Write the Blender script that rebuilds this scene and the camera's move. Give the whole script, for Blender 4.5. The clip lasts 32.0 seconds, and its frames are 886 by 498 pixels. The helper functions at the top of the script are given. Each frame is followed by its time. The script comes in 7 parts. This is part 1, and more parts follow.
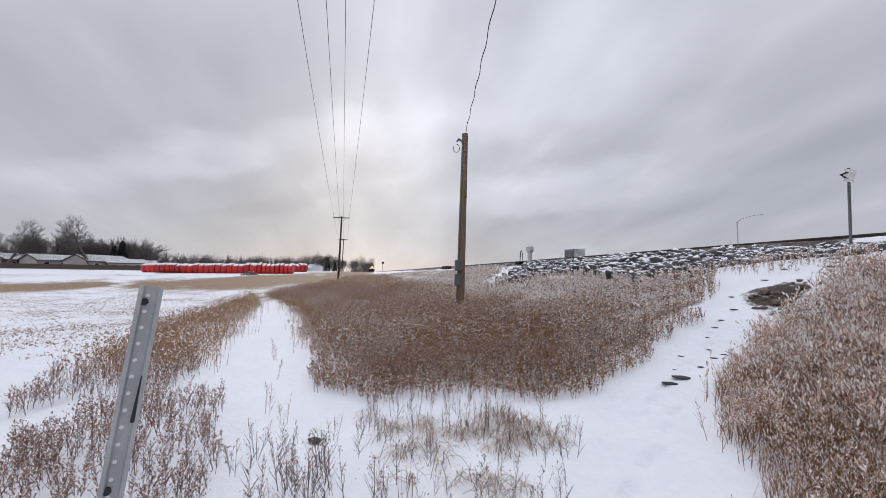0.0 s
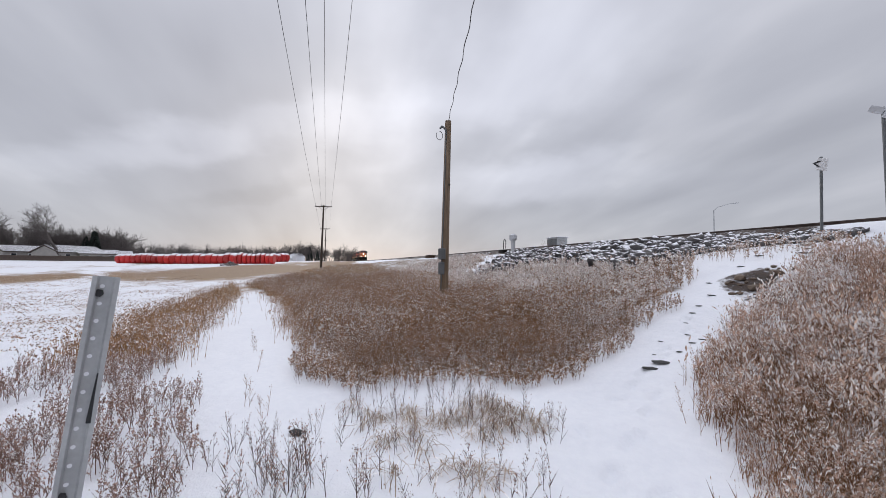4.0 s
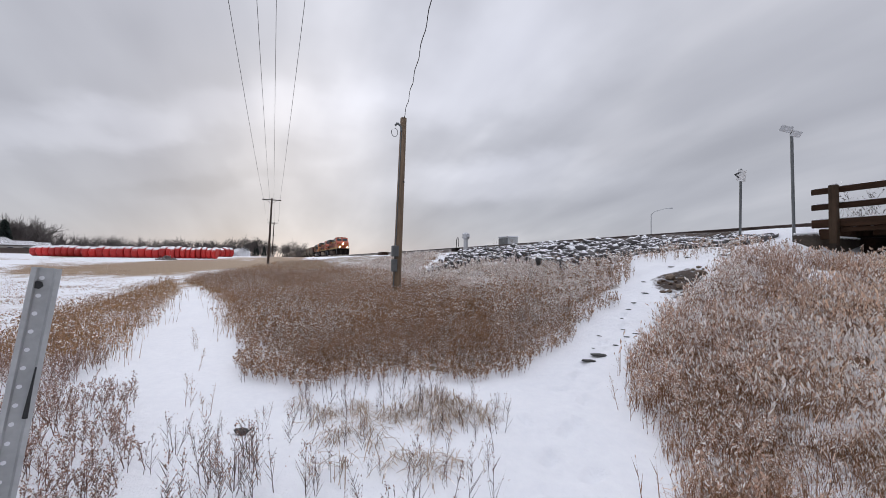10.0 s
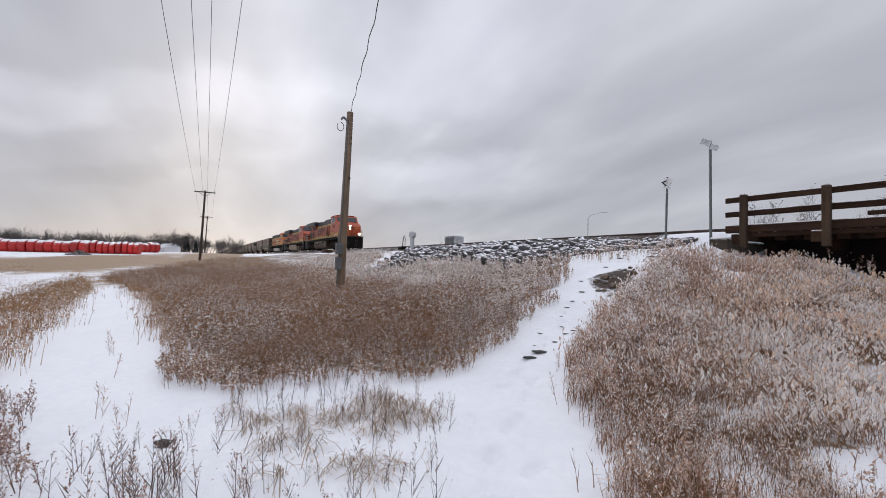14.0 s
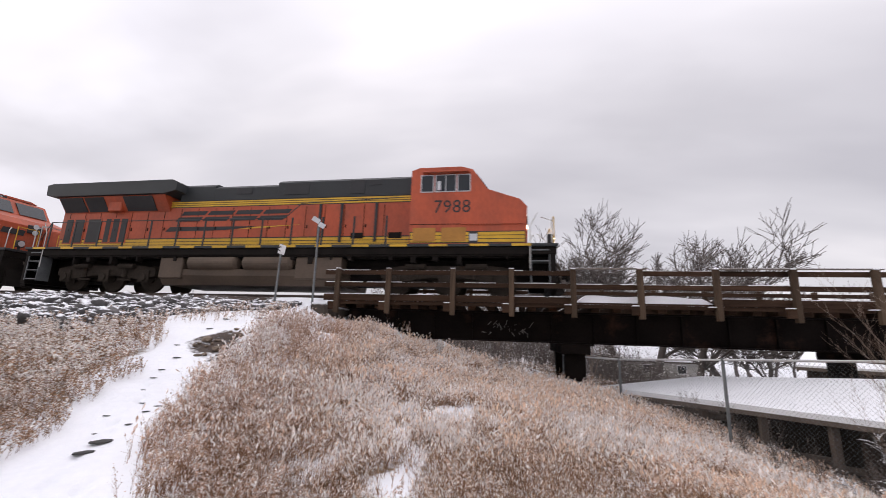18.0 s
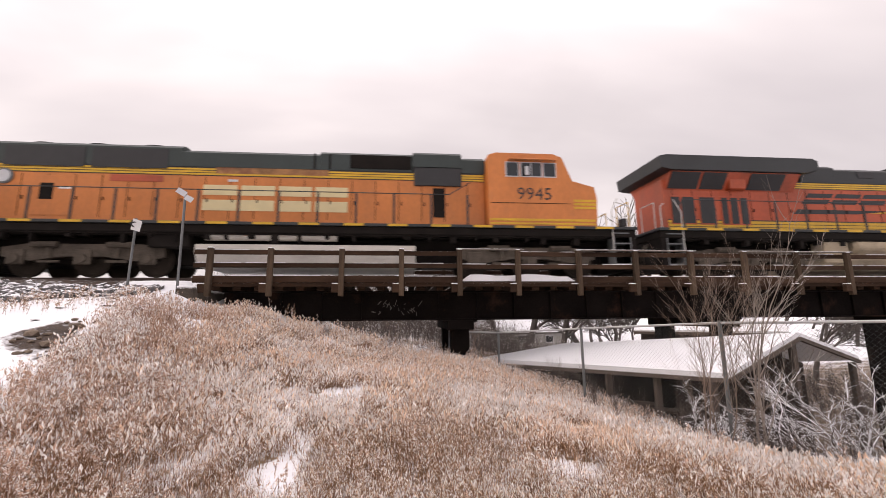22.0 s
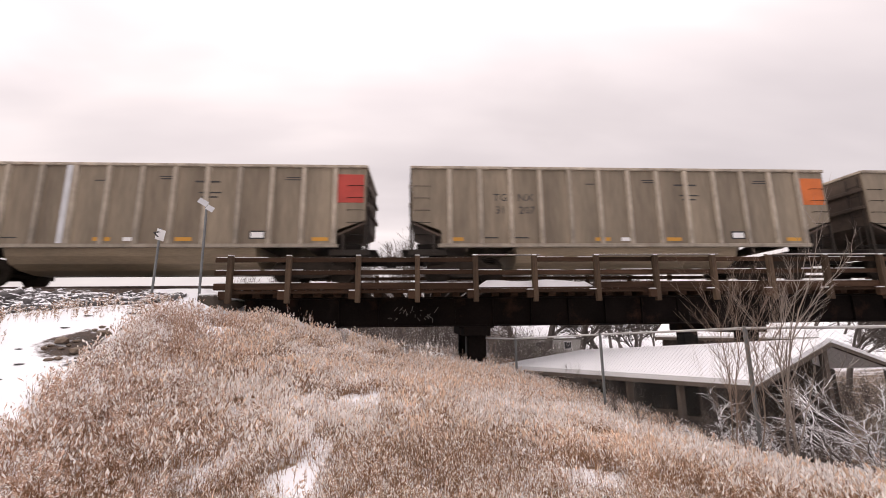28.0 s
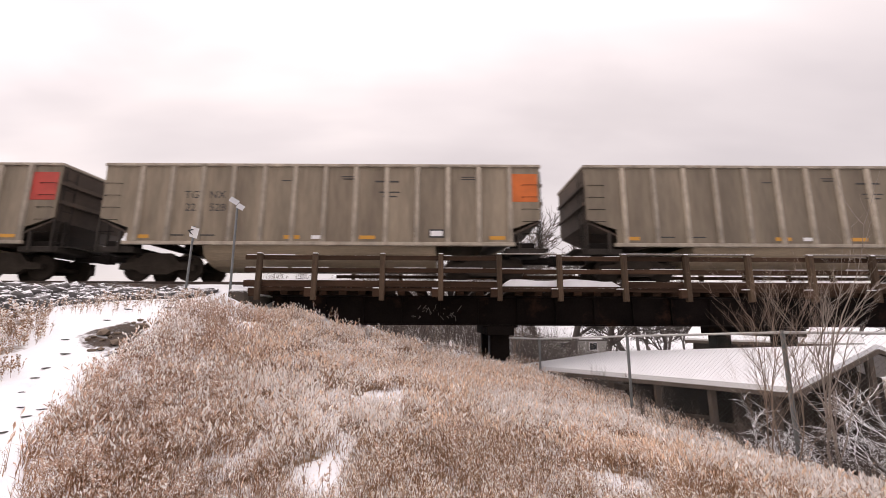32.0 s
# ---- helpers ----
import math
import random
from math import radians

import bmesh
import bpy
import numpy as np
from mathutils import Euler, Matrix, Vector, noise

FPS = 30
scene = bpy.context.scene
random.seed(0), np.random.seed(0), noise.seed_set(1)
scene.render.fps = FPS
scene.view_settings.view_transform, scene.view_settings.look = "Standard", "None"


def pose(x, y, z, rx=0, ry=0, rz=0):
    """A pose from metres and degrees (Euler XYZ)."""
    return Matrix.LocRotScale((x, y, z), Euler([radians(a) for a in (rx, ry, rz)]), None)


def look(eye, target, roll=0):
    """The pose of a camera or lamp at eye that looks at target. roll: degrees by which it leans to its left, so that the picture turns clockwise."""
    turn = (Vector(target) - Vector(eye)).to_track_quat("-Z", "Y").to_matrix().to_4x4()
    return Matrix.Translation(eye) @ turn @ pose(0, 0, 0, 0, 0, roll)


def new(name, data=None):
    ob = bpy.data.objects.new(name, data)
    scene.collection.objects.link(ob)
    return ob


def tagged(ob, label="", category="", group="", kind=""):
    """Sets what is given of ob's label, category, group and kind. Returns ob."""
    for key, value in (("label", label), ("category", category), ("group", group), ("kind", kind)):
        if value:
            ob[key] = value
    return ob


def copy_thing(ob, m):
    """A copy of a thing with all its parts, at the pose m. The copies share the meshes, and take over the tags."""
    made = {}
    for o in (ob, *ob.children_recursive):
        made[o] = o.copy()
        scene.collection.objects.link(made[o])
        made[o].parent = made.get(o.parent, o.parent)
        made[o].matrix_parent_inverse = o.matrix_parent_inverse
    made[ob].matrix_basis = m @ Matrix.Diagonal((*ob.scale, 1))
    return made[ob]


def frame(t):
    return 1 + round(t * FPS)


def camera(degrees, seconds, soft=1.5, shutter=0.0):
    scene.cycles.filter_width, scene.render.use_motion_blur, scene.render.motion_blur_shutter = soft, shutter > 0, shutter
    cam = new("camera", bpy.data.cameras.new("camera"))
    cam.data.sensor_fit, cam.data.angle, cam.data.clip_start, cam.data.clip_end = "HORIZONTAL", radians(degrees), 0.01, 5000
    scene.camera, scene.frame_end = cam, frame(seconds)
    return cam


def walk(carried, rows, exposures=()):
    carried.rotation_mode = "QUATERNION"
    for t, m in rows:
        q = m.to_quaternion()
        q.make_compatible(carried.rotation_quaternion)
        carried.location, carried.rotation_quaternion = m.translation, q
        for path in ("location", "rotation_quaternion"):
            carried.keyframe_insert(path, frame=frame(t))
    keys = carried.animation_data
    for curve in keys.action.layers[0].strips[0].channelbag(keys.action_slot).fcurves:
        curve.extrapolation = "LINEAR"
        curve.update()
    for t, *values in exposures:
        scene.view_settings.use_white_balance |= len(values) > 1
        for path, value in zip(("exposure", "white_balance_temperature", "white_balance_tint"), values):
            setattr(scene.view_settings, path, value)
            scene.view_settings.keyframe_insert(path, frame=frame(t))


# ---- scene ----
# ---- camera: held by hand on one spot, swaying a little, turning with the train ----
EYE = 1.6
PATH = [
    (0, 78.03, 3.68, 0.56, 0.037, -0.035, 0.018), (0.5, 77.73, 3.50, 0.34, 0.031, -0.029, 0.016), (1, 77.50, 3.25, 0.16, 0.009, -0.026, 0.015),
    (1.5, 77.25, 2.87, 0.05, -0.002, -0.024, 0.018), (2, 76.93, 2.60, 0.13, -0.016, -0.016, 0.011), (2.5, 76.71, 2.41, 0.17, -0.024, -0.012, 0.012),
    (4.5, 75.26, 1.98, 0.03, -0.03, -0.011, 0.012), (5, 74.79, 1.81, -0.17, -0.034, -0.016, 0.013), (5.5, 74.44, 1.73, -0.28, -0.028, -0.022, 0.017),
    (6, 74.18, 1.69, -0.25, -0.022, -0.026, 0.015), (6.5, 73.90, 1.66, -0.19, -0.015, -0.025, 0.017), (7, 73.54, 1.71, -0.11, -0.005, -0.033, 0.016),
    (7.5, 72.98, 1.82, 0.02, 0.004, -0.042, 0.017), (8, 72.24, 1.89, 0.18, 0.026, -0.042, 0.015), (8.5, 71.40, 1.89, 0.41, 0.047, -0.035, 0.012),
    (9, 70.55, 1.87, 0.55, 0.057, -0.025, 0.01), (9.5, 69.74, 1.84, 0.72, 0.063, -0.024, 0.007), (10, 69.11, 1.83, 0.89, 0.06, -0.031, 0.007),
    (10.5, 68.54, 1.83, 1.09, 0.062, -0.041, 0.009), (11, 68.05, 1.86, 1.27, 0.06, -0.054, 0.008), (11.5, 67.43, 1.83, 1.43, 0.046, -0.062, 0.005),
    (12, 66.73, 1.76, 1.58, 0.042, -0.061, -0.002), (12.5, 65.81, 1.64, 1.59, 0.033, -0.045, -0.001), (13, 64.60, 1.58, 1.55, 0.029, -0.032, -0.002),
    (13.5, 63.12, 1.67, 1.52, 0.021, -0.013, 0.001), (15.5, 52.49, 3.15, 2.19, 0, 0, 0), (16, 46.81, 4.18, 2.79, 0, 0, 0),
    (16.5, 39.59, 5.75, 2.91, 0, 0, 0), (17, 30.00, 8.07, 2.97, 0, 0, 0), (17.5, 19.53, 10.29, 2.46, 0, 0, 0), (18, 10.30, 12.00, 1.82, 0, 0, 0),
    (18.5, 3.01, 12.97, 0.80, 0, 0, 0), (19, -1.38, 12.94, 0.19, 0, 0, 0), (19.5, -3.53, 12.23, -0.27, 0, 0, 0), (20, -4.77, 11.22, -0.45, 0, 0, 0),
    (20.5, -5.21, 10.39, -0.46, 0, 0, 0), (21, -5.39, 9.76, -0.36, 0, 0, 0), (21.5, -5.43, 9.46, -0.41, 0, 0, 0), (22, -5.45, 9.38, -0.43, 0, 0, 0),
    (22.5, -5.38, 9.40, -0.37, 0, 0, 0), (23, -5.28, 9.58, -0.41, 0, 0, 0), (23.5, -5.09, 9.86, -0.11, 0, 0, 0), (24, -5.08, 10.25, -0.08, 0, 0, 0),
    (24.5, -5.28, 10.66, 0.23, 0, 0, 0), (26.5, -5.27, 10.34, -0.16, 0, 0, 0), (27, -4.65, 10.35, -0.29, 0, 0, 0),
    (27.5, -3.91, 10.33, -0.57, 0, 0, 0), (28, -3.21, 10.26, -0.65, 0, 0, 0), (28.5, -2.23, 10.13, -0.71, 0, 0, 0), (29, -1.35, 9.77, -0.51, 0, 0, 0),
    (29.5, -0.55, 9.47, -0.38, 0, 0, 0), (30, -0.01, 9.26, -0.11, 0, 0, 0), (30.5, 0.36, 9.17, -0.05, 0, 0, 0), (31, 0.53, 9.35, 0.01, 0, 0, 0),
    (31.5, 0.42, 9.65, 0.14, 0, 0, 0), (32, 0.18, 10.07, 0.30, 0, 0, 0),
]


def aim(yaw, pitch, roll, dx, dy, dz):
    return pose(dx, dy, EYE + dz, 90 + pitch, 0, yaw) @ pose(0, 0, 0, 0, 0, roll)


cam = camera(95.32, 32.0, soft=0.55, shutter=0.25)
walk(cam, [(t, aim(*r)) for t, *r in PATH],
     exposures=[(0, -0.03, 6250, 10), (12, -0.03, 6300, 10), (15.5, 0.08, 6350, 10), (17, 0.3, 6450, 11),
                (18, 0.48, 6700, 13), (19, 0.66, 7150, 16), (20, 0.7, 7400, 18), (32, 0.7, 7400, 18)])

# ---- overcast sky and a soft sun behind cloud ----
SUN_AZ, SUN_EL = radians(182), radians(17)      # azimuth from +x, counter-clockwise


def make_world():
    w = bpy.data.worlds.new("overcast")
    scene.world = w
    w.use_nodes = True
    nt = w.node_tree
    nt.nodes.clear()
    N, Lk = nt.nodes.new, nt.links.new
    out, bg = N("ShaderNodeOutputWorld"), N("ShaderNodeBackground")
    sky = N("ShaderNodeTexSky")
    sky.sky_type, sky.sun_disc = "NISHITA", False
    sky.sun_elevation, sky.sun_rotation = SUN_EL, math.pi / 2 - SUN_AZ
    co = N("ShaderNodeTexCoord")
    sep = N("ShaderNodeSeparateXYZ")
    Lk(co.outputs["Generated"], sep.inputs[0])
    # flatten the dome so that the cloud sheets run together towards the horizon
    add = N("ShaderNodeMath"); add.operation = "ADD"; add.inputs[1].default_value = 0.30
    mx = N("ShaderNodeMath"); mx.operation = "MAXIMUM"; mx.inputs[1].default_value = 0.0
    Lk(sep.outputs[2], mx.inputs[0]); Lk(mx.outputs[0], add.inputs[0])
    dv = N("ShaderNodeVectorMath"); dv.operation = "DIVIDE"
    cb = N("ShaderNodeCombineXYZ")
    for k in range(3):
        Lk(add.outputs[0], cb.inputs[k])
    Lk(co.outputs["Generated"], dv.inputs[0]); Lk(cb.outputs[0], dv.inputs[1])
    mp = N("ShaderNodeMapping")
    mp.inputs["Rotation"].default_value = (0, 0, radians(-12))
    mp.inputs["Scale"].default_value = (0.5, 1.35, 0.0)
    Lk(dv.outputs[0], mp.inputs[0])
    # cloud edges wander
    wn = N("ShaderNodeTexNoise"); wn.inputs["Scale"].default_value = 2.2; wn.inputs["Detail"].default_value = 4
    Lk(dv.outputs[0], wn.inputs["Vector"])
    wc = N("ShaderNodeVectorMath"); wc.operation = "MULTIPLY_ADD"
    wc.inputs[1].default_value, wc.inputs[2].default_value = (0.55, 0.55, 0), (-0.275, -0.275, 0)
    Lk(wn.outputs["Color"], wc.inputs[0])
    wp = N("ShaderNodeVectorMath"); wp.operation = "ADD"
    Lk(dv.outputs[0], wp.inputs[0]); Lk(wc.outputs[0], wp.inputs[1])

    def cloud_gap(cx, cy, turn, along, across, amount):
        """A thinner or thicker stretch of the cloud sheet, soft-edged."""
        g = N("ShaderNodeMapping"); g.vector_type = "TEXTURE"
        g.inputs["Location"].default_value = (cx, cy, 0)
        g.inputs["Rotation"].default_value = (0, 0, radians(turn))
        g.inputs["Scale"].default_value = (along, across, 1)
        Lk(wp.outputs[0], g.inputs[0])
        flat = N("ShaderNodeVectorMath"); flat.operation = "MULTIPLY"; flat.inputs[1].default_value = (1, 1, 0)
        Lk(g.outputs[0], flat.inputs[0])
        ln = N("ShaderNodeVectorMath"); ln.operation = "LENGTH"
        Lk(flat.outputs[0], ln.inputs[0])
        mr = N("ShaderNodeMapRange"); mr.interpolation_type = "SMOOTHERSTEP"
        mr.inputs[1].default_value, mr.inputs[2].default_value = 0.0, 1.0
        mr.inputs[3].default_value, mr.inputs[4].default_value = amount, 0.0
        Lk(ln.outputs["Value"], mr.inputs[0])
        return mr.outputs[0]
    gaps = None
    for g in ((-1.52, -0.02, 68, 0.95, 0.22, 0.22), (-1.66, 0.25, 52, 0.5, 0.16, 0.10), (-1.75, -0.75, 80, 0.75, 0.18, 0.26), (-1.2, 0.95, 45, 0.4, 0.2, 0.06),
              (-1.6, 0.78, 60, 0.6, 0.2, 0.18), (-1.18, -0.6, 75, 0.85, 0.28, -0.05), (-1.05, 1.55, 30, 0.5, 0.24, -0.08), (-1.12, 0.5, 40, 0.75, 0.5, 0.42), (-1.75, 0.85, 60, 0.85, 0.42, 0.34),
              (0.40, 1.06, 15, 0.45, 0.2, -0.07), (0.5, 1.9, 0, 1.5, 0.6, 0.07), (-2.1, -0.4, 80, 0.7, 0.14, -0.10)):
        o = cloud_gap(*g)
        if gaps is None:
            gaps = o
        else:
            ad = N("ShaderNodeMath"); ad.operation = "ADD"
            Lk(gaps, ad.inputs[0]); Lk(o, ad.inputs[1])
            gaps = ad.outputs[0]
    n1 = N("ShaderNodeTexNoise"); n1.inputs["Scale"].default_value = 1.1; n1.inputs["Detail"].default_value = 3
    n1.inputs["Roughness"].default_value = 0.45; n1.inputs["Distortion"].default_value = 0.35
    n2 = N("ShaderNodeTexNoise"); n2.inputs["Scale"].default_value = 3.4; n2.inputs["Detail"].default_value = 3
    n2.inputs["Roughness"].default_value = 0.5
    Lk(mp.outputs[0], n1.inputs["Vector"]); Lk(mp.outputs[0], n2.inputs["Vector"])
    mixn = N("ShaderNodeMix"); mixn.inputs[0].default_value = 0.22
    Lk(n1.outputs[0], mixn.inputs[2]); Lk(n2.outputs[0], mixn.inputs[3])
    ramp = N("ShaderNodeValToRGB")
    e = ramp.color_ramp.elements
    e[0].position, e[0].color = 0.36, (0.44, 0.44, 0.485, 1)
    e[1].position, e[1].color = 0.68, (0.72, 0.71, 0.75, 1)
    m = e.new(0.52); m.color = (0.54, 0.54, 0.585, 1)
    Lk(mixn.outputs[0], ramp.inputs[0])
    # overcast law: brighter towards the zenith
    sq = N("ShaderNodeMath"); sq.operation = "POWER"; sq.inputs[1].default_value = 3.8
    Lk(mx.outputs[0], sq.inputs[0])
    up = N("ShaderNodeMapRange")
    up.inputs[1].default_value, up.inputs[2].default_value = 0.0, 1.0
    up.inputs[3].default_value, up.inputs[4].default_value = 0.97, 3.3
    Lk(sq.outputs[0], up.inputs[0])
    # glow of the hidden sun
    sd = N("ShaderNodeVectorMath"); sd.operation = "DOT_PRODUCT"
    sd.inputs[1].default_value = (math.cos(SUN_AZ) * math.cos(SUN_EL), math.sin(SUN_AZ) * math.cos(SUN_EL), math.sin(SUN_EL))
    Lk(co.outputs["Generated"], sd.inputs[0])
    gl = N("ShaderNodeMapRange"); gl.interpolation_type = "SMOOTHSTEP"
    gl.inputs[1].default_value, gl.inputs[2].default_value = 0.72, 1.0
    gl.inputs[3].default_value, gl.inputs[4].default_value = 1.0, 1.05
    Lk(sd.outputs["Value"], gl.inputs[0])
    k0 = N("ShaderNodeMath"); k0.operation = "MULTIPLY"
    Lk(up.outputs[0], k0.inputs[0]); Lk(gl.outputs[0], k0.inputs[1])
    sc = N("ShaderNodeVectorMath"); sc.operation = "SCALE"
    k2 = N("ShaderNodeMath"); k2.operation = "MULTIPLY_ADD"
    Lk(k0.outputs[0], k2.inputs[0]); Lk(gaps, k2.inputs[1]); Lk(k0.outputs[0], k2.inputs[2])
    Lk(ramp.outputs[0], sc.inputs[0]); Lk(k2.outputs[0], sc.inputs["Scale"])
    s2 = N("ShaderNodeVectorMath"); s2.operation = "SCALE"; s2.inputs["Scale"].default_value = 0.06
    Lk(sky.outputs[0], s2.inputs[0])
    fin = N("ShaderNodeMix"); fin.data_type = "RGBA"; fin.inputs[0].default_value = 0.1
    Lk(sc.outputs[0], fin.inputs[6]); Lk(s2.outputs[0], fin.inputs[7])
    Lk(fin.outputs[2], bg.inputs[0])
    bg.inputs[1].default_value = 1.0
    Lk(bg.outputs[0], out.inputs[0])


make_world()
sun = new("sun", bpy.data.lights.new("sun", "SUN"))
sun.data.energy, sun.data.angle, sun.data.color = 0.6, radians(25), (1.0, 0.96, 0.9)
sun.matrix_world = look((60 * math.cos(SUN_AZ), 60 * math.sin(SUN_AZ), 60 * math.tan(SUN_EL)), (0, 0, 0))


# ---- materials ----
def material(name, color, rough=0.8, metal=0.0, dark=0.6, scale=3.0, bump=0.15, fine=60.0, stretch=(1, 1, 1),
             snow=0.0, rand=0.0, island=0.0, grime=None, grime_at=0.55, coat=0.0, thin=0.0, spec=0.5):
    """A surface with blotches, fine grain and relief; snow: how much lies on what faces up."""
    m = bpy.data.materials.new(name)
    m.use_nodes = True
    nt = m.node_tree
    N, Lk = nt.nodes.new, nt.links.new
    b = nt.nodes["Principled BSDF"]
    b.inputs["Roughness"].default_value, b.inputs["Metallic"].default_value = rough, metal
    b.inputs["Specular IOR Level"].default_value = spec
    if coat:
        b.inputs["Coat Weight"].default_value = coat
    co = N("ShaderNodeTexCoord")
    mp = N("ShaderNodeMapping"); mp.inputs["Scale"].default_value = stretch
    Lk(co.outputs["Object"], mp.inputs[0])
    big, small = N("ShaderNodeTexNoise"), N("ShaderNodeTexNoise")
    big.inputs["Scale"].default_value, big.inputs["Detail"].default_value = scale, 5
    small.inputs["Scale"].default_value, small.inputs["Detail"].default_value = fine, 3
    Lk(mp.outputs[0], big.inputs["Vector"]); Lk(mp.outputs[0], small.inputs["Vector"])
    mixn = N("ShaderNodeMix"); mixn.inputs[0].default_value = 0.35
    Lk(big.outputs[0], mixn.inputs[2]); Lk(small.outputs[0], mixn.inputs[3])
    rp = N("ShaderNodeMapRange")
    rp.inputs[1].default_value, rp.inputs[2].default_value = 0.3, 0.7
    rp.inputs[3].default_value, rp.inputs[4].default_value = dark, 1.0 + (1 - dark) * 0.35
    Lk(mixn.outputs[0], rp.inputs[0])
    val = rp.outputs[0]
    for amount, node, sock in ((rand, "ShaderNodeObjectInfo", "Random"), (island, "ShaderNodeNewGeometry", "Random Per Island")):
        if amount:
            o = N(node)
            r2 = N("ShaderNodeMapRange"); r2.inputs[3].default_value, r2.inputs[4].default_value = 1 - amount, 1 + amount
            Lk(o.outputs[sock], r2.inputs[0])
            mu = N("ShaderNodeMath"); mu.operation = "MULTIPLY"
            Lk(val, mu.inputs[0]); Lk(r2.outputs[0], mu.inputs[1])
            val = mu.outputs[0]
    sc = N("ShaderNodeVectorMath"); sc.operation = "SCALE"
    sc.inputs[0].default_value = color[:3]
    Lk(val, sc.inputs["Scale"])
    col = sc.outputs[0]
    if grime:
        g = N("ShaderNodeTexNoise"); g.inputs["Scale"].default_value, g.inputs["Detail"].default_value = scale * 0.7, 8
        g.inputs["Roughness"].default_value = 0.7
        Lk(mp.outputs[0], g.inputs["Vector"])
        gr = N("ShaderNodeMapRange")
        gr.inputs[1].default_value, gr.inputs[2].default_value, gr.inputs[4].default_value = grime_at, grime_at + 0.2, 0.8
        Lk(g.outputs[0], gr.inputs[0])
        mc = N("ShaderNodeMix"); mc.data_type = "RGBA"
        Lk(gr.outputs[0], mc.inputs[0]); Lk(col, mc.inputs[6]); mc.inputs[7].default_value = grime
        col = mc.outputs[2]
    if snow:
        ge = N("ShaderNodeNewGeometry"); sp = N("ShaderNodeSeparateXYZ")
        Lk(ge.outputs["Normal"], sp.inputs[0])
        sn = N("ShaderNodeMath"); sn.operation = "MULTIPLY_ADD"; sn.inputs[1].default_value = 0.9
        Lk(small.outputs[0], sn.inputs[0]); Lk(sp.outputs[2], sn.inputs[2])
        sr = N("ShaderNodeMapRange")
        sr.inputs[1].default_value, sr.inputs[2].default_value = 1.45 - snow, 1.6 - snow
        Lk(sn.outputs[0], sr.inputs[0])
        mc = N("ShaderNodeMix"); mc.data_type = "RGBA"
        Lk(sr.outputs[0], mc.inputs[0]); Lk(col, mc.inputs[6]); mc.inputs[7].default_value = (0.82, 0.83, 0.86, 1)
        col = mc.outputs[2]
    Lk(col, b.inputs["Base Color"])
    if bump:
        bp = N("ShaderNodeBump"); bp.inputs["Strength"].default_value = bump; bp.inputs["Distance"].default_value = 0.02
        Lk(mixn.outputs[0], bp.inputs["Height"]); Lk(bp.outputs[0], b.inputs["Normal"])
    if thin:
        tr, ms = N("ShaderNodeBsdfTranslucent"), N("ShaderNodeMixShader")
        Lk(col, tr.inputs[0])
        ms.inputs[0].default_value = thin
        Lk(b.outputs[0], ms.inputs[1]); Lk(tr.outputs[0], ms.inputs[2])
        Lk(ms.outputs[0], nt.nodes["Material Output"].inputs[0])
    return m


def glow(name, color, strength):
    m = bpy.data.materials.new(name)
    m.use_nodes = True
    b = m.node_tree.nodes["Principled BSDF"]
    b.inputs["Base Color"].default_value = color
    b.inputs["Emission Color"].default_value = color
    b.inputs["Emission Strength"].default_value = strength
    return m


SNOW = material("snow", (0.84, 0.85, 0.88, 1), 0.7, dark=0.9, scale=1.4, bump=0.35, fine=22)
STEM = material("dry_stem", (0.265, 0.138, 0.072, 1), 0.9, dark=0.6, bump=0, island=0.4, thin=0.3)
MOUNDSTEM = material("pale_dry_stem", (0.31, 0.18, 0.105, 1), 0.9, dark=0.6, bump=0, island=0.45, thin=0.4)
MOUNDPLUME = material("pink_tan_plume", (0.90, 0.71, 0.565, 1), 0.95, dark=0.7, bump=0, island=0.35, thin=0.5)
PLUME = material("pale_seed_plume", (0.64, 0.46, 0.36, 1), 0.95, dark=0.7, bump=0, island=0.35, thin=0.45)
STRAW = material("grey_straw", (0.44, 0.345, 0.265, 1), 0.95, dark=0.7, bump=0, island=0.4, thin=0.3)
SEED = material("seed_head", (0.40, 0.245, 0.15, 1), 0.95, dark=0.6, bump=0, island=0.6, thin=0.4)
FROST = material("frosted_seed_head", (0.95, 0.92, 0.90, 1), 0.9, dark=0.85, bump=0, island=0.25, thin=0.45)
REDSTEM = material("reddish_stem", (0.20, 0.11, 0.08, 1), 0.9, dark=0.6, bump=0, island=0.4, thin=0.2)
REDSEED = material("reddish_seed", (0.36, 0.225, 0.175, 1), 0.95, dark=0.6, bump=0, island=0.5, thin=0.3)
TAN = material("dry_grass", (0.36, 0.20, 0.085, 1), 0.9, dark=0.6, bump=0, island=0.4, thin=0.35)
DARKSTEM = material("dark_weed_stem", (0.09, 0.055, 0.045, 1), 0.9, dark=0.6, bump=0, island=0.3)
ROCKDARK = material("dark_riprap_stone", (0.082, 0.078, 0.078, 1), 0.9, dark=0.4, scale=2.5, fine=24, bump=0.6, rand=0.5, island=0.55, snow=0.32, spec=0.15)
ROCK = material("riprap_stone", (0.12, 0.113, 0.112, 1), 0.9, dark=0.45, scale=2.5, fine=24, bump=0.6, rand=0.5, island=0.5, snow=0.28, spec=0.12)
BALLAST = material("ballast_gravel", (0.2, 0.18, 0.165, 1), 0.95, dark=0.5, scale=1.5, fine=26, bump=0.8, snow=0.28)
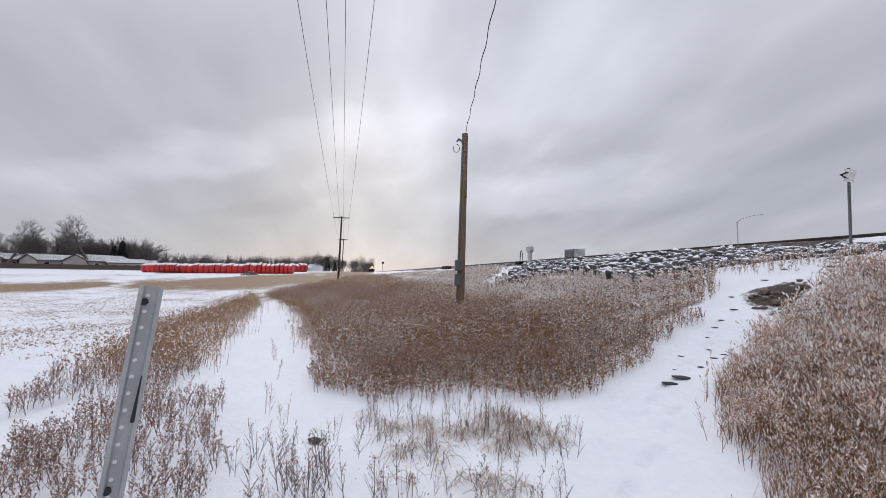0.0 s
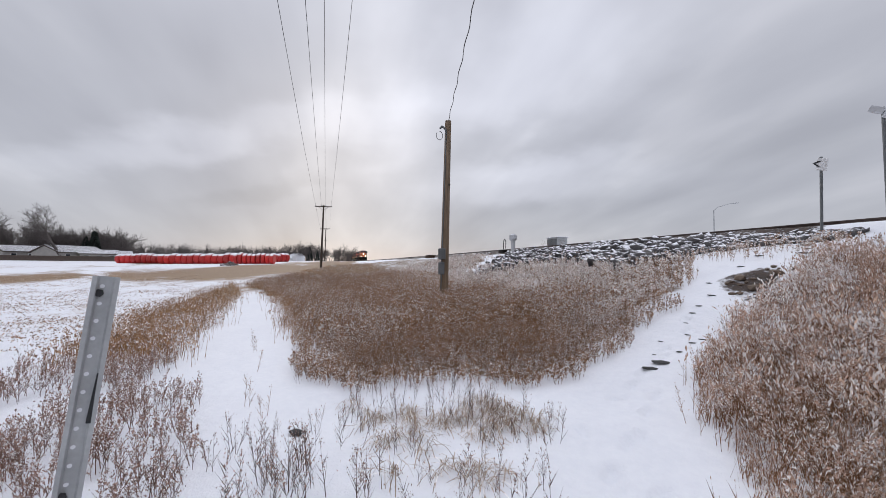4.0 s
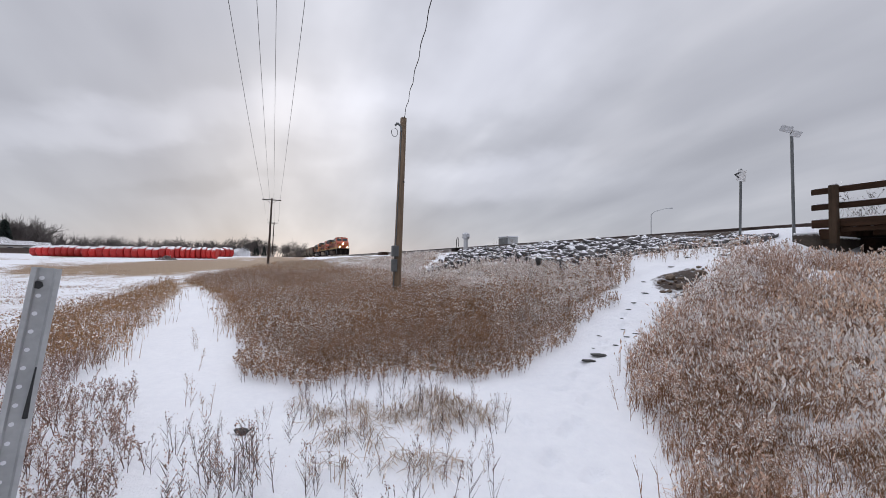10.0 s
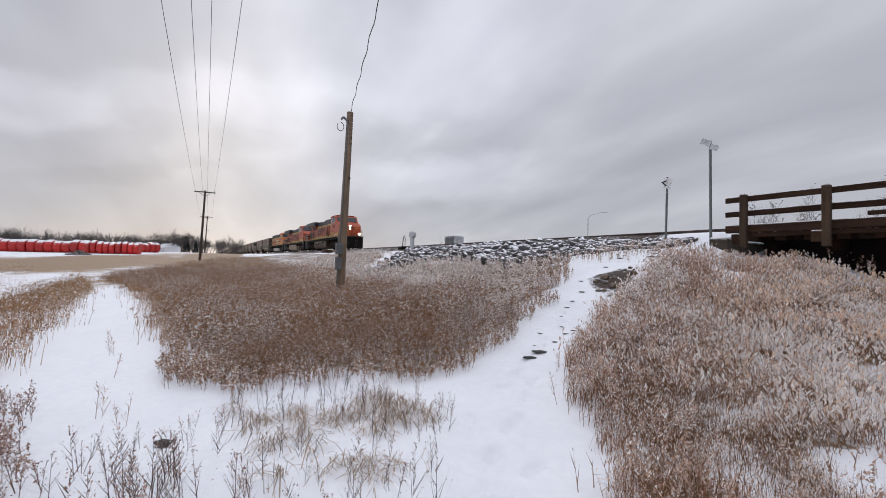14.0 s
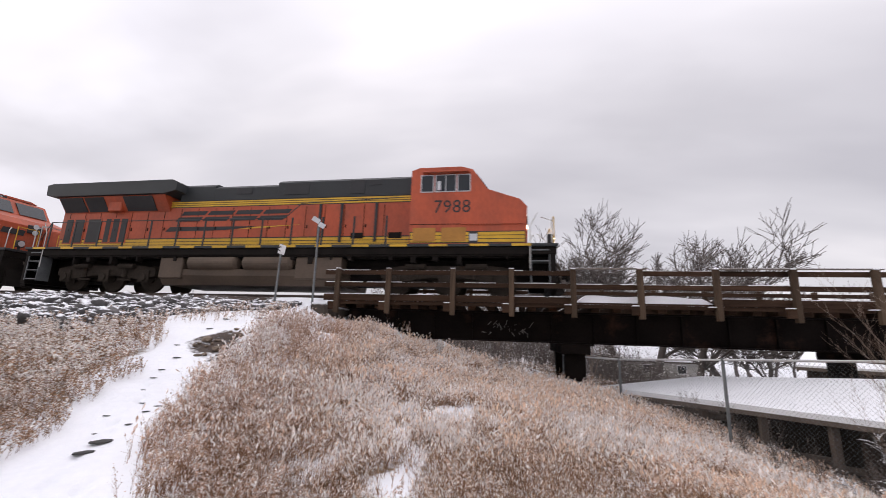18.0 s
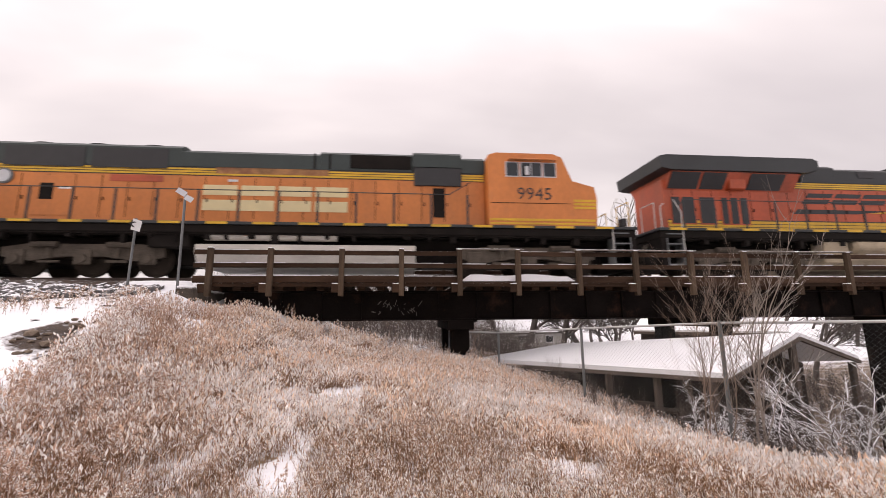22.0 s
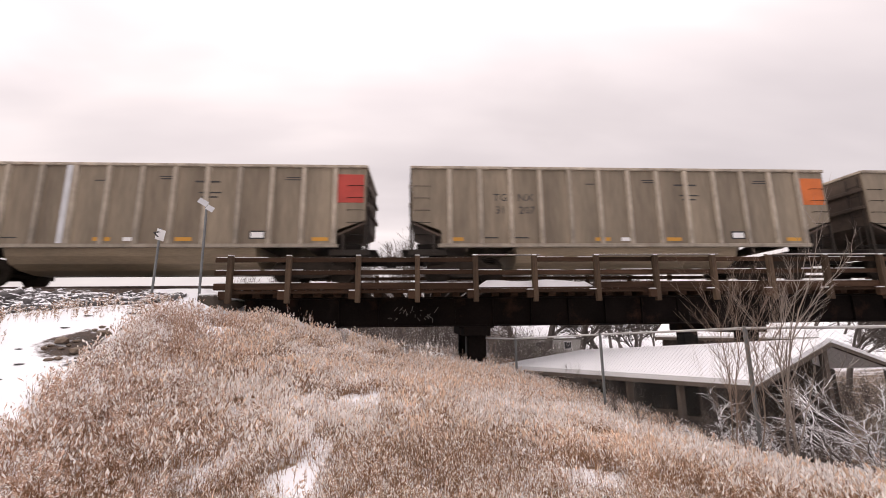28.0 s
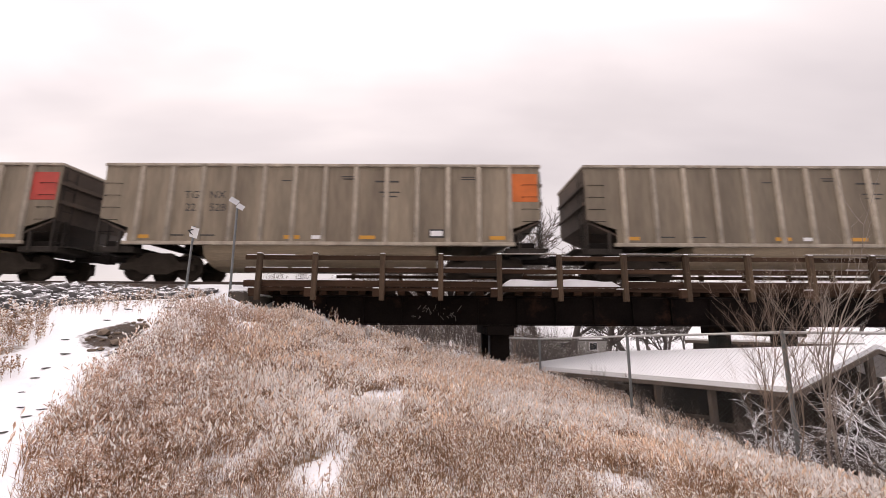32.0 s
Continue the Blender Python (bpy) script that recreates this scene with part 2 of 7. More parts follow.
POLE = material("weathered_pole_wood", (0.23, 0.165, 0.11, 1), 0.85, dark=0.55, scale=2.5, fine=18, stretch=(6, 6, 0.5), bump=0.5)
DARKPOLE = material("dark_pole_wood", (0.07, 0.05, 0.04, 1), 0.85, dark=0.6, scale=2.5, fine=18, stretch=(6, 6, 0.5), bump=0.4)
TIMBER = material("creosoted_timber", (0.058, 0.033, 0.021, 1), 0.85, dark=0.45, scale=1.5, fine=20, stretch=(0.6, 5, 5), bump=0.4, rand=0.3, snow=0.24, spec=0.12)
TIMBERV = material("railing_post_timber", (0.085, 0.058, 0.040, 1), 0.85, dark=0.45, scale=1.5, fine=20, stretch=(5, 5, 0.6), bump=0.4, rand=0.3, snow=0.26, spec=0.12)
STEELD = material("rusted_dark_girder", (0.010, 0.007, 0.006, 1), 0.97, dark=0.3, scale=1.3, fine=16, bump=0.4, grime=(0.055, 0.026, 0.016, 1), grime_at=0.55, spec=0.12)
CONCRETE = material("old_concrete", (0.22, 0.19, 0.165, 1), 0.9, dark=0.6, scale=2.0, fine=30, bump=0.4, snow=0.5)
DARKCONC = material("dark_stained_concrete", (0.085, 0.07, 0.058, 1), 0.9, dark=0.5, scale=2.0, fine=24, bump=0.5, snow=0.3, spec=0.15)
GALV = material("galvanised_steel", (0.46, 0.47, 0.475, 1), 0.6, 0.25, dark=0.75, scale=5, fine=50, bump=0.08)
GALVDULL = material("dull_steel_post", (0.16, 0.17, 0.175, 1), 0.6, 0.4, dark=0.7, scale=5, fine=40, bump=0.1)
RAILST = material("running_rail_steel", (0.10, 0.075, 0.065, 1), 0.5, 0.7, dark=0.6, scale=4, fine=50)
SIGNBACK = material("sign_back_aluminium", (0.55, 0.56, 0.58, 1), 0.5, 0.3, dark=0.85, scale=4, fine=40, bump=0.05)
SIGNWHITE = material("sign_white_sheet", (0.75, 0.75, 0.75, 1), 0.5, dark=0.9, scale=4, bump=0.02)
BLACKP = material("black_paint", (0.02, 0.02, 0.022, 1), 0.6, dark=0.7, scale=3, bump=0.05)
WIRE = material("line_wire", (0.05, 0.05, 0.055, 1), 0.6, 0.3, dark=0.9, bump=0)
BARK = material("bare_bark", (0.115, 0.095, 0.085, 1), 0.95, dark=0.6, scale=3, fine=30, bump=0, snow=0.22)
BARKFAR = material("far_bare_twigs", (0.12, 0.103, 0.096, 1), 0.95, dark=0.7, scale=1, fine=9, bump=0, island=0.25)
SHRUBBARK = material("shrub_bark", (0.24, 0.18, 0.145, 1), 0.9, dark=0.6, scale=6, fine=40, bump=0, snow=0.28, island=0.2)
EVERGREEN = material("dark_evergreen", (0.02, 0.03, 0.025, 1), 0.95, dark=0.6, scale=1, bump=0, island=0.4)
RED = material("red_wrap", (0.52, 0.022, 0.018, 1), 0.4, dark=0.75, scale=0.8, fine=8, bump=0.25, stretch=(1, 1, 1), snow=0.5, rand=0.25)
PLASTER = material("pale_siding", (0.42, 0.40, 0.37, 1), 0.85, dark=0.8, scale=1, fine=10, bump=0.1, rand=0.25)
ROOFSNOW = material("snowy_roof", (0.8, 0.81, 0.84, 1), 0.75, dark=0.88, scale=0.6, fine=9, bump=0.2)
# near-black board; inside the low shed its colour stands in for shade
DARKBOARD = material("dark_board_and_shed_shade", (0.04, 0.03, 0.024, 1), 0.9, dark=0.5, scale=2, fine=20, stretch=(4, 4, 0.5), bump=0.3, spec=0.15)
FASCIA = material("weathered_fascia", (0.12, 0.095, 0.08, 1), 0.85, dark=0.6, scale=2, fine=20, bump=0.2, spec=0.12)
GLASS = material("window_glass", (0.02, 0.025, 0.03, 1), 0.08, dark=0.9, scale=1, bump=0)
ORANGE1 = material("faded_orange_paint", (0.46, 0.08, 0.028, 1), 0.5, dark=0.6, scale=0.8, fine=12, bump=0.05, stretch=(1, 1, 0.5), grime=(0.20, 0.055, 0.03, 1), grime_at=0.5)
ORANGE2 = material("yellow_orange_paint", (0.57, 0.185, 0.045, 1), 0.5, dark=0.7, scale=0.8, fine=12, bump=0.05, stretch=(1, 1, 0.5), grime=(0.34, 0.13, 0.05, 1), grime_at=0.55)
YELLOW = material("stripe_yellow", (0.62, 0.36, 0.02, 1), 0.45, dark=0.75, scale=1.5, fine=14, bump=0.03)
BLACKROOF = material("hood_black", (0.021, 0.024, 0.026, 1), 0.6, dark=0.7, scale=1, fine=14, bump=0.08)
GREENROOF = material("hood_dark_green", (0.024, 0.036, 0.034, 1), 0.6, dark=0.7, scale=1, fine=14, bump=0.08)
UNDER = material("greasy_underframe", (0.014, 0.011, 0.0095, 1), 0.8, dark=0.45, scale=2, fine=20, bump=0.2, spec=0.12)
TRUCK = material("dusty_truck_steel", (0.042, 0.033, 0.026, 1), 0.85, dark=0.45, scale=2, fine=20, bump=0.25, spec=0.12)
TRUCKPALE = material("pale_dusty_truck", (0.11, 0.09, 0.072, 1), 0.85, dark=0.4, scale=2, fine=20, bump=0.25, spec=0.2)
TANKP = material("dusty_tank", (0.10, 0.07, 0.049, 1), 0.75, dark=0.65, scale=1.2, fine=16, bump=0.1)
BELLY = material("dusty_belly_steel", (0.28, 0.215, 0.142, 1), 0.7, dark=0.6, scale=0.9, fine=12, bump=0.08, stretch=(0.5, 1, 2), rand=0.15, grime=(0.13, 0.10, 0.07, 1), grime_at=0.56)
TANKLIGHT = material("pale_dusty_tank", (0.36, 0.29, 0.20, 1), 0.7, dark=0.6, scale=1.2, fine=16, bump=0.1, grime=(0.16, 0.12, 0.08, 1), grime_at=0.55)
TANKSILVER = material("silver_tank", (0.58, 0.55, 0.50, 1), 0.6, 0.0, dark=0.75, scale=1.2, fine=16, bump=0.1)
CREAM = material("cream_lettering", (0.62, 0.52, 0.30, 1), 0.6, dark=0.85, scale=2, bump=0)
HANDRAIL = material("handrail_paint", (0.5, 0.49, 0.47, 1), 0.5, dark=0.8, bump=0)
LAMPGLOW = glow("lit_headlight", (1.0, 0.78, 0.42, 1), 30)
NUMGLOW = glow("lit_number_board", (1.0, 0.85, 0.6, 1), 1.6)
CARGREY = material("dusty_car_steel", (0.218, 0.175, 0.125, 1), 0.6, 0.1, dark=0.5, scale=0.5, fine=6, bump=0.06, stretch=(2.2, 1, 0.3), rand=0.25, grime=(0.10, 0.075, 0.052, 1), grime_at=0.48)
CARRIB = material("worn_rib_steel", (0.38, 0.325, 0.26, 1), 0.55, 0.15, dark=0.45, scale=1.8, fine=10, bump=0.06, stretch=(1, 1, 0.5), rand=0.2, grime=(0.20, 0.12, 0.08, 1), grime_at=0.56)
# car brown darkened: the shade on the car ends is in this colour
CAREND = material("shaded_car_end", (0.085, 0.058, 0.042, 1), 0.8, dark=0.45, scale=0.9, fine=10, bump=0.1, rand=0.3, grime=(0.035, 0.026, 0.02, 1), grime_at=0.5)
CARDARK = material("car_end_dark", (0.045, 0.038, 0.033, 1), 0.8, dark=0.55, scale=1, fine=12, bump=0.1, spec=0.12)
COAL = material("coal_load", (0.02, 0.02, 0.02, 1), 0.6, dark=0.5, scale=4, fine=14, bump=0.8, spec=0.12)
MARK = material("stencil_grey", (0.035, 0.033, 0.032, 1), 0.7, dark=0.85, bump=0)
SCRAWL = material("faded_grey_scrawl", (0.12, 0.115, 0.11, 1), 0.8, dark=0.6, scale=8, bump=0)
PANELS = {"crimson": material("crimson_panel", (0.33, 0.02, 0.03, 1), 0.6, dark=0.75, bump=0.03),
          "orange": material("orange_panel", (0.58, 0.13, 0.02, 1), 0.6, dark=0.75, bump=0.03),
          "red": material("red_panel", (0.45, 0.05, 0.035, 1), 0.6, dark=0.75, bump=0.03),
          "green": material("green_panel", (0.03, 0.16, 0.085, 1), 0.6, dark=0.75, bump=0.03)}
GRAFFITI = material("graffiti_ochre", (0.26, 0.20, 0.06, 1), 0.7, dark=0.7, bump=0)
BROWNSTONE = material("muddy_stone", (0.16, 0.12, 0.09, 1), 0.9, dark=0.6, scale=4, fine=30, bump=0.4, rand=0.3)
DARKSTONE = material("dark_flat_stone", (0.06, 0.058, 0.056, 1), 0.9, dark=0.5, scale=4, fine=30, bump=0.4, rand=0.3)
FARROOF = material("snow_dusted_far_roof", (0.20, 0.19, 0.185, 1), 0.85, dark=0.6, scale=0.8, fine=6, bump=0.1, snow=0.14)
AMBER = material("amber_reflector", (0.55, 0.26, 0.03, 1), 0.5, dark=0.85, bump=0)


# ---- mesh tools ----
class Mesh:
    """Collects verts and faces; box, cyl, prism and tri add rounded-off solids."""

    def __init__(self):
        self.v, self.f, self.mi = [], [], []

    def add(self, verts, faces, mi=0):
        n = len(self.v)
        self.v += [tuple(p) for p in verts]
        self.f += [tuple(i + n for i in q) for q in faces]
        self.mi += [mi] * len(faces)
        return self

    def box(self, x0, x1, y0, y1, z0, z1, c=0.012, mi=0):
        """A box with its edges chamfered by c."""
        if x0 > x1: x0, x1 = x1, x0
        if y0 > y1: y0, y1 = y1, y0
        if z0 > z1: z0, z1 = z1, z0
        c = min(c, (x1 - x0) * 0.3, (y1 - y0) * 0.3, (z1 - z0) * 0.3)
        lo, hi = (x0, y0, z0), (x1, y1, z1)
        vs, at = [], {}
        for sx in (0, 1):
            for sy in (0, 1):
                for sz in (0, 1):
                    s = (sx, sy, sz)
                    for ax in range(3):
                        p = [(hi[k] if s[k] else lo[k]) if k == ax else (hi[k] - c if s[k] else lo[k] + c) for k in range(3)]
                        at[(s, ax)] = len(vs)
                        vs.append(p)
        fs = []
        for ax in range(3):
            a, b = [k for k in range(3) if k != ax]
            for d in (0, 1):
                q = []
                for u, w in ((0, 0), (1, 0), (1, 1), (0, 1)):
                    s = [0, 0, 0]; s[ax], s[a], s[b] = d, u, w
                    q.append(at[(tuple(s), ax)])
                fs.append(q)
            for u in (0, 1):
                for w in (0, 1):
                    s0 = [0, 0, 0]; s0[a], s0[b] = u, w
                    s1 = list(s0); s1[ax] = 1
                    fs.append([at[(tuple(s0), a)], at[(tuple(s1), a)], at[(tuple(s1), b)], at[(tuple(s0), b)]])
        for sx in (0, 1):
            for sy in (0, 1):
                for sz in (0, 1):
                    fs.append([at[((sx, sy, sz), ax)] for ax in range(3)])
        return self.add(vs, fs, mi)

    def cyl(self, p, q, r, r2=None, n=8, mi=0, caps=True):
        r2 = r if r2 is None else r2
        p, q = Vector(p), Vector(q)
        d = (q - p).normalized()
        a = d.orthogonal().normalized()
        b = d.cross(a)
        vs = []
        for c, rad in ((p, r), (q, r2)):
            for k in range(n):
                t = 2 * math.pi * k / n
                vs.append(c + a * (rad * math.cos(t)) + b * (rad * math.sin(t)))
        fs = [[k, (k + 1) % n, n + (k + 1) % n, n + k] for k in range(n)]
        if caps:
            fs += [list(range(n))[::-1], list(range(n, 2 * n))]
        return self.add(vs, fs, mi)

    def path(self, pts, r, n=5, mi=0):
        for a, b in zip(pts, pts[1:]):
            self.cyl(a, b, r, n=n, mi=mi)
        return self

    def prism(self, pts, axis, lo, hi, mi=0):
        """pts: a polygon in the two other axes (in x, y, z order), pushed from lo to hi along axis."""
        n, vs = len(pts), []
        for w in (lo, hi):
            for a, b in pts:
                vs.append((w, a, b) if axis == 0 else (a, w, b) if axis == 1 else (a, b, w))
        fs = [[k, (k + 1) % n, n + (k + 1) % n, n + k] for k in range(n)] + [list(range(n))[::-1], list(range(n, 2 * n))]
        return self.add(vs, fs, mi)

    def data(self, name, mats, smooth=False):
        me = bpy.data.meshes.new(name)
        me.from_pydata(self.v, [], self.f)
        for m in (mats if isinstance(mats, (list, tuple)) else [mats]):
            me.materials.append(m)
        if any(self.mi):
            me.polygons.foreach_set("material_index", self.mi)
        bm = bmesh.new()
        bm.from_mesh(me)
        bmesh.ops.recalc_face_normals(bm, faces=bm.faces)
        bm.to_mesh(me)
        bm.free()
        if smooth:
            me.polygons.foreach_set("use_smooth", [True] * len(me.polygons))
        me.update()
        return me


def part(name, mesh, mat, parent=None, label="", smooth=False, kind="", at=None):
    ob = new(name, mesh if isinstance(mesh, bpy.types.Mesh) else mesh.data(name, mat, smooth))
    if parent is not None:
        ob.parent = parent
    if at is not None:
        ob.matrix_basis = at
    return tagged(ob, label=label, kind=kind)


def thing(name, label, category, m=None, group="", kind=""):
    ob = new(name)
    ob.empty_display_size = 0.2
    if m is not None:
        ob.matrix_basis = m
    return tagged(ob, label, category, group, kind)


def bulk(name, verts, faces, mats, mi=None, smooth=False):
    """A mesh from numpy arrays (faces all of one length)."""
    me = bpy.data.meshes.new(name)
    verts, faces = np.asarray(verts, np.float32), np.asarray(faces, np.int32)
    k = faces.shape[1]
    me.vertices.add(len(verts)); me.vertices.foreach_set("co", verts.ravel())
    me.loops.add(faces.size); me.loops.foreach_set("vertex_index", faces.ravel())
    me.polygons.add(len(faces)); me.polygons.foreach_set("loop_start", np.arange(0, faces.size, k, dtype=np.int32))
    for m in mats:
        me.materials.append(m)
    if mi is not None:
        me.polygons.foreach_set("material_index", np.asarray(mi, np.int32))
    if smooth:
        me.polygons.foreach_set("use_smooth", np.ones(len(faces), bool))
    me.update(calc_edges=True)
    me.validate()
    return me


def lettering(text, size, slant=0.0, bold=0.0):
    """A flat mesh of built-in letters, 3 mm thick, lying in x-z and facing -y."""
    cu = bpy.data.curves.new("lettering", "FONT")
    cu.body, cu.size, cu.extrude, cu.offset, cu.shear = text, size, 0.003, bold, slant
    cu.align_x, cu.resolution_u = "CENTER", 2
    ob = bpy.data.objects.new("lettering", cu)
    scene.collection.objects.link(ob)
    me = bpy.data.meshes.new_from_object(ob.evaluated_get(bpy.context.evaluated_depsgraph_get()))
    bpy.data.objects.remove(ob)
    me.transform(Matrix.Rotation(radians(90), 4, "X"))
    return me


def sstep(a, b, x):
    k = np.clip((np.asarray(x, float) - a) / (b - a), 0, 1)
    return k * k * (3 - 2 * k)


# ---- the plan: track along x, 14.6 m from the camera's spot, rail top 2.88 m up ----
TRACK_Y, RAIL_Z, DECK_Y = 14.6, 2.88, 12.2
BRIDGE_X0, BRIDGE_X1 = -5.8, 32.0


def track_y(x):
    s = (-x - 45) / 12
    return TRACK_Y - 0.034 * 12 * math.log1p(math.exp(min(s, 60))) if s < 60 else TRACK_Y - 0.034 * 12 * s


def track_yv(x):
    return TRACK_Y - 0.034 * 12 * np.logaddexp(0, (-np.asarray(x, float) - 45) / 12)


def height(x, y):
    """Ground height: field, embankment, falling away to the east under the bridge."""
    x, y = np.asarray(x, float), np.asarray(y, float)
    off = y - (track_yv(x) - TRACK_Y)
    f = 2.3 * sstep(8, 130, -x) * (1 - 0.16 * sstep(6, 40, -y)) + 0.3 * sstep(40, 95, -y) * sstep(60, 130, -x)
    side = 1 - 0.85 * sstep(-6.5, 0, x) * (1 - sstep(29, 33, x))
    e = sstep(1.2, 13.2, off)
    back = 1 - sstep(17.8, 26, off)
    gully = sstep(-1, 18, x) * sstep(1, 9, y) * (1 - 0.9 * sstep(60, 120, np.hypot(x, y)))
    bank = sstep(29, 34, x) * sstep(9.5, 12.5, y) * back
    h = f + np.maximum(2.42 - f, 0) * e * side * back - 4.6 * gully * (1 - bank)
    ridge = 0.30 * sstep(11.9, 12.9, off) * (1 - sstep(16.3, 17.3, off)) * (1 - sstep(-6.6, -5.9, x))
    dip = 0.46 * np.exp(-((x + 5.2) / 0.7) ** 2) - 0.26 * np.exp(-((x + 1.3) / 1.4) ** 2)
    return h + ridge - dip * sstep(8.8, 11.2, off) * (1 - sstep(12.6, 14, off))


def lumps(x, y, s, seed):
    """Cheap smooth value noise in numpy."""
    r = np.random.RandomState(seed)
    g = r.rand(64, 64)
    u, v = np.asarray(x) / s, np.asarray(y) / s
    i, j = np.floor(u).astype(int), np.floor(v).astype(int)
    a, b = u - i, v - j
    a, b = a * a * (3 - 2 * a), b * b * (3 - 2 * b)
    q = lambda m, n: g[(i + m) % 64, (j + n) % 64]
    return (q(0, 0) * (1 - a) + q(1, 0) * a) * (1 - b) + (q(0, 1) * (1 - a) + q(1, 1) * a) * b


# boot prints pressed into the snow of the path: x, y, heading
PRINTS = [(-3.86, 3.42, 2.2), (-3.56, 3.05, 2.4), (-4.2, 3.4, 2.3), (-3.05, 2.42, 2.3), (-3.13, 2.62, 2.5), (-2.4, 2.15, 2.2), (-2.72, 2.0, 2.3), (-4.45, 3.75, 2.2),
          (-4.75, 4.35, 2.1), (-5.0, 4.6, 2.0), (-2.1, 1.6, 2.4), (-1.85, 1.75, 2.3), (-5.3, 5.3, 2.1), (-5.6, 5.6, 2.0), (-4.0, 3.0, 1.2), (-3.4, 2.2, 2.9)]


def pressed(x, y):
    out = np.zeros(np.shape(x))
    for px, py, a in PRINTS:
        u, v = (x - px) * math.cos(a) + (y - py) * math.sin(a), (y - py) * math.cos(a) - (x - px) * math.sin(a)
        r2 = (u / 0.15) ** 2 + (v / 0.062) ** 2
        out = out - 0.042 * np.exp(-r2 ** 2) + 0.012 * np.exp(-((np.sqrt(r2) - 1.35) / 0.3) ** 2)
    return out - 0.05 * np.exp(-((x + 4.2) ** 2 + (y + 0.40) ** 2) / 0.02)


def ground_z(x, y):
    x, y = np.asarray(x, float), np.asarray(y, float)
    near = np.exp(-(np.asarray(x) ** 2 + np.asarray(y) ** 2) / 900)
    return height(x, y) + near * (0.10 * (lumps(x, y, 1.7, 3) - 0.5) + 0.05 * (lumps(x, y, 0.5, 4) - 0.5)) \
        + 0.15 * (lumps(x, y, 9, 5) - 0.5) * sstep(12, 40, np.hypot(x, y)) + pressed(x, y)


def gz(x, y):
    return float(ground_z(np.array([x]), np.array([y]))[0])


def inside(poly, x, y):
    ok = np.zeros(len(x), bool)
    for (x0, y0), (x1, y1) in zip(poly, poly[1:] + poly[:1]):
        cut = (y0 > y) != (y1 > y)
        ok ^= cut & (x < (x1 - x0) * (y - y0) / (y1 - y0 + 1e-12) + x0)
    return ok


# where the weeds stand thick: the middle bank, the mound by the bridge, the strip along the field
MIDDLE = [(-75, -1), (-29.8, -6.3), (-24.7, -4.6), (-15.8, -2.1), (-7.9, -0.8), (-6.0, -0.5), (-5.3, 0.1), (-5.6, 1.3), (-5.1, 1.8),
          (-4.7, 2.5), (-5.1, 3.4), (-5.9, 5.1), (-6.6, 6.6), (-7.4, 7.5), (-8.4, 8.6), (-14, 8.8), (-19, 8.4), (-22, 7.6), (-27, 10.6), (-34, 11.6), (-75, 9.4)]
MOUND = [(-1.9, 2.5), (-2.5, 3.1), (-3.2, 3.5), (-3.8, 4.1), (-4.6, 5.2), (-5.1, 6.5), (-5.5, 7.3), (-5.6, 8.5), (-5.8, 9.6), (-5.6, 11.4), (-4.5, 12.0), (2, 12.6),
         (16, 12.6), (16, 4), (9, 0.6), (4, 0.4), (1.2, 1.3)]
STRIP = [(-31, -7.3), (-21, -4.5), (-10.8, -3.1), (-6, -2.4), (-3.6, -1.7), (-2.4, -1.6), (-3.2, -2.6), (-5.8, -4.0), (-8.4, -4.4), (-16.2, -6.0)]
PATCH = (-6.0, 7.6)


def mound_gap(x, y):
    """Over 1 where snow shows between the weeds of the mound."""
    big = lumps(x, y, 0.9, 43) + 0.35 * lumps(x, y, 0.3, 44)
    seam = np.exp(-((x + 0.25 * (y - 5) + 1.35 + 0.9 * (lumps(x, y, 0.7, 46) - 0.5)) / 0.19) ** 2) * sstep(8.2, 6.8, y) * sstep(2.6, 3.4, y) * (0.6 + 0.8 * lumps(x, y, 0.5, 47))
    seam2 = np.exp(-((x - 0.05 * y + 0.35 + 0.8 * (lumps(x, y, 0.6, 52) - 0.5)) / 0.13) ** 2) * sstep(9, 7.5, y) * sstep(4.5, 5.5, y) * lumps(x, y, 0.6, 53) * 1.3
    top = np.exp(-(((x + 5.2) / 0.55) ** 2 + ((y - 9.9) / 0.7) ** 2)) * 1.15
    spots = sstep(0.80, 0.95, lumps(x, y, 0.42, 48)) * 1.3
    clump = np.exp(-(np.hypot((x - 2.75) / 0.95, (y - 5.9) / 0.6) + 0.9 * (lumps(x, y, 0.3, 50) - 0.5)) ** 4) * 1.3
    return np.maximum.reduce([1.2 - (big - 0.17) / 0.4, seam * 1.3, seam2, top, spots, clump])


def core(poly, x, y, r):
    """1 well inside the polygon, fading towards its uneven edge."""
    wob = 0.7 * (lumps(x, y, 0.7, 31) - 0.5)
    k = sum(inside(poly, x + wob + r * math.cos(a), y + wob + r * math.sin(a)).astype(float) for a in np.arange(8) * math.pi / 4)
    return sstep(4.5, 8, k)


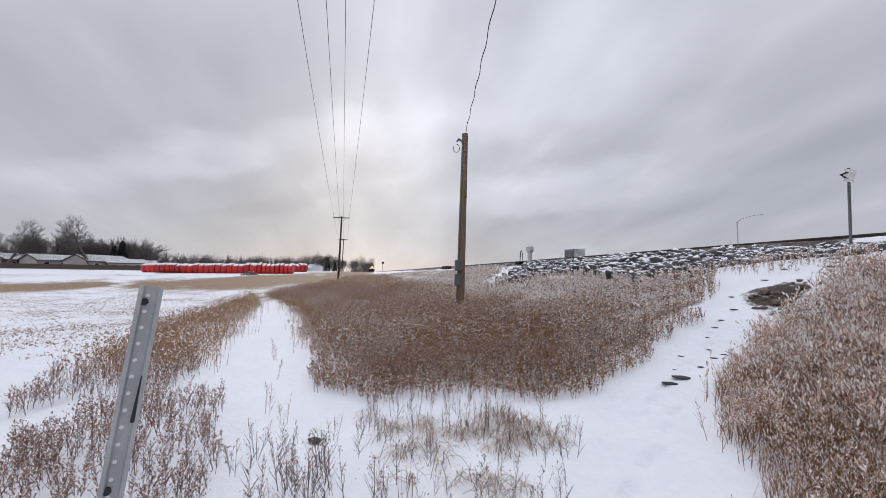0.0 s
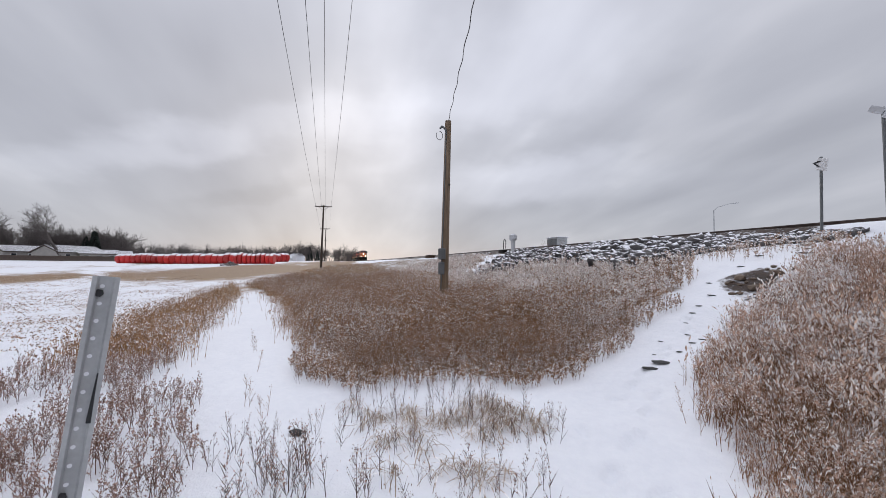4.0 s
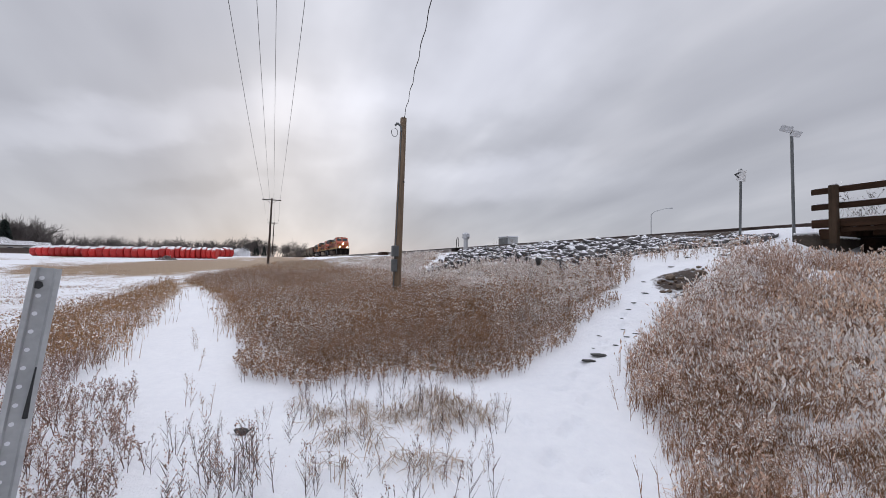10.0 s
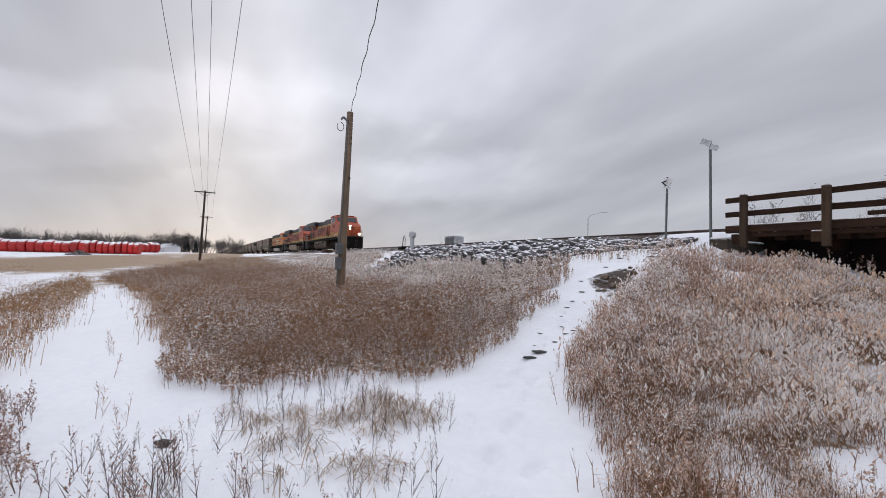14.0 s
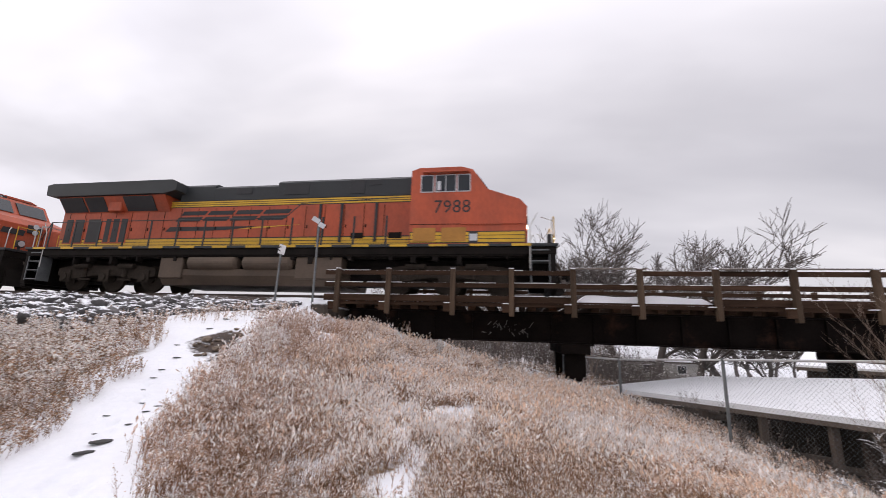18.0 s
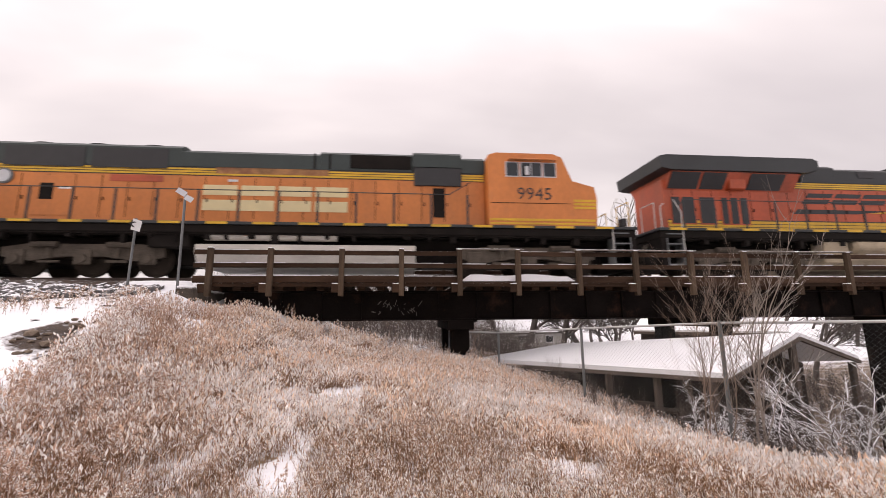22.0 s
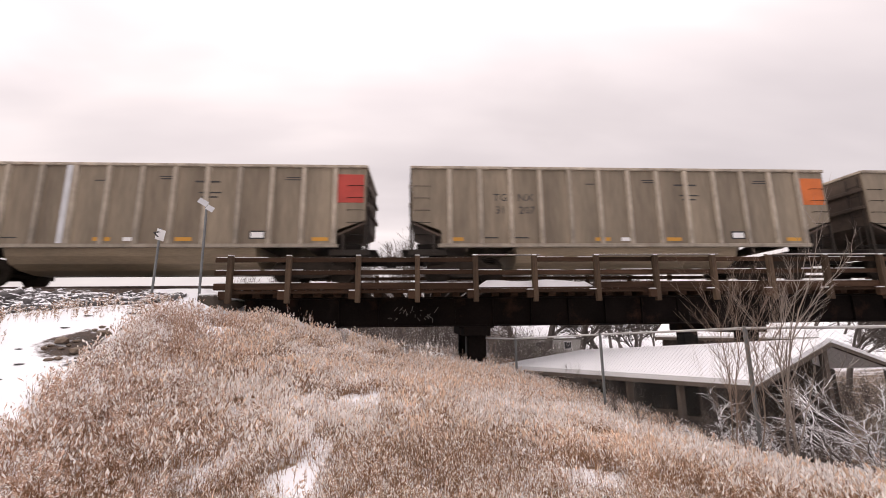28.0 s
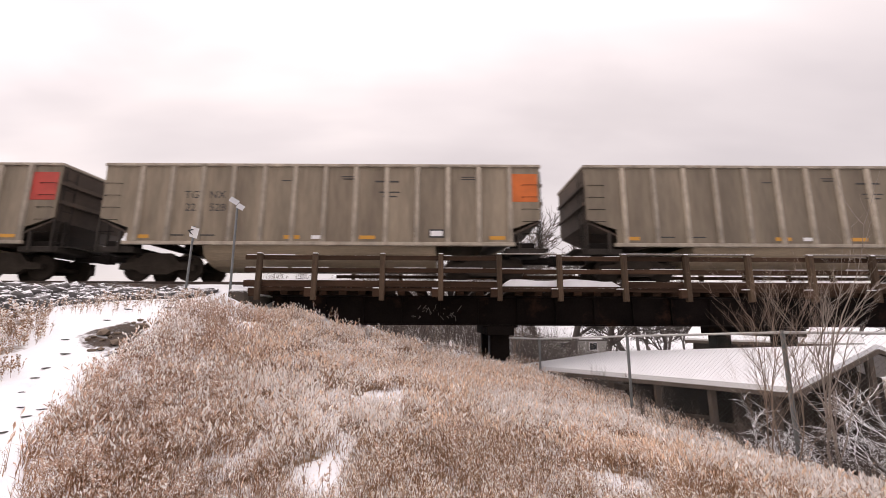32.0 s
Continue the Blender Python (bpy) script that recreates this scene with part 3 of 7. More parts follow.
def make_ground():
    def axis(lo, hi, fine, a, b, c, d):
        out, p = [], a
        while p < b:
            out.append(p); p += 0.045 if c < p < d else fine
        p, s = b, fine
        while p < hi:
            out.append(p); s *= 1.12; p += s
        out.append(hi)
        p, s = a, fine
        left = []
        while p > lo:
            s *= 1.12; p -= s; left.append(max(p, lo))
        return np.array(left[::-1] + out)
    xs, ys = axis(-1800, 1800, 0.16, -24, 12, -5.9, -1.2), axis(-1800, 1800, 0.16, -9, 17.5, -0.9, 6.0)
    X, Y = np.meshgrid(xs, ys, indexing="ij")
    Z = ground_z(X, Y)
    n, m = X.shape
    idx = np.arange(n * m).reshape(n, m)
    fs = np.stack([idx[:-1, :-1], idx[1:, :-1], idx[1:, 1:], idx[:-1, 1:]], -1).reshape(-1, 4)
    me = bulk("ground", np.stack([X, Y, Z], -1).reshape(-1, 3), fs, [ground_material()], smooth=True)
    x, y = X.ravel(), Y.ravel()
    off = y - (track_yv(x) - TRACK_Y)
    bare = np.zeros(len(x))
    bare += 0.45 * core(MIDDLE, x, y, 0.5) + core(MOUND, x, y, 0.35) * (0.42 - 0.5 * sstep(0.7, 1.0, mound_gap(x, y))) + 0.16 * inside(STRIP, x, y) + 0.12 * sstep(8.4, 9.2, off) * sstep(11.8, 11.2, off) * sstep(8.5, 10, -x) * sstep(30, 24, -x)
    field = sstep(-2.0, -7.0, y + 0.10 * (x + 10)) * sstep(7, 12, -x)
    bare += field * (0.31 + 0.34 * (lumps(x * 0.35, y, 5, 8) - 0.5)) - 0.3 * np.exp(-((y + 0.42 * x * -1 + 3.4 + 1.2 * lumps(x, y, 9, 9)) / 0.9) ** 2) * field
    band = np.exp(-((-x * 0.94 - y * 0.35 - 46) / 9) ** 2) * sstep(-5, -12, y) + np.exp(-((-x - 62) / 16) ** 2) * sstep(6, -2, y) * sstep(-22, -14, y)
    bare += 0.36 * np.clip(band, 0, 1)
    bare += 0.28 * sstep(-7, 0, y) * sstep(5, 3, y) * sstep(20, 35, -x)
    bare += 0.5 * sstep(11.3, 12.2, off) * (1 - sstep(16.6, 17.6, off)) * sstep(7.4, 8.4, -x)
    bare += 0.5 * sstep(3.5, 6.5, x) * sstep(3, 7, y) * sstep(60, 40, y) + 0.42 * sstep(17.5, 20, y) * sstep(70, 50, y) * sstep(-9, -5, x) * (1 - sstep(3.5, 6.5, x))
    d = np.hypot((x - PATCH[0] + 0.35 * (y - PATCH[1])) / 0.42, (y - PATCH[1]) / 0.8) + 1.1 * (lumps(x, y, 0.55, 12) - 0.5) + 0.6 * (lumps(x, y, 0.22, 13) - 0.5)
    bare += 0.52 * sstep(1.75, 0.6, d)
    at = me.attributes.new("bare", "FLOAT", "POINT")
    at.data.foreach_set("value", np.clip(bare, 0, 1).astype(np.float32))
    at = me.attributes.new("soil", "FLOAT", "POINT")
    at.data.foreach_set("value", np.clip(sstep(2.0, 1.7, d) + sstep(11.3, 12.2, off) * (1 - sstep(16.6, 17.6, off)) * sstep(7, 8, -x)
                                         + 0.6 * sstep(4, 10, x) * sstep(3, 9, y) + 0.5 * inside(MOUND, x, y) + 0.45 * inside(MIDDLE, x, y), 0, 1).astype(np.float32))
    return tagged(new("ground", me), "snow-covered field and embankment with dry grass showing through", "ground", kind="structure")


def ground_material():
    m = bpy.data.materials.new("snowy_ground")
    m.use_nodes = True
    nt = m.node_tree
    N, Lk = nt.nodes.new, nt.links.new
    b = nt.nodes["Principled BSDF"]
    b.inputs["Roughness"].default_value = 0.8
    co = N("ShaderNodeTexCoord")

    def nz(scale, detail=5, rough=0.55, stretch=(1, 1, 1)):
        mp = N("ShaderNodeMapping"); mp.inputs["Scale"].default_value = stretch
        Lk(co.outputs["Object"], mp.inputs[0])
        n = N("ShaderNodeTexNoise")
        n.inputs["Scale"].default_value, n.inputs["Detail"].default_value, n.inputs["Roughness"].default_value = scale, detail, rough
        Lk(mp.outputs[0], n.inputs["Vector"])
        return n.outputs[0]
    a1, a2 = N("ShaderNodeAttribute"), N("ShaderNodeAttribute")
    a1.attribute_name, a2.attribute_name = "bare", "soil"
    mid, fine, grain = nz(0.9, 6, 0.7, (0.6, 1, 1)), nz(9, 6, 0.65), nz(45, 3)
    mixn = N("ShaderNodeMix"); mixn.inputs[0].default_value = 0.5
    Lk(mid, mixn.inputs[2]); Lk(fine, mixn.inputs[3])
    # bare where bare + noise passes a threshold
    ad = N("ShaderNodeMath"); ad.operation = "ADD"
    Lk(a1.outputs["Fac"], ad.inputs[0]); Lk(mixn.outputs[0], ad.inputs[1])
    mr = N("ShaderNodeMapRange"); mr.inputs[1].default_value, mr.inputs[2].default_value = 0.84, 0.98
    Lk(ad.outputs[0], mr.inputs[0])
    grass = N("ShaderNodeValToRGB")
    e = grass.color_ramp.elements
    e[0].position, e[0].color = 0.3, (0.16, 0.095, 0.05, 1)
    e[1].position, e[1].color = 0.7, (0.36, 0.25, 0.15, 1)
    Lk(fine, grass.inputs[0])
    soil = N("ShaderNodeValToRGB")
    e = soil.color_ramp.elements
    e[0].position, e[0].color = 0.38, (0.014, 0.009, 0.007, 1)
    e[1].position, e[1].color = 0.66, (0.085, 0.052, 0.034, 1)
    sm = N("ShaderNodeMix"); sm.inputs[0].default_value = 0.45
    Lk(fine, sm.inputs[2]); Lk(grain, sm.inputs[3]); Lk(sm.outputs[0], soil.inputs[0])
    gs = N("ShaderNodeMix"); gs.data_type = "RGBA"
    Lk(a2.outputs["Fac"], gs.inputs[0]); Lk(grass.outputs[0], gs.inputs[6]); Lk(soil.outputs[0], gs.inputs[7])
    sn = N("ShaderNodeValToRGB")
    e = sn.color_ramp.elements
    e[0].position, e[0].color = 0.3, (0.76, 0.775, 0.82, 1)
    e[1].position, e[1].color = 0.7, (0.86, 0.87, 0.895, 1)
    Lk(mixn.outputs[0], sn.inputs[0])
    fin = N("ShaderNodeMix"); fin.data_type = "RGBA"
    Lk(mr.outputs[0], fin.inputs[0]); Lk(sn.outputs[0], fin.inputs[6]); Lk(gs.outputs[2], fin.inputs[7])
    Lk(fin.outputs[2], b.inputs["Base Color"])
    hs = N("ShaderNodeMath"); hs.operation = "MULTIPLY_ADD"; hs.inputs[1].default_value = 0.3
    Lk(grain, hs.inputs[0]); Lk(fine, hs.inputs[2])
    bp = N("ShaderNodeBump"); bp.inputs["Strength"].default_value = 0.5; bp.inputs["Distance"].default_value = 0.05
    Lk(hs.outputs[0], bp.inputs["Height"]); Lk(bp.outputs[0], b.inputs["Normal"])
    return m


make_ground()


# ---- railway line ----
def make_track():
    line = thing("railway_track", "single railway track on snowy grey ballast", "track", kind="structure")
    xs = np.concatenate([np.arange(-900, -60, 20.0), np.arange(-60, 60.1, 4.0), np.arange(80, 400, 40.0)])
    # ballast bed
    prof = [(-2.35, -0.62), (-1.5, -0.2), (1.5, -0.2), (2.35, -0.62)]
    for name, pr, mat, z in (("ballast_bed", prof, BALLAST, RAIL_Z),
                             ("rail", [(-0.788, -0.17), (-0.788, -0.15), (-0.73, -0.13), (-0.73, -0.05), (-0.753, -0.04), (-0.753, -0.002), (-0.69, -0.002), (-0.69, -0.04), (-0.71, -0.05), (-0.71, -0.13), (-0.652, -0.15), (-0.652, -0.17)], RAILST, RAIL_Z),
                             ("rail", [(0.652, -0.17), (0.652, -0.15), (0.71, -0.13), (0.71, -0.05), (0.69, -0.04), (0.69, -0.002), (0.753, -0.002), (0.753, -0.04), (0.73, -0.05), (0.73, -0.13), (0.788, -0.15), (0.788, -0.17)], RAILST, RAIL_Z)):
        me = Mesh()
        use = xs[xs < -6.2] if name == "ballast_bed" else xs
        if name == "ballast_bed":
            use = np.append(use, -6.2)
        n = len(pr)
        vs = [(x, track_y(x) + a, z + b) for x in use for a, b in pr]
        closed = name == "rail"
        fs = [[i * n + k, i * n + (k + 1) % n, (i + 1) * n + (k + 1) % n, (i + 1) * n + k] for i in range(len(use) - 1) for k in range(n if closed else n - 1)]
        me.add(vs, fs)
        part(name, me, mat, line)
    tie = Mesh().box(-0.11, 0.11, -1.3, 1.3, -0.17, 0, 0.015).data("sleeper", TIMBER)
    x = -44.0
    while x < 34:
        part("sleeper", tie, None, line, at=pose(x + random.uniform(-0.03, 0.03), track_y(x), RAIL_Z - 0.17, 0, 0, random.uniform(-1, 1)))
        x += 0.56
    return line


make_track()


# ---- bridge ----
def make_bridge():
    br = thing("railway_bridge", "dark steel girder railway bridge with a weathered timber railing", "bridge")
    z_walk = 2.56
    x0, x1 = BRIDGE_X0, BRIDGE_X1
    for y in (13.0, 16.2):
        g = Mesh()
        g.box(x0 + 0.3, x1, y - 0.012, y + 0.012, 1.5, 2.34, 0.002)
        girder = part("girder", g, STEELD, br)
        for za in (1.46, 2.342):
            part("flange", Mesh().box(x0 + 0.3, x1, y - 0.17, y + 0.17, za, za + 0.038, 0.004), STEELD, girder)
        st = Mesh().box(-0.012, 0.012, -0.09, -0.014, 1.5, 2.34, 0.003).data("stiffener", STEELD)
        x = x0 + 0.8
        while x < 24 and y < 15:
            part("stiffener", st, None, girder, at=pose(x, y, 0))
            x += 1.22
    beam = Mesh().box(-0.12, 0.12, -2.1, 2.6, 0, 0.2, 0.01).data("cross_tie", TIMBER)
    x = x0 + 0.2
    while x < x1:
        part("cross_tie", beam, None, br, at=pose(x, TRACK_Y + 0.1, 2.385))
        x += 0.61
    plank = Mesh().box(-1.82, 1.82, -0.11, 0.11, 0, 0.045, 0.006).data("deck_plank", TIMBER)
    for i in range(10):
        for j in range(4):
            part("deck_plank", plank, None, br, at=pose(x0 + 1.9 + i * 3.66, DECK_Y + 0.16 + j * 0.235, 2.588 + random.uniform(0, 0.004)))
    part("edge_beam", Mesh().box(x0, x1, DECK_Y + 0.0, DECK_Y + 0.06, 2.47, 2.585, 0.01), TIMBER, br)
    # railing: posts every 1.83 m with three boards
    post = Mesh().box(-0.075, 0.075, -0.075, 0.07, -0.42, 0.98, 0.01).data("railing_post", TIMBERV)
    block = Mesh().box(-0.15, 0.15, -0.13, 0.0, -0.27, -0.02, 0.01).data("post_bracket", TIMBER)
    px = [-5.58, -3.9, -1.86, -0.1, 1.66, 3.47, 5.42]
    while px[-1] < 30:
        px.append(px[-1] + 1.87)
    for i, x in enumerate(px):
        part("railing_post", post, None, br, at=pose(x, DECK_Y - 0.11, z_walk + 0.045, 0, 0, random.uniform(-1, 1)))
        if i % 2 or i < 6:
            part("post_bracket", block, None, br, at=pose(x - 0.12, DECK_Y - 0.05, z_walk))
    lines = Mesh()
    for (za, zb) in ((0.80, 0.94), (0.42, 0.56), (-0.02, 0.18)):
        cuts = [px[0] - 0.5] + px[1:4:2] + [px[4], px[5], px[6]] + px[7::2] + [32]
        gone = (px[4], px[5]) if za < 0 else (px[4],) if za > 0.7 else ()
        for a, b in zip(cuts, cuts[1:]):
            if a in gone:
                continue
            me = Mesh().box(a + 0.012, b - 0.012, -0.035, 0.02, za, zb, 0.008)
            dz = random.uniform(-0.012, 0.012)
            part("railing_board", me, TIMBER, br, at=pose(0, DECK_Y - 0.005, z_walk + 0.04 + dz))
            u = a + 0.05
            while u < b - 0.3 and u < 26:
                v = min(u + random.uniform(0.25, 1.5), b - 0.05)
                if random.random() < (0.45 if za > 0.7 else 0.75):
                    lines.box(u, v, DECK_Y - 0.036, DECK_Y + 0.012, z_walk + 0.041 + dz + zb, z_walk + 0.041 + dz + zb + random.uniform(0.012, 0.022), 0.005)
                u = v + random.uniform(0.05, 0.5)
    for a, b in ((4, 5), (6, 8), (9, 11)):
        part("cap_rail", Mesh().box(px[a] - 0.1, px[b] + 0.2, -0.06, 0.06, 0, 0.035, 0.006), CONCRETE, br, "pale snow-dusted cap rail", at=pose(0, DECK_Y - 0.1, z_walk + 1.027))
    for x in px[:14]:
        lines.box(x - 0.07, x + 0.07, DECK_Y - 0.18, DECK_Y - 0.045, z_walk + 1.027, z_walk + 1.05, 0.008)
        lines.box(x - 0.26, x + 0.02, DECK_Y - 0.17, DECK_Y - 0.06, z_walk - 0.018, z_walk + 0.006, 0.006)
    part("snow_line", lines, SNOW, br, "thin lines of snow lying on the railing boards", kind="stuff")
    # railing on the far side
    for i, x in enumerate(px):
        part("railing_post", post, None, br, at=pose(x, 17.3, z_walk + 0.045))
    for za, zb in ((0.80, 0.94), (0.42, 0.56)):
        part("railing_board", Mesh().box(-4.6, 32, 17.18, 17.23, z_walk + za, z_walk + zb, 0.008), TIMBER, br)
    part("far_walkway", Mesh().box(x0, x1, 16.6, 17.4, 2.45, 2.55, 0.01), TIMBER, br)
    # piers and abutments
    for xc in (1.75, 10.75, 20.5):
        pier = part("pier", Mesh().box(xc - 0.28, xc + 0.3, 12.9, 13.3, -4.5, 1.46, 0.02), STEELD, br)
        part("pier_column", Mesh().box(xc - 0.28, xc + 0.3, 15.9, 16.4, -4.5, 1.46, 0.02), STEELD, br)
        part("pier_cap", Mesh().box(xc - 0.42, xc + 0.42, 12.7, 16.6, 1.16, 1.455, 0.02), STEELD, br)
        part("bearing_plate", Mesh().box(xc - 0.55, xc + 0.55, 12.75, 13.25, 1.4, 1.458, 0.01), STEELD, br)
    part("abutment", Mesh().box(-6.3, -5.66, 12.3, 17.4, 0.4, 2.34, 0.03), DARKCONC, br, "stained concrete abutment capped with snow")
    part("abutment_block", Mesh().box(-6.3, -5.82, 11.8, 12.1, 1.5, 2.42, 0.03), DARKCONC, br, "stained concrete block beside the railing")
    part("snow_cap", Mesh().box(-6.28, -5.84, 11.82, 12.08, 2.423, 2.47, 0.02), SNOW, br)
    # painted tags on the girder
    g = Mesh()
    r = random.Random(4)
    for k in range(26):
        x, z = -0.95 + k * 0.055, 1.68 + 0.3 * r.random()
        g.cyl((x, 12.975, z), (x + r.uniform(-0.12, 0.16), 12.975, z + r.uniform(-0.16, 0.2)), 0.012, n=4)
    part("graffiti", g, SCRAWL, br, "pale scrawled graffiti")
    return br


make_bridge()
snowbank = Mesh()
for a, b, tall in ((1.75, 5.35, 0.17), (-5.0, -4.3, 0.06), (7.3, 8.0, 0.06)):
    n = 14
    top = [(a + (b - a) * k / n, tall + 0.03 * math.sin(k * 0.9) + 0.03 * random.random()) for k in range(n + 1)]
    snowbank.prism([(a, 0)] + [(x, max(h, 0.03) if 0 < i < n else 0.01) for i, (x, h) in enumerate(top)] + [(b, 0)], 1, DECK_Y + 0.06, DECK_Y + 0.9)
tagged(part("snow_drift", snowbank, SNOW, at=pose(0, 0, 2.64)), "low snow drifts lying on the bridge walkway", "snow", kind="stuff")


# ---- poles, wires and signs ----
def cable(name, pts_pairs, r, label, mat=WIRE, wav=0.0):
    me = Mesh()
    for a, b, sag in pts_pairs:
        a, b = Vector(a), Vector(b)
        n = 28 if not wav else 110
        pts = []
        for k in range(n + 1):
            t = k / n
            p = a.lerp(b, t)
            p.z -= sag * 4 * t * (1 - t)
            if wav:
                p += Vector((0, math.sin(k * 1.25), math.cos(k * 1.25))) * wav
            pts.append(p)
        me.path(pts, r, n=4)
    return tagged(part(name, me, mat), label, "wire")


def make_line_pole(x, y, h, label, arm=2.44, second=True):
    z = gz(x, y) - 0.1
    p = thing("utility_pole", label, "utility pole", pose(x, y, z))
    part("pole", Mesh().cyl((0, 0, 0), (0.0, 0.28, h), 0.17, 0.11, n=12), DARKPOLE, p, smooth=False)
    part("crossarm", Mesh().box(-0.06, 0.06, -arm / 2 + 0.25, arm / 2 + 0.25, h - 0.28, h - 0.16, 0.01), DARKPOLE, p)
    for s in (-1, 1):
        part("brace", Mesh().cyl((0.07, 0.25 + s * 0.75, h - 0.25), (0.07, 0.25, h - 0.8), 0.025, n=6), DARKPOLE, p)
    ins = Mesh().cyl((0, 0, 0), (0, 0, 0.1), 0.03, 0.05, n=8).cyl((0, 0, 0.1), (0, 0, 0.17), 0.06, 0.035, n=8).data("insulator", GALV)
    for d in (-1.1, -0.28, 0.28, 1.1):
        part("insulator", ins, None, p, at=pose(0, 0.25 + d, h - 0.16))
    if second:
        part("lower_arm", Mesh().box(-0.04, 0.04, -0.2, 0.75, h * 0.62, h * 0.62 + 0.09, 0.01), DARKPOLE, p)
    return [(x, y + 0.25 + d, z + h) for d in (-1.1, -0.28, 0.28, 1.1)]


A = make_line_pole(-62, -2.75, 9.4, "dark wooden utility pole with a crossarm and four insulators")
B = make_line_pole(-128, -4.6, 10.2, "distant dark wooden utility pole with a crossarm")
C = make_line_pole(16, -0.15, 10.5, "dark wooden utility pole with a crossarm beyond the camera", second=False)
for k in range(4):
    cable("power_line", [(A[k], C[k], 0.75), (A[k], B[k], 1.2)], 0.011, "thin grey overhead power line strung between poles")


def make_service_pole():
    az, d = radians(165.68), 15.0
    x, y = d * math.cos(az), d * math.sin(az)
    z = gz(x, y) - 0.1
    top = EYE + d * math.tan(radians(19.75))
    h = top - z
    p = thing("service_pole", "leaning grey-brown weathered wooden pole with conduit and meter boxes", "utility pole", pose(x, y, z))
    part("pole", Mesh().cyl((0, 0, 0), (0.0, 0.16, h), 0.16, 0.115, n=14), POLE, p)
    part("conduit", Mesh().cyl((0.1, -0.14, 0.2), (0.09, 0.06, h - 0.55), 0.022, n=6), GALVDULL, p)
    part("weatherhead", Mesh().path([(0.09, 0.06, h - 0.55), (0.1, 0.03, h - 0.35), (0.1, -0.1, h - 0.25), (0.1, -0.18, h - 0.35)], 0.04, 6), GALVDULL, p)
    loop = [(0.1, -0.18 + 0.12 * math.sin(a) - 0.02, h - 0.45 - 0.16 * (1 - math.cos(a))) for a in np.linspace(0, 5.4, 14)]
    part("service_drop", Mesh().path(loop, 0.012, 4), WIRE, p)
    for za, zb, w in ((1.55, 1.95, 0.12), (1.0, 1.45, 0.1)):
        part("meter_box", Mesh().box(0.1, 0.28, -0.24, -0.24 + w * 2, za, zb, 0.015), GALVDULL, p)
    part("insulator", Mesh().cyl((0.1, 0.2, h * 0.64), (0.2, 0.15, h * 0.64), 0.03, n=6), BLACKP, p)
    return (x, y + 0.16, z + h - 0.02)


T = make_service_pole()
cable("service_wire", [(T, (14.5, -1.4, 10.0), 0.7)], 0.013, "black twisted service wire running up from the wooden pole", wav=0.018)


def make_post():
    p = thing("channel_post", "leaning galvanised steel channel signpost with a row of punched holes", "post", pose(-1.353, -0.846, gz(-1.353, -0.846) - 0.05))
    foot = Vector((-1.353, -0.846, gz(-1.353, -0.846) - 0.05))
    base, top = Vector((0, 0, 0)), Vector((-1.428, -0.677, 1.572)) - foot
    ax = (top - base).normalized()
    side = Vector((-0.39, 0.92, 0)); side = (side - ax * side.dot(ax)).normalized()
    out = ax.cross(side).normalized()
    if out.dot(Vector((1, 0.4, 0))) < 0:
        out = -out
    L = (top - base).length
    me = Mesh()
    k_ = 0.70
    prof = [(-0.046, 0.0), (-0.030, 0.0), (-0.022, -0.022), (0.022, -0.022), (0.030, 0.0), (0.046, 0.0), (0.046, -0.004), (0.034, -0.004), (0.026, -0.026), (-0.026, -0.026), (-0.034, -0.004), (-0.046, -0.004)]
    prof = [(a * k_, b * k_) for a, b in prof]
    n = len(prof)
    vs = [base + side * a + out * b + ax * h for h in (0, L) for a, b in prof]
    me.add(vs, [[k, (k + 1) % n, n + (k + 1) % n, n + k] for k in range(n)] + [list(range(n)), list(range(n, 2 * n))])
    part("channel", me, GALV, p)
    hole = Mesh()
    d = 0.03
    while d < L - 0.02:
        c = top - ax * d + side * -0.007 + out * -0.0148
        hole.cyl(c - out * 0.003, c, 0.006, n=10)
        d += 0.0508
    part("hole_row", hole, SNOW, p, "row of small round punched holes", kind="stuff")
    b = Mesh()
    for d in (0.05, 0.62):
        c = top - ax * d + side * -0.012 + out * -0.022
        b.cyl(c, c + out * 0.016, 0.012, n=6)
    part("bolt", b, BLACKP, p)
    st = Mesh()
    c0, c1 = top - ax * 0.28 + side * 0.021 + out * -0.004, top - ax * 0.42 + side * 0.018 + out * -0.004
    st.cyl(c0, c1, 0.004, 0.007, n=5)
    part("rust_run", st, BLACKP, p, "dark stain running down the edge")


make_post()


def sign_post(name, label, x, y, h, lean, r=0.03):
    p = thing(name, label, "road sign", pose(x, y, gz(x, y) - 0.05))
    top = Vector((lean, 0, h))
    part("post", Mesh().cyl((0, 0, 0), top, r, n=8), GALVDULL, p)
    return p, top


p, tp = sign_post("chevron_sign", "white chevron arrow sign on a leaning steel post", -7.58, 11.85, 2.1, 0.04, 0.033)
fr = pose(tp.x, tp.y, tp.z - 0.2, 0, 8, 62)
part("sign_plate", Mesh().box(-0.13, 0.11, -0.05, -0.038, -0.16, 0.16, 0.004), SIGNWHITE, p, at=fr)
for k in (-0.8,):
    part("chevron", Mesh().prism([(0.02, -0.1 * k), (0.09, -0.1 * k), (-0.03, 0.0), (0.09, 0.1 * k), (0.02, 0.1 * k), (-0.1, 0.0)], 1, -0.056, -0.053), BLACKP, p, at=fr @ pose(-0.04 + 0.1 * k, 0, 0))
p, tp = sign_post("crossing_sign", "tall steel post with a pair of thin pale sign blades", -6.30, 11.9, 2.98, -0.03, 0.036)
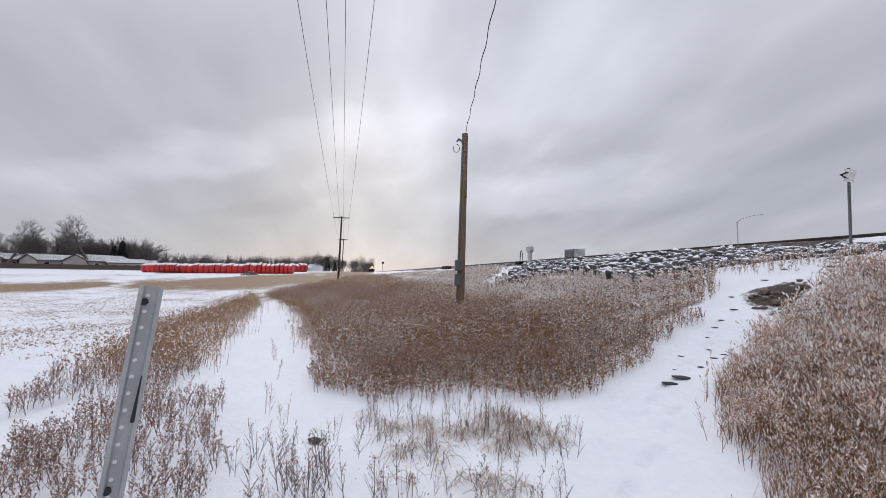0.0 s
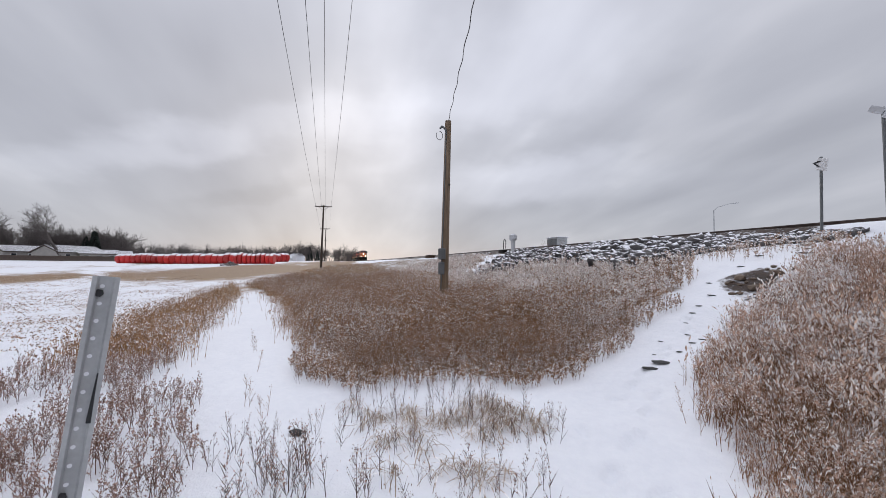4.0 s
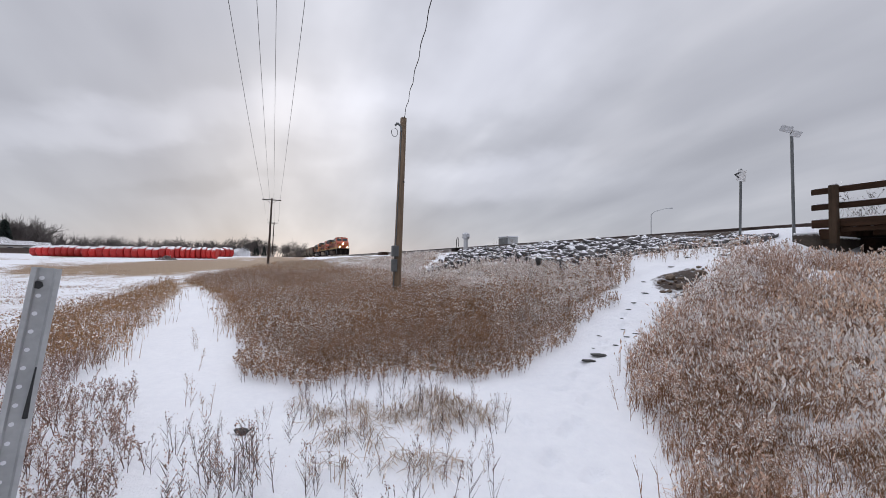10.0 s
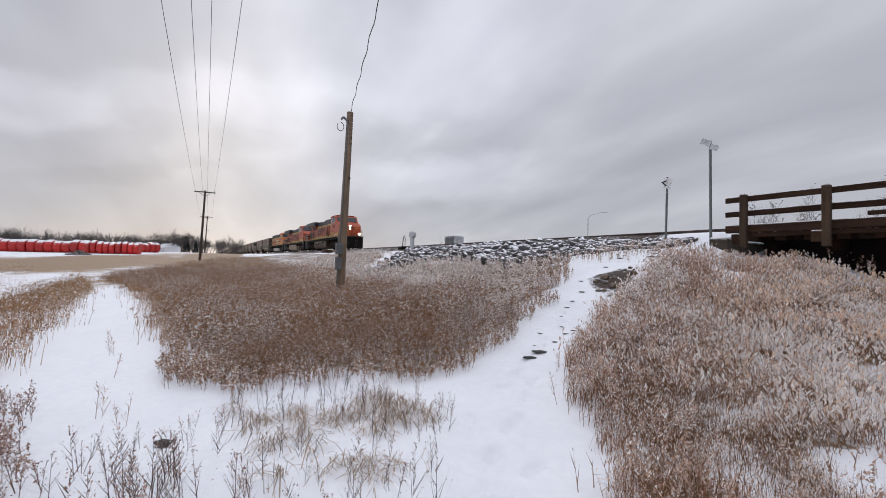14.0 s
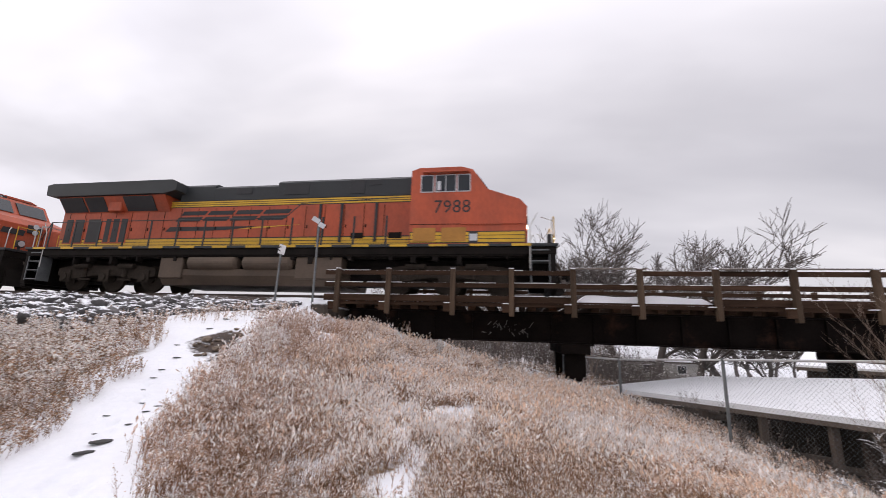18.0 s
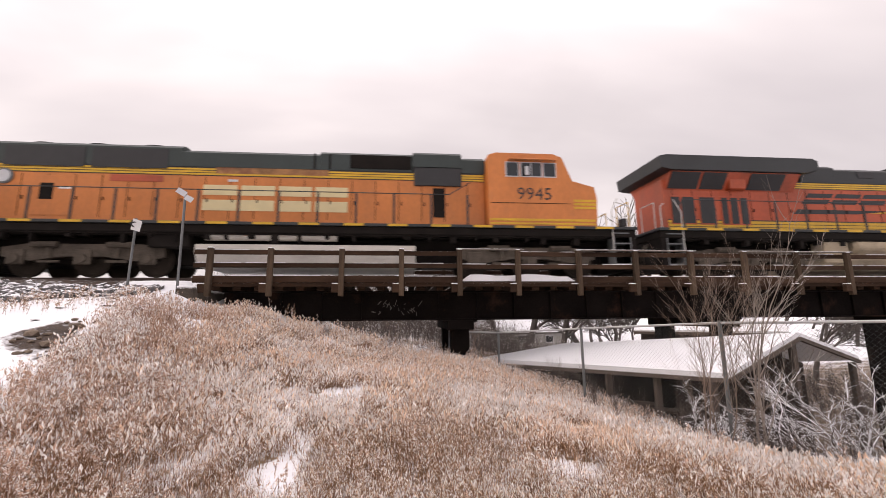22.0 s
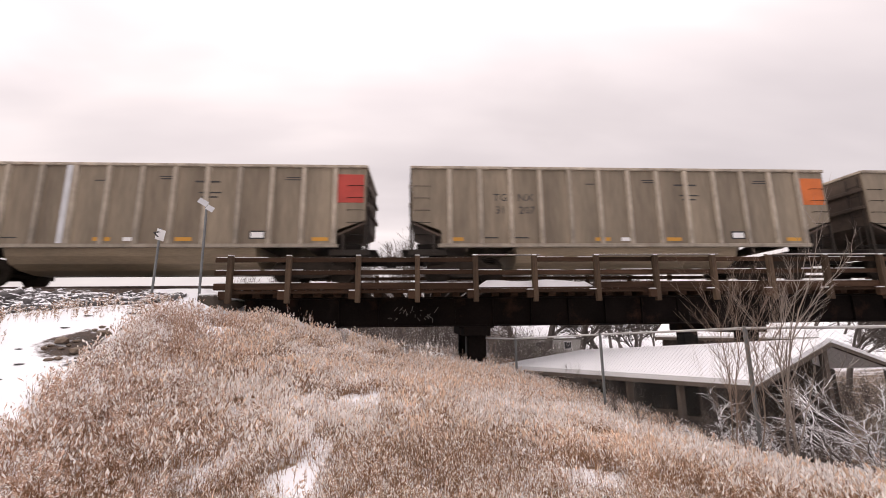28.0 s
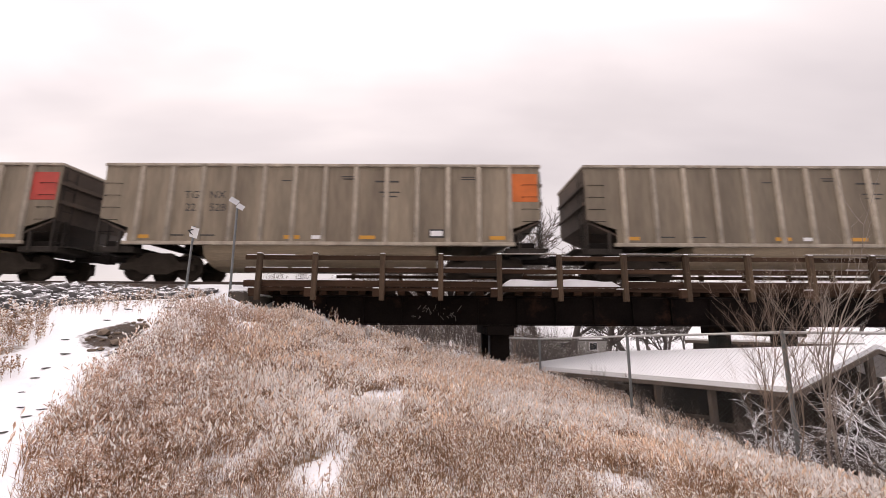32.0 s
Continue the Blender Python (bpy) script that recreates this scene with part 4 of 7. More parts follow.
fr = pose(tp.x, tp.y, tp.z - 0.14, 0, 24, 28)
part("sign_blade", Mesh().box(-0.26, 0.0, -0.045, -0.035, -0.07, 0.09, 0.004), SIGNBACK, p, at=fr @ pose(0, 0, 0.03, 0, 4))
part("sign_blade", Mesh().box(0.02, 0.23, -0.045, -0.035, -0.10, 0.06, 0.004), SIGNBACK, p, at=fr @ pose(0, 0, 0.0, 0, 4, -10))

p = thing("street_lamp", "grey steel street lamp with a single curved arm", "street lamp", pose(-44.7, 50, gz(-44.7, 50)))
hz = EYE + 67 * math.tan(radians(6.95)) - gz(-44.7, 50)
part("lamp_post", Mesh().cyl((0, 0, 0), (0, 0, hz - 0.6), 0.11, 0.07, n=10), GALV, p)
part("lamp_arm", Mesh().path([(0, 0, hz - 0.7), (0.35, 0.3, hz - 0.25), (1.4, 1.1, hz + 0.1), (1.9, 1.5, hz + 0.15)], 0.05, 6), GALV, p)
part("lamp_head", Mesh().box(1.7, 2.35, 1.4, 1.65, hz + 0.06, hz + 0.2, 0.04), GALV, p)

p = thing("vent_pedestal", "white round-headed pedestal beside the railway track", "pedestal", pose(-27.4, 12.25, gz(-27.4, 12.25)))
part("stem", Mesh().cyl((0, 0, 0), (0, 0, 0.85), 0.16, n=12), SIGNBACK, p)
part("head", Mesh().cyl((0, 0, 0.8), (0, 0, 0.95), 0.2, 0.29, n=14).cyl((0, 0, 0.95), (0, 0, 1.2), 0.29, 0.27, n=14).cyl((0, 0, 1.2), (0, 0, 1.3), 0.27, 0.12, n=14), SIGNBACK, p)
p = thing("switch_stand", "small dark track switch stand beside the pedestal", "switch stand", pose(-29.2, 12.2, gz(-29.2, 12.2)))
part("base", Mesh().box(-0.4, 0.4, -0.2, 0.2, 0, 0.22, 0.02), UNDER, p)
part("mast", Mesh().cyl((0.1, 0, 0.2), (0.22, 0, 0.95), 0.035, n=6), UNDER, p)
part("lever", Mesh().path([(0.22, 0, 0.95), (0.42, 0, 1.05), (0.6, 0, 0.8), (0.55, 0, 0.3)], 0.025, 5), UNDER, p)
p = thing("equipment_cabinet", "grey metal equipment cabinet beside the railway", "cabinet", pose(-31.8, 18.4, gz(-31.8, 18.4)))
part("body", Mesh().box(-0.85, 0.85, -0.5, 0.5, 0.0, 1.55, 0.03), GALV, p)
part("roof", Mesh().box(-0.92, 0.92, -0.57, 0.57, 1.554, 1.63, 0.02), ROOFSNOW, p)
for s in (-0.42, 0.42):
    part("door", Mesh().box(s - 0.38, s + 0.38, -0.53, -0.504, 0.12, 1.45, 0.01), GALVDULL, p)
p = thing("round_marker", "small round marker on a post beside the far track", "sign", pose(-122, 7.45, gz(-122, 7.45)))
part("post", Mesh().cyl((0, 0, 0), (0, 0, EYE + 122 * math.tan(radians(1.66)) - gz(-122, 7.45)), 0.07, n=6), GALVDULL, p)
part("disc", Mesh().cyl((-0.03, 0, 0), (0.03, 0, 0), 0.38, n=16), BLACKP, p, at=pose(0, 0, EYE + 122 * math.tan(radians(1.66)) - gz(-122, 7.45) - 0.1))
p = thing("tie_pile", "short stack of old timber sleepers on the embankment", "timber stack", pose(-51, 11.0, gz(-51, 11.0)))
for i in range(3):
    for j in range(2):
        part("sleeper", Mesh().box(-1.3, 1.3, -0.12, 0.12, 0, 0.2, 0.015), TIMBER, p, at=pose(0, i * 0.26, j * 0.203, 0, 0, random.uniform(-2, 2)))


# ---- stones ----
def stone_data(seed, flat=0.7):
    r = random.Random(seed)
    bm = bmesh.new()
    bmesh.ops.create_icosphere(bm, subdivisions=1, radius=1)
    for v in bm.verts:
        k = 0.78 + 0.45 * r.random()
        v.co = Vector((v.co.x * k * 1.15, v.co.y * k * 0.9, v.co.z * k * flat))
    me = bpy.data.meshes.new("stone")
    bm.to_mesh(me)
    bm.free()
    me.materials.append(ROCK)
    return me


STONES = [stone_data(k, 0.62 + 0.05 * k) for k in range(8)]


def make_riprap():
    r = random.Random(11)
    bank = thing("riprap_bank", "bank of dark broken stone dusted with snow below the track", "rock bank", kind="structure")
    made = 0
    verts, faces, n = [], [], 0
    base = [(np.array([v.co[:] for v in me.vertices]), np.array([q.vertices[:] for q in me.polygons])) for me in STONES]
    for k in range(3300):
        x = -6.9 - 22 * r.random() ** 1.25
        w = 0.9 * math.sin((x + 7) * 0.5) * 0.4
        lo = 8.3 + w + (1.0 if x > -9 else 0)
        lo = lo + 1.3 * float(sstep(-10.5, -7.5, x)) - 1.9 * float(sstep(-15.5, -19.5, x))
        y = lo + (12.25 - lo) * r.random()
        if x < -20 and y < 7.2 + (-20 - x) * 0.8 + 0.8 * math.sin(x * 3):
            continue
        s = (0.085 + 0.13 * r.random() ** 1.5) * (0.7 if x > -10.5 else 1)
        z = gz(x, y) + s * r.uniform(0.05, 0.7 if x > -10.5 else 0.95)
        if made < 300 and x > -10.8:
            part("stone", STONES[r.randrange(8)], None, bank, at=Matrix.LocRotScale((x, y, z), Euler((r.uniform(-0.4, 0.4), r.uniform(-0.4, 0.4), r.uniform(0, 6.3))), (s, s * r.uniform(0.7, 1), s * r.uniform(0.8, 1.1))))
            made += 1
        else:
            bv, bf = base[r.randrange(8)]
            m = np.array(Euler((r.uniform(-0.7, 0.7), r.uniform(-0.7, 0.7), r.uniform(0, 6.3))).to_matrix())
            verts.append(bv @ m.T * s + (x, y, z)); faces.append(bf + n); n += len(bv)
    part("broken_stone", bulk("broken_stone", np.concatenate(verts), np.concatenate(faces), [ROCKDARK]), None, bank, "heap of smaller broken stone", kind="stuff")


make_riprap()
BROWN, DARK = [], []
for some, mat in ((BROWN, BROWNSTONE), (DARK, DARKSTONE)):
    for me in STONES:
        me = me.copy()
        me.materials.clear()
        me.materials.append(mat)
        some.append(me)
rr = random.Random(5)
for k in range(20):
    x, y = PATCH[0] + rr.uniform(-0.35, 0.45), PATCH[1] + rr.uniform(-0.7, 0.75)
    s = rr.uniform(0.025, 0.075) if k > 2 else 0.15
    tagged(part("stone", BROWN[rr.randrange(8)], None, at=Matrix.LocRotScale((x, y, gz(x, y) + s * 0.2), Euler((0, 0, rr.uniform(0, 6))), (s, s * 0.9, s * 0.7))),
           "brown stone lying in the bare earth patch on the path", "stone", "stones on the path")
for x, y, s in ((-4.61, 4.18, 0.16), (-4.53, 3.93, 0.15), (-4.77, 4.65, 0.07), (-5.25, 4.77, 0.06), (-4.88, 4.99, 0.08), (-5.5, 5.5, 0.05), (-4.91, 5.19, 0.07), (-5.16, 5.18, 0.05), (-5.9, 6.2, 0.09), (-6.1, 6.7, 0.1),
                (-6.6, 7.2, 0.08), (-6.9, 8.4, 0.12), (-7.2, 9.3, 0.13), (-6.6, 9.9, 0.1), (-5.75, 5.9, 0.07), (-6.9, 10.3, 0.2), (-6.35, 9.5, 0.2), (-4.9, 4.35, 0.05)):
    tagged(part("stone", DARK[int(abs(x * 7)) % 8], None, at=Matrix.LocRotScale((x, y, gz(x, y) + s * 0.05), Euler((0.06, 0.04, 0.8 + 0.5 * math.sin(x * 5))), (s * 0.8, s * (0.35 + 0.3 * abs(math.sin(x * 9))), s * 0.16))),
           "flat dark stone showing through the snow on the path", "stone", "stones on the path")
tagged(part("stone", DARK[3], None, at=Matrix.LocRotScale((-4.21, -0.40, gz(-4.21, -0.40) + 0.035), Euler((0, 0, 1)), (0.072, 0.06, 0.05))), "dark stone half buried in the snow", "stone", "stones on the path")


# ---- chain-link fence below the bridge ----
def make_fence():
    pts = [(1.5, 13.7), (2.75, 11.9), (4.1, 9.25), (5.45, 6.65), (6.75, 4.1), (8.0, 1.6)]
    fn = thing("chain_link_fence", "galvanised chain-link fence with a top rail", "fence")
    tops = [1.08, 1.1, 1.28, 1.44, 1.5, 1.5]
    pd = Mesh()
    for (x, y), zt in zip(pts, tops):
        part("fence_post", Mesh().cyl((x, y, gz(x, y) - 0.1), (x, y, zt + 0.04), 0.033, n=8), GALVDULL, fn)
    for a in range(len(pts) - 1):
        (x0, y0), (x1, y1) = pts[a], pts[a + 1]
        part("top_rail", Mesh().cyl((x0, y0, tops[a]), (x1, y1, tops[a + 1]), 0.022, n=6), GALV, fn)
        L = math.hypot(x1 - x0, y1 - y0)
        me = Mesh()
        h = 1.75
        step = 0.075
        n = int((L + h) / step)
        for s in (-1, 1):
            for k in range(n):
                u0 = k * step - h if s > 0 else k * step
                a0, b0 = u0, u0 + h * s
                if s < 0:
                    a0, b0 = u0, u0 - h
                # clip to the panel
                t0, t1 = 0.0, 1.0
                da = b0 - a0
                for lim, sg in ((0, 1), (L, -1)):
                    f0, f1 = sg * (a0 - lim), sg * (b0 - lim)
                    if f0 < 0 and f1 < 0:
                        t0, t1 = 1, 0
                    elif f0 < 0:
                        t0 = max(t0, f0 / (f0 - f1))
                    elif f1 < 0:
                        t1 = min(t1, f0 / (f0 - f1))
                if t1 - t0 < 0.02:
                    continue
                P = []
                for t in (t0, t1):
                    u = (a0 + da * t) / L
                    zt = tops[a] + (tops[a + 1] - tops[a]) * u
                    P.append((x0 + (x1 - x0) * u, y0 + (y1 - y0) * u, zt - h + h * t))
                me.cyl(P[0], P[1], 0.0013, n=3, caps=False)
        part("wire_mesh", me, GALVDULL, fn, "diamond wire mesh", kind="stuff")


make_fence()


# ---- buildings ----
def make_house(name, label, x, y, w, d, eave, ridge, base, rot=0, wall=PLASTER, windows=2, chimney=False, over=0.4, cover=None):
    """Ridge along x; w by d; heights above base."""
    hs = thing(name, label, "house", pose(x, y, base, 0, 0, rot))
    t = 0.15
    if wall is None:
        for k in range(4):
            for s in (-1, 1):
                part("roof_post", Mesh().box(-w / 2 + 0.2 + k * (w - 0.4) / 3 - 0.08, -w / 2 + 0.2 + k * (w - 0.4) / 3 + 0.08, s * d / 2 - 0.08, s * d / 2 + 0.08, -0.6, eave - 0.02, 0.01), FASCIA, hs)
        part("back_wall", Mesh().box(-w / 2, w / 2, d / 2 + 0.09, d / 2 + 0.15, -0.6, eave - 0.1, 0.01), FASCIA, hs)
    for s in (-1, 1):
        part("wall" if wall else "eave_beam", Mesh().box(-w / 2, w / 2, s * d / 2 - t / 2, s * d / 2 + t / 2, 0 if wall else eave - 0.16, eave - 0.005, 0.01), wall or FASCIA, hs)
        part("gable_wall", Mesh().prism([(-d / 2 + t, 0 if wall else eave - 0.2), (d / 2 - t, 0 if wall else eave - 0.2), (d / 2 - t, eave), (0, ridge - 0.05), (-d / 2 + t, eave)], 0, s * w / 2 - t / 2, s * w / 2 + t / 2), wall or FASCIA, hs)
        k = (ridge - eave) / (d / 2)
        ey = d / 2 + over
        ez = eave - over * k
        pl = Mesh().prism([(0, ridge + 0.02), (s * ey, ez + 0.02), (s * ey, ez + 0.2), (0, ridge + 0.2)], 0, -w / 2 - over, w / 2 + over)
        roof = part("roof", pl, cover or ROOFSNOW, hs, "snow-covered roof slope")
        part("fascia", Mesh().box(-w / 2 - over, w / 2 + over, s * ey - 0.02, s * ey + 0.05, ez - 0.07, ez + 0.1, 0.01), FASCIA, roof)
        for q in (-1, 1):
            part("rake_board", Mesh().prism([(0, ridge - 0.12), (s * ey, ez - 0.12), (s * ey, ez + 0.1), (0, ridge + 0.1)], 0, q * (w / 2 + over) - 0.03, q * (w / 2 + over) + 0.03), FASCIA, roof)
    for i in range(windows):
        xx = -w / 2 + w * (i + 0.5) / windows
        for s in (-1, 1):
            win = part("window", Mesh().box(xx - 0.6, xx + 0.6, s * (d / 2 + 0.07) - 0.03, s * (d / 2 + 0.07) + 0.03, eave * 0.38, eave * 0.82, 0.01), SIGNWHITE, hs)
            part("pane", Mesh().box(xx - 0.52, xx + 0.52, s * (d / 2 + 0.105) - 0.01, s * (d / 2 + 0.105) + 0.01, eave * 0.42, eave * 0.78, 0.004), GLASS, win)
    if wall:
        part("door", Mesh().box(w * 0.05 - 0.45, w * 0.05 + 0.45, -d / 2 - 0.12, -d / 2 - 0.076, 0.02, 2.05, 0.01), FASCIA, hs)
    if chimney:
        part("chimney", Mesh().box(w * 0.2, w * 0.2 + 0.6, 0.2, 0.8, ridge - 0.4, ridge + 0.8, 0.02), CONCRETE, hs)
    return hs


def make_low_shed():
    """Open shed with a skewed gable roof, falling with the ground towards the bridge."""
    hs = thing("low_shed", "long low open-sided shed with a snow-covered gable roof behind the fence", "shed")
    el, er, top, far = Vector((2.45, 13.3, 0.24)), Vector((7.45, 9.0, 0.24)), Vector((10.74, 10.32, 1.08)), Vector((5.16, 13.08, 0.675))
    out, back = Vector((14.04, 11.64, 0.27)), Vector((7.6, 12.75, 0.1))
    for q in ((el, er, top, far), (far, top, out, back)):
        me = Mesh()
        me.add([p for p in q] + [p - Vector((0, 0, 0.13)) for p in q], [[0, 1, 2, 3], [7, 6, 5, 4]] + [[k, (k + 1) % 4, 4 + (k + 1) % 4, 4 + k] for k in range(4)])
        part("roof", me, ROOFSNOW, hs, "snow-covered roof slope")
    down = Vector((0, 0, -0.17))
    for a, b in ((el, er), (er, top), (top, out), (el, far)):
        part("fascia", Mesh().cyl(a + down, b + down, 0.07, n=4), FASCIA, hs, "weathered eave board")
    for k in range(6):
        p = el.lerp(er, (k + 0.3) / 5.6) + Vector((0.12, 0.12, -0.16))
        part("roof_post", Mesh().box(p.x - 0.07, p.x + 0.07, p.y - 0.07, p.y + 0.07, gz(p.x, p.y) - 0.3, p.z, 0.01), FASCIA, hs)
    for p in (top, out):
        q = p + Vector((-0.1, 0.15, -0.2))
        part("roof_post", Mesh().box(q.x - 0.07, q.x + 0.07, q.y - 0.07, q.y + 0.07, gz(q.x, q.y) - 0.3, q.z, 0.01), FASCIA, hs)
    # dark sheet at the back: the shade under the roof as a surface
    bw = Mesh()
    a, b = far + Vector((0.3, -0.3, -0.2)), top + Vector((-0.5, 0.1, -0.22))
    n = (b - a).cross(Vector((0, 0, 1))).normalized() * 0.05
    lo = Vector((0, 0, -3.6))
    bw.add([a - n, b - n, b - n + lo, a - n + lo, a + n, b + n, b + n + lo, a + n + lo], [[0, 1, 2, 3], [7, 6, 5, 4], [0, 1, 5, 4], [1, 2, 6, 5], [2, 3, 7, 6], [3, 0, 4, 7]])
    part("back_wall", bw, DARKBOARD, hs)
    # second dark sheet, set in from the gable, added to darken the inside
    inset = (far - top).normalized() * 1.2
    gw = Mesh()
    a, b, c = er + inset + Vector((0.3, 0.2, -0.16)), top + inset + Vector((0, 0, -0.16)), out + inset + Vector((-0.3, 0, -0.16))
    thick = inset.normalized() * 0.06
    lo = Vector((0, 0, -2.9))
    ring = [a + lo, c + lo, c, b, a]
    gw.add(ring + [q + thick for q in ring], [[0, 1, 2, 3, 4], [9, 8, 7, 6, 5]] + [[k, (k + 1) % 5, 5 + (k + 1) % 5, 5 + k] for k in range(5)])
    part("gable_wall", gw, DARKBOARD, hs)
    for k in range(7):
        p = el.lerp(er, 0.12 + 0.13 * k) + Vector((0.5, 0.55, 0))
        z = gz(p.x, p.y)
        part("stacked_log", Mesh().cyl((p.x - 0.5, p.y + 0.4, z + 0.12 + 0.16 * (k % 3)), (p.x + 0.5, p.y - 0.4, z + 0.16 + 0.16 * (k % 3)), 0.09, 0.08, n=8), FASCIA, hs)


make_low_shed()
make_house("outbuilding", "long low outbuilding with a snowy roof beyond the bridge", 19.4, 24.7, 6.8, 5.0, 3.75, 4.5, -3.2, -42, wall=DARKBOARD, windows=0)
make_house("shed", "small shed with a snowy roof beyond the bridge", 2.5, 40.0, 7.0, 6.0, 2.3, 3.6, -3.9, 5, wall=FASCIA, windows=2)
make_house("far_house", "far pale house with a snowy roof behind bare trees", 16.0, 62.0, 13.0, 9.0, 2.6, 4.6, -3.4, 8, windows=3)


def polar(az, d):
    return d * math.cos(radians(az)), d * math.sin(radians(az))


for az, d, w, dd, e_, r_, rot, lab, mat in (
        (-151.6, 150, 13, 8, 2.5, 4.2, -20, "pale single-storey house with a snow-dusted gable roof", PLASTER),
        (-148.0, 158, 11, 8, 2.5, 4.0, -30, "low grey house with a snowy roof among bare trees", PLASTER),
        (-145.4, 165, 12, 8, 2.6, 4.2, -15, "low dark house with a snowy roof among bare trees", FASCIA),
        (-153.8, 148, 8, 6, 2.2, 3.2, -60, "long low pale garage at the field's edge", PLASTER),
        (-155.2, 150, 7, 5, 2.1, 3.0, -62, "small grey shed at the field's edge", GALVDULL),
        (-142.0, 160, 12, 9, 2.6, 4.2, -20, "low house with a snowy roof among bare trees", PLASTER)):
    x, y = polar(az, d)
    make_house("house", lab, x, y, w, dd, e_, r_, gz(x, y) - 0.15, rot, wall=mat, windows=3, chimney=w > 15, cover=FARROOF)
for az, d, s in ((-174.6, 150, 1.6), (-174.0, 155, 1.5), (-173.2, 152, 1.2)):
    x, y = polar(az, d)
    p = thing("storage_dome", "white snow-topped round storage tank far off", "tank", pose(x, y, gz(x, y)))
    part("shell", Mesh().cyl((0, 0, 0), (0, 0, s * 1.1), s * 1.3, n=18).cyl((0, 0, s * 1.1), (0, 0, s * 1.7), s * 1.3, s * 0.8, n=18).cyl((0, 0, s * 1.7), (0, 0, s * 1.95), s * 0.8, s * 0.15, n=18), ROOFSNOW, p)
    part("hatch", Mesh().cyl((0, 0, s * 1.95), (0, 0, s * 2.1), 0.25, n=10), GALV, p)
# wooden fence at the field's far edge
fp = thing("board_fence", "low dark wooden board fence at the field's far edge", "fence")
for k in range(36):
    x, y = polar(-143 - k * 0.36, 140)
    z = gz(x, y)
    part("fence_panel", Mesh().box(-0.03, 0.03, -0.47, 0.47, 0, 1.2, 0.01), FASCIA, fp, at=pose(x, y, z + 0.1, 0, 0, 36 - k * 0.36))


# ---- red wrapped bales in rows ----
def make_bales():
    b = Mesh()
    n = 20
    R, Lh = 1.06, 0.6
    prof = [(-Lh + 0.03, 0.4), (-Lh, 0.72), (-Lh + 0.05, 0.88), (-Lh + 0.17, 0.99), (-0.25, 1.03), (0.0, 1.02), (0.25, 1.03), (Lh - 0.17, 0.99), (Lh - 0.05, 0.88), (Lh, 0.72), (Lh - 0.03, 0.4)]
    vs = [(a, r * R * math.cos(2 * math.pi * k / n), R + r * R * math.sin(2 * math.pi * k / n)) for a, r in prof for k in range(n)]
    fs = [[i * n + k, i * n + (k + 1) % n, (i + 1) * n + (k + 1) % n, (i + 1) * n + k] for i in range(len(prof) - 1) for k in range(n)]
    fs += [list(range(n)), list(range((len(prof) - 1) * n, len(prof) * n))]
    data = b.add(vs, fs).data("bale", RED)
    r = random.Random(8)
    rows = ((polar(-171.4, 85), polar(-167.2, 87), 9), (polar(-167.0, 89), polar(-159.6, 98), 13), (polar(-159.5, 101), polar(-155.7, 108), 9), (polar(-173.0, 106), polar(-171.5, 104), 4))
    for (x0, y0), (x1, y1), m in rows:
        rot = math.degrees(math.atan2(y1 - y0, x1 - x0))
        for k in range(m):
            t = k / (m - 1)
            x, y = x0 + (x1 - x0) * t, y0 + (y1 - y0) * t
            ob = new("bale", data)
            step = math.hypot(x1 - x0, y1 - y0) / (m - 1)
            ob.matrix_basis = Matrix.LocRotScale((x, y, gz(x, y) - 0.08), Euler((0, 0, radians(rot + r.uniform(-3, 3)))), (step / 1.26, r.uniform(0.95, 1.03), r.uniform(0.92, 1.06)))
            tagged(ob, "large round bale in red wrap with snow on top", "bale", "row of red wrapped bales")


make_bales()
x, y = polar(-166.5, 78)
mound = Mesh()
r = random.Random(3)
for k in range(40):
    a, d = r.uniform(0, 6.28), r.random() ** 0.7
    mound.cyl((d * 1.6 * math.cos(a), d * 1.6 * math.sin(a), 0), (d * 1.2 * math.cos(a) + r.uniform(-0.4, 0.4), d * 1.2 * math.sin(a) + r.uniform(-0.4, 0.4), 0.75 * (1 - d * 0.7)), 0.12, 0.05, n=5)
tagged(part("brush_pile", mound, BALLAST, at=pose(x, y, gz(x, y))), "low pile of brush dusted with snow on the field", "brush pile")


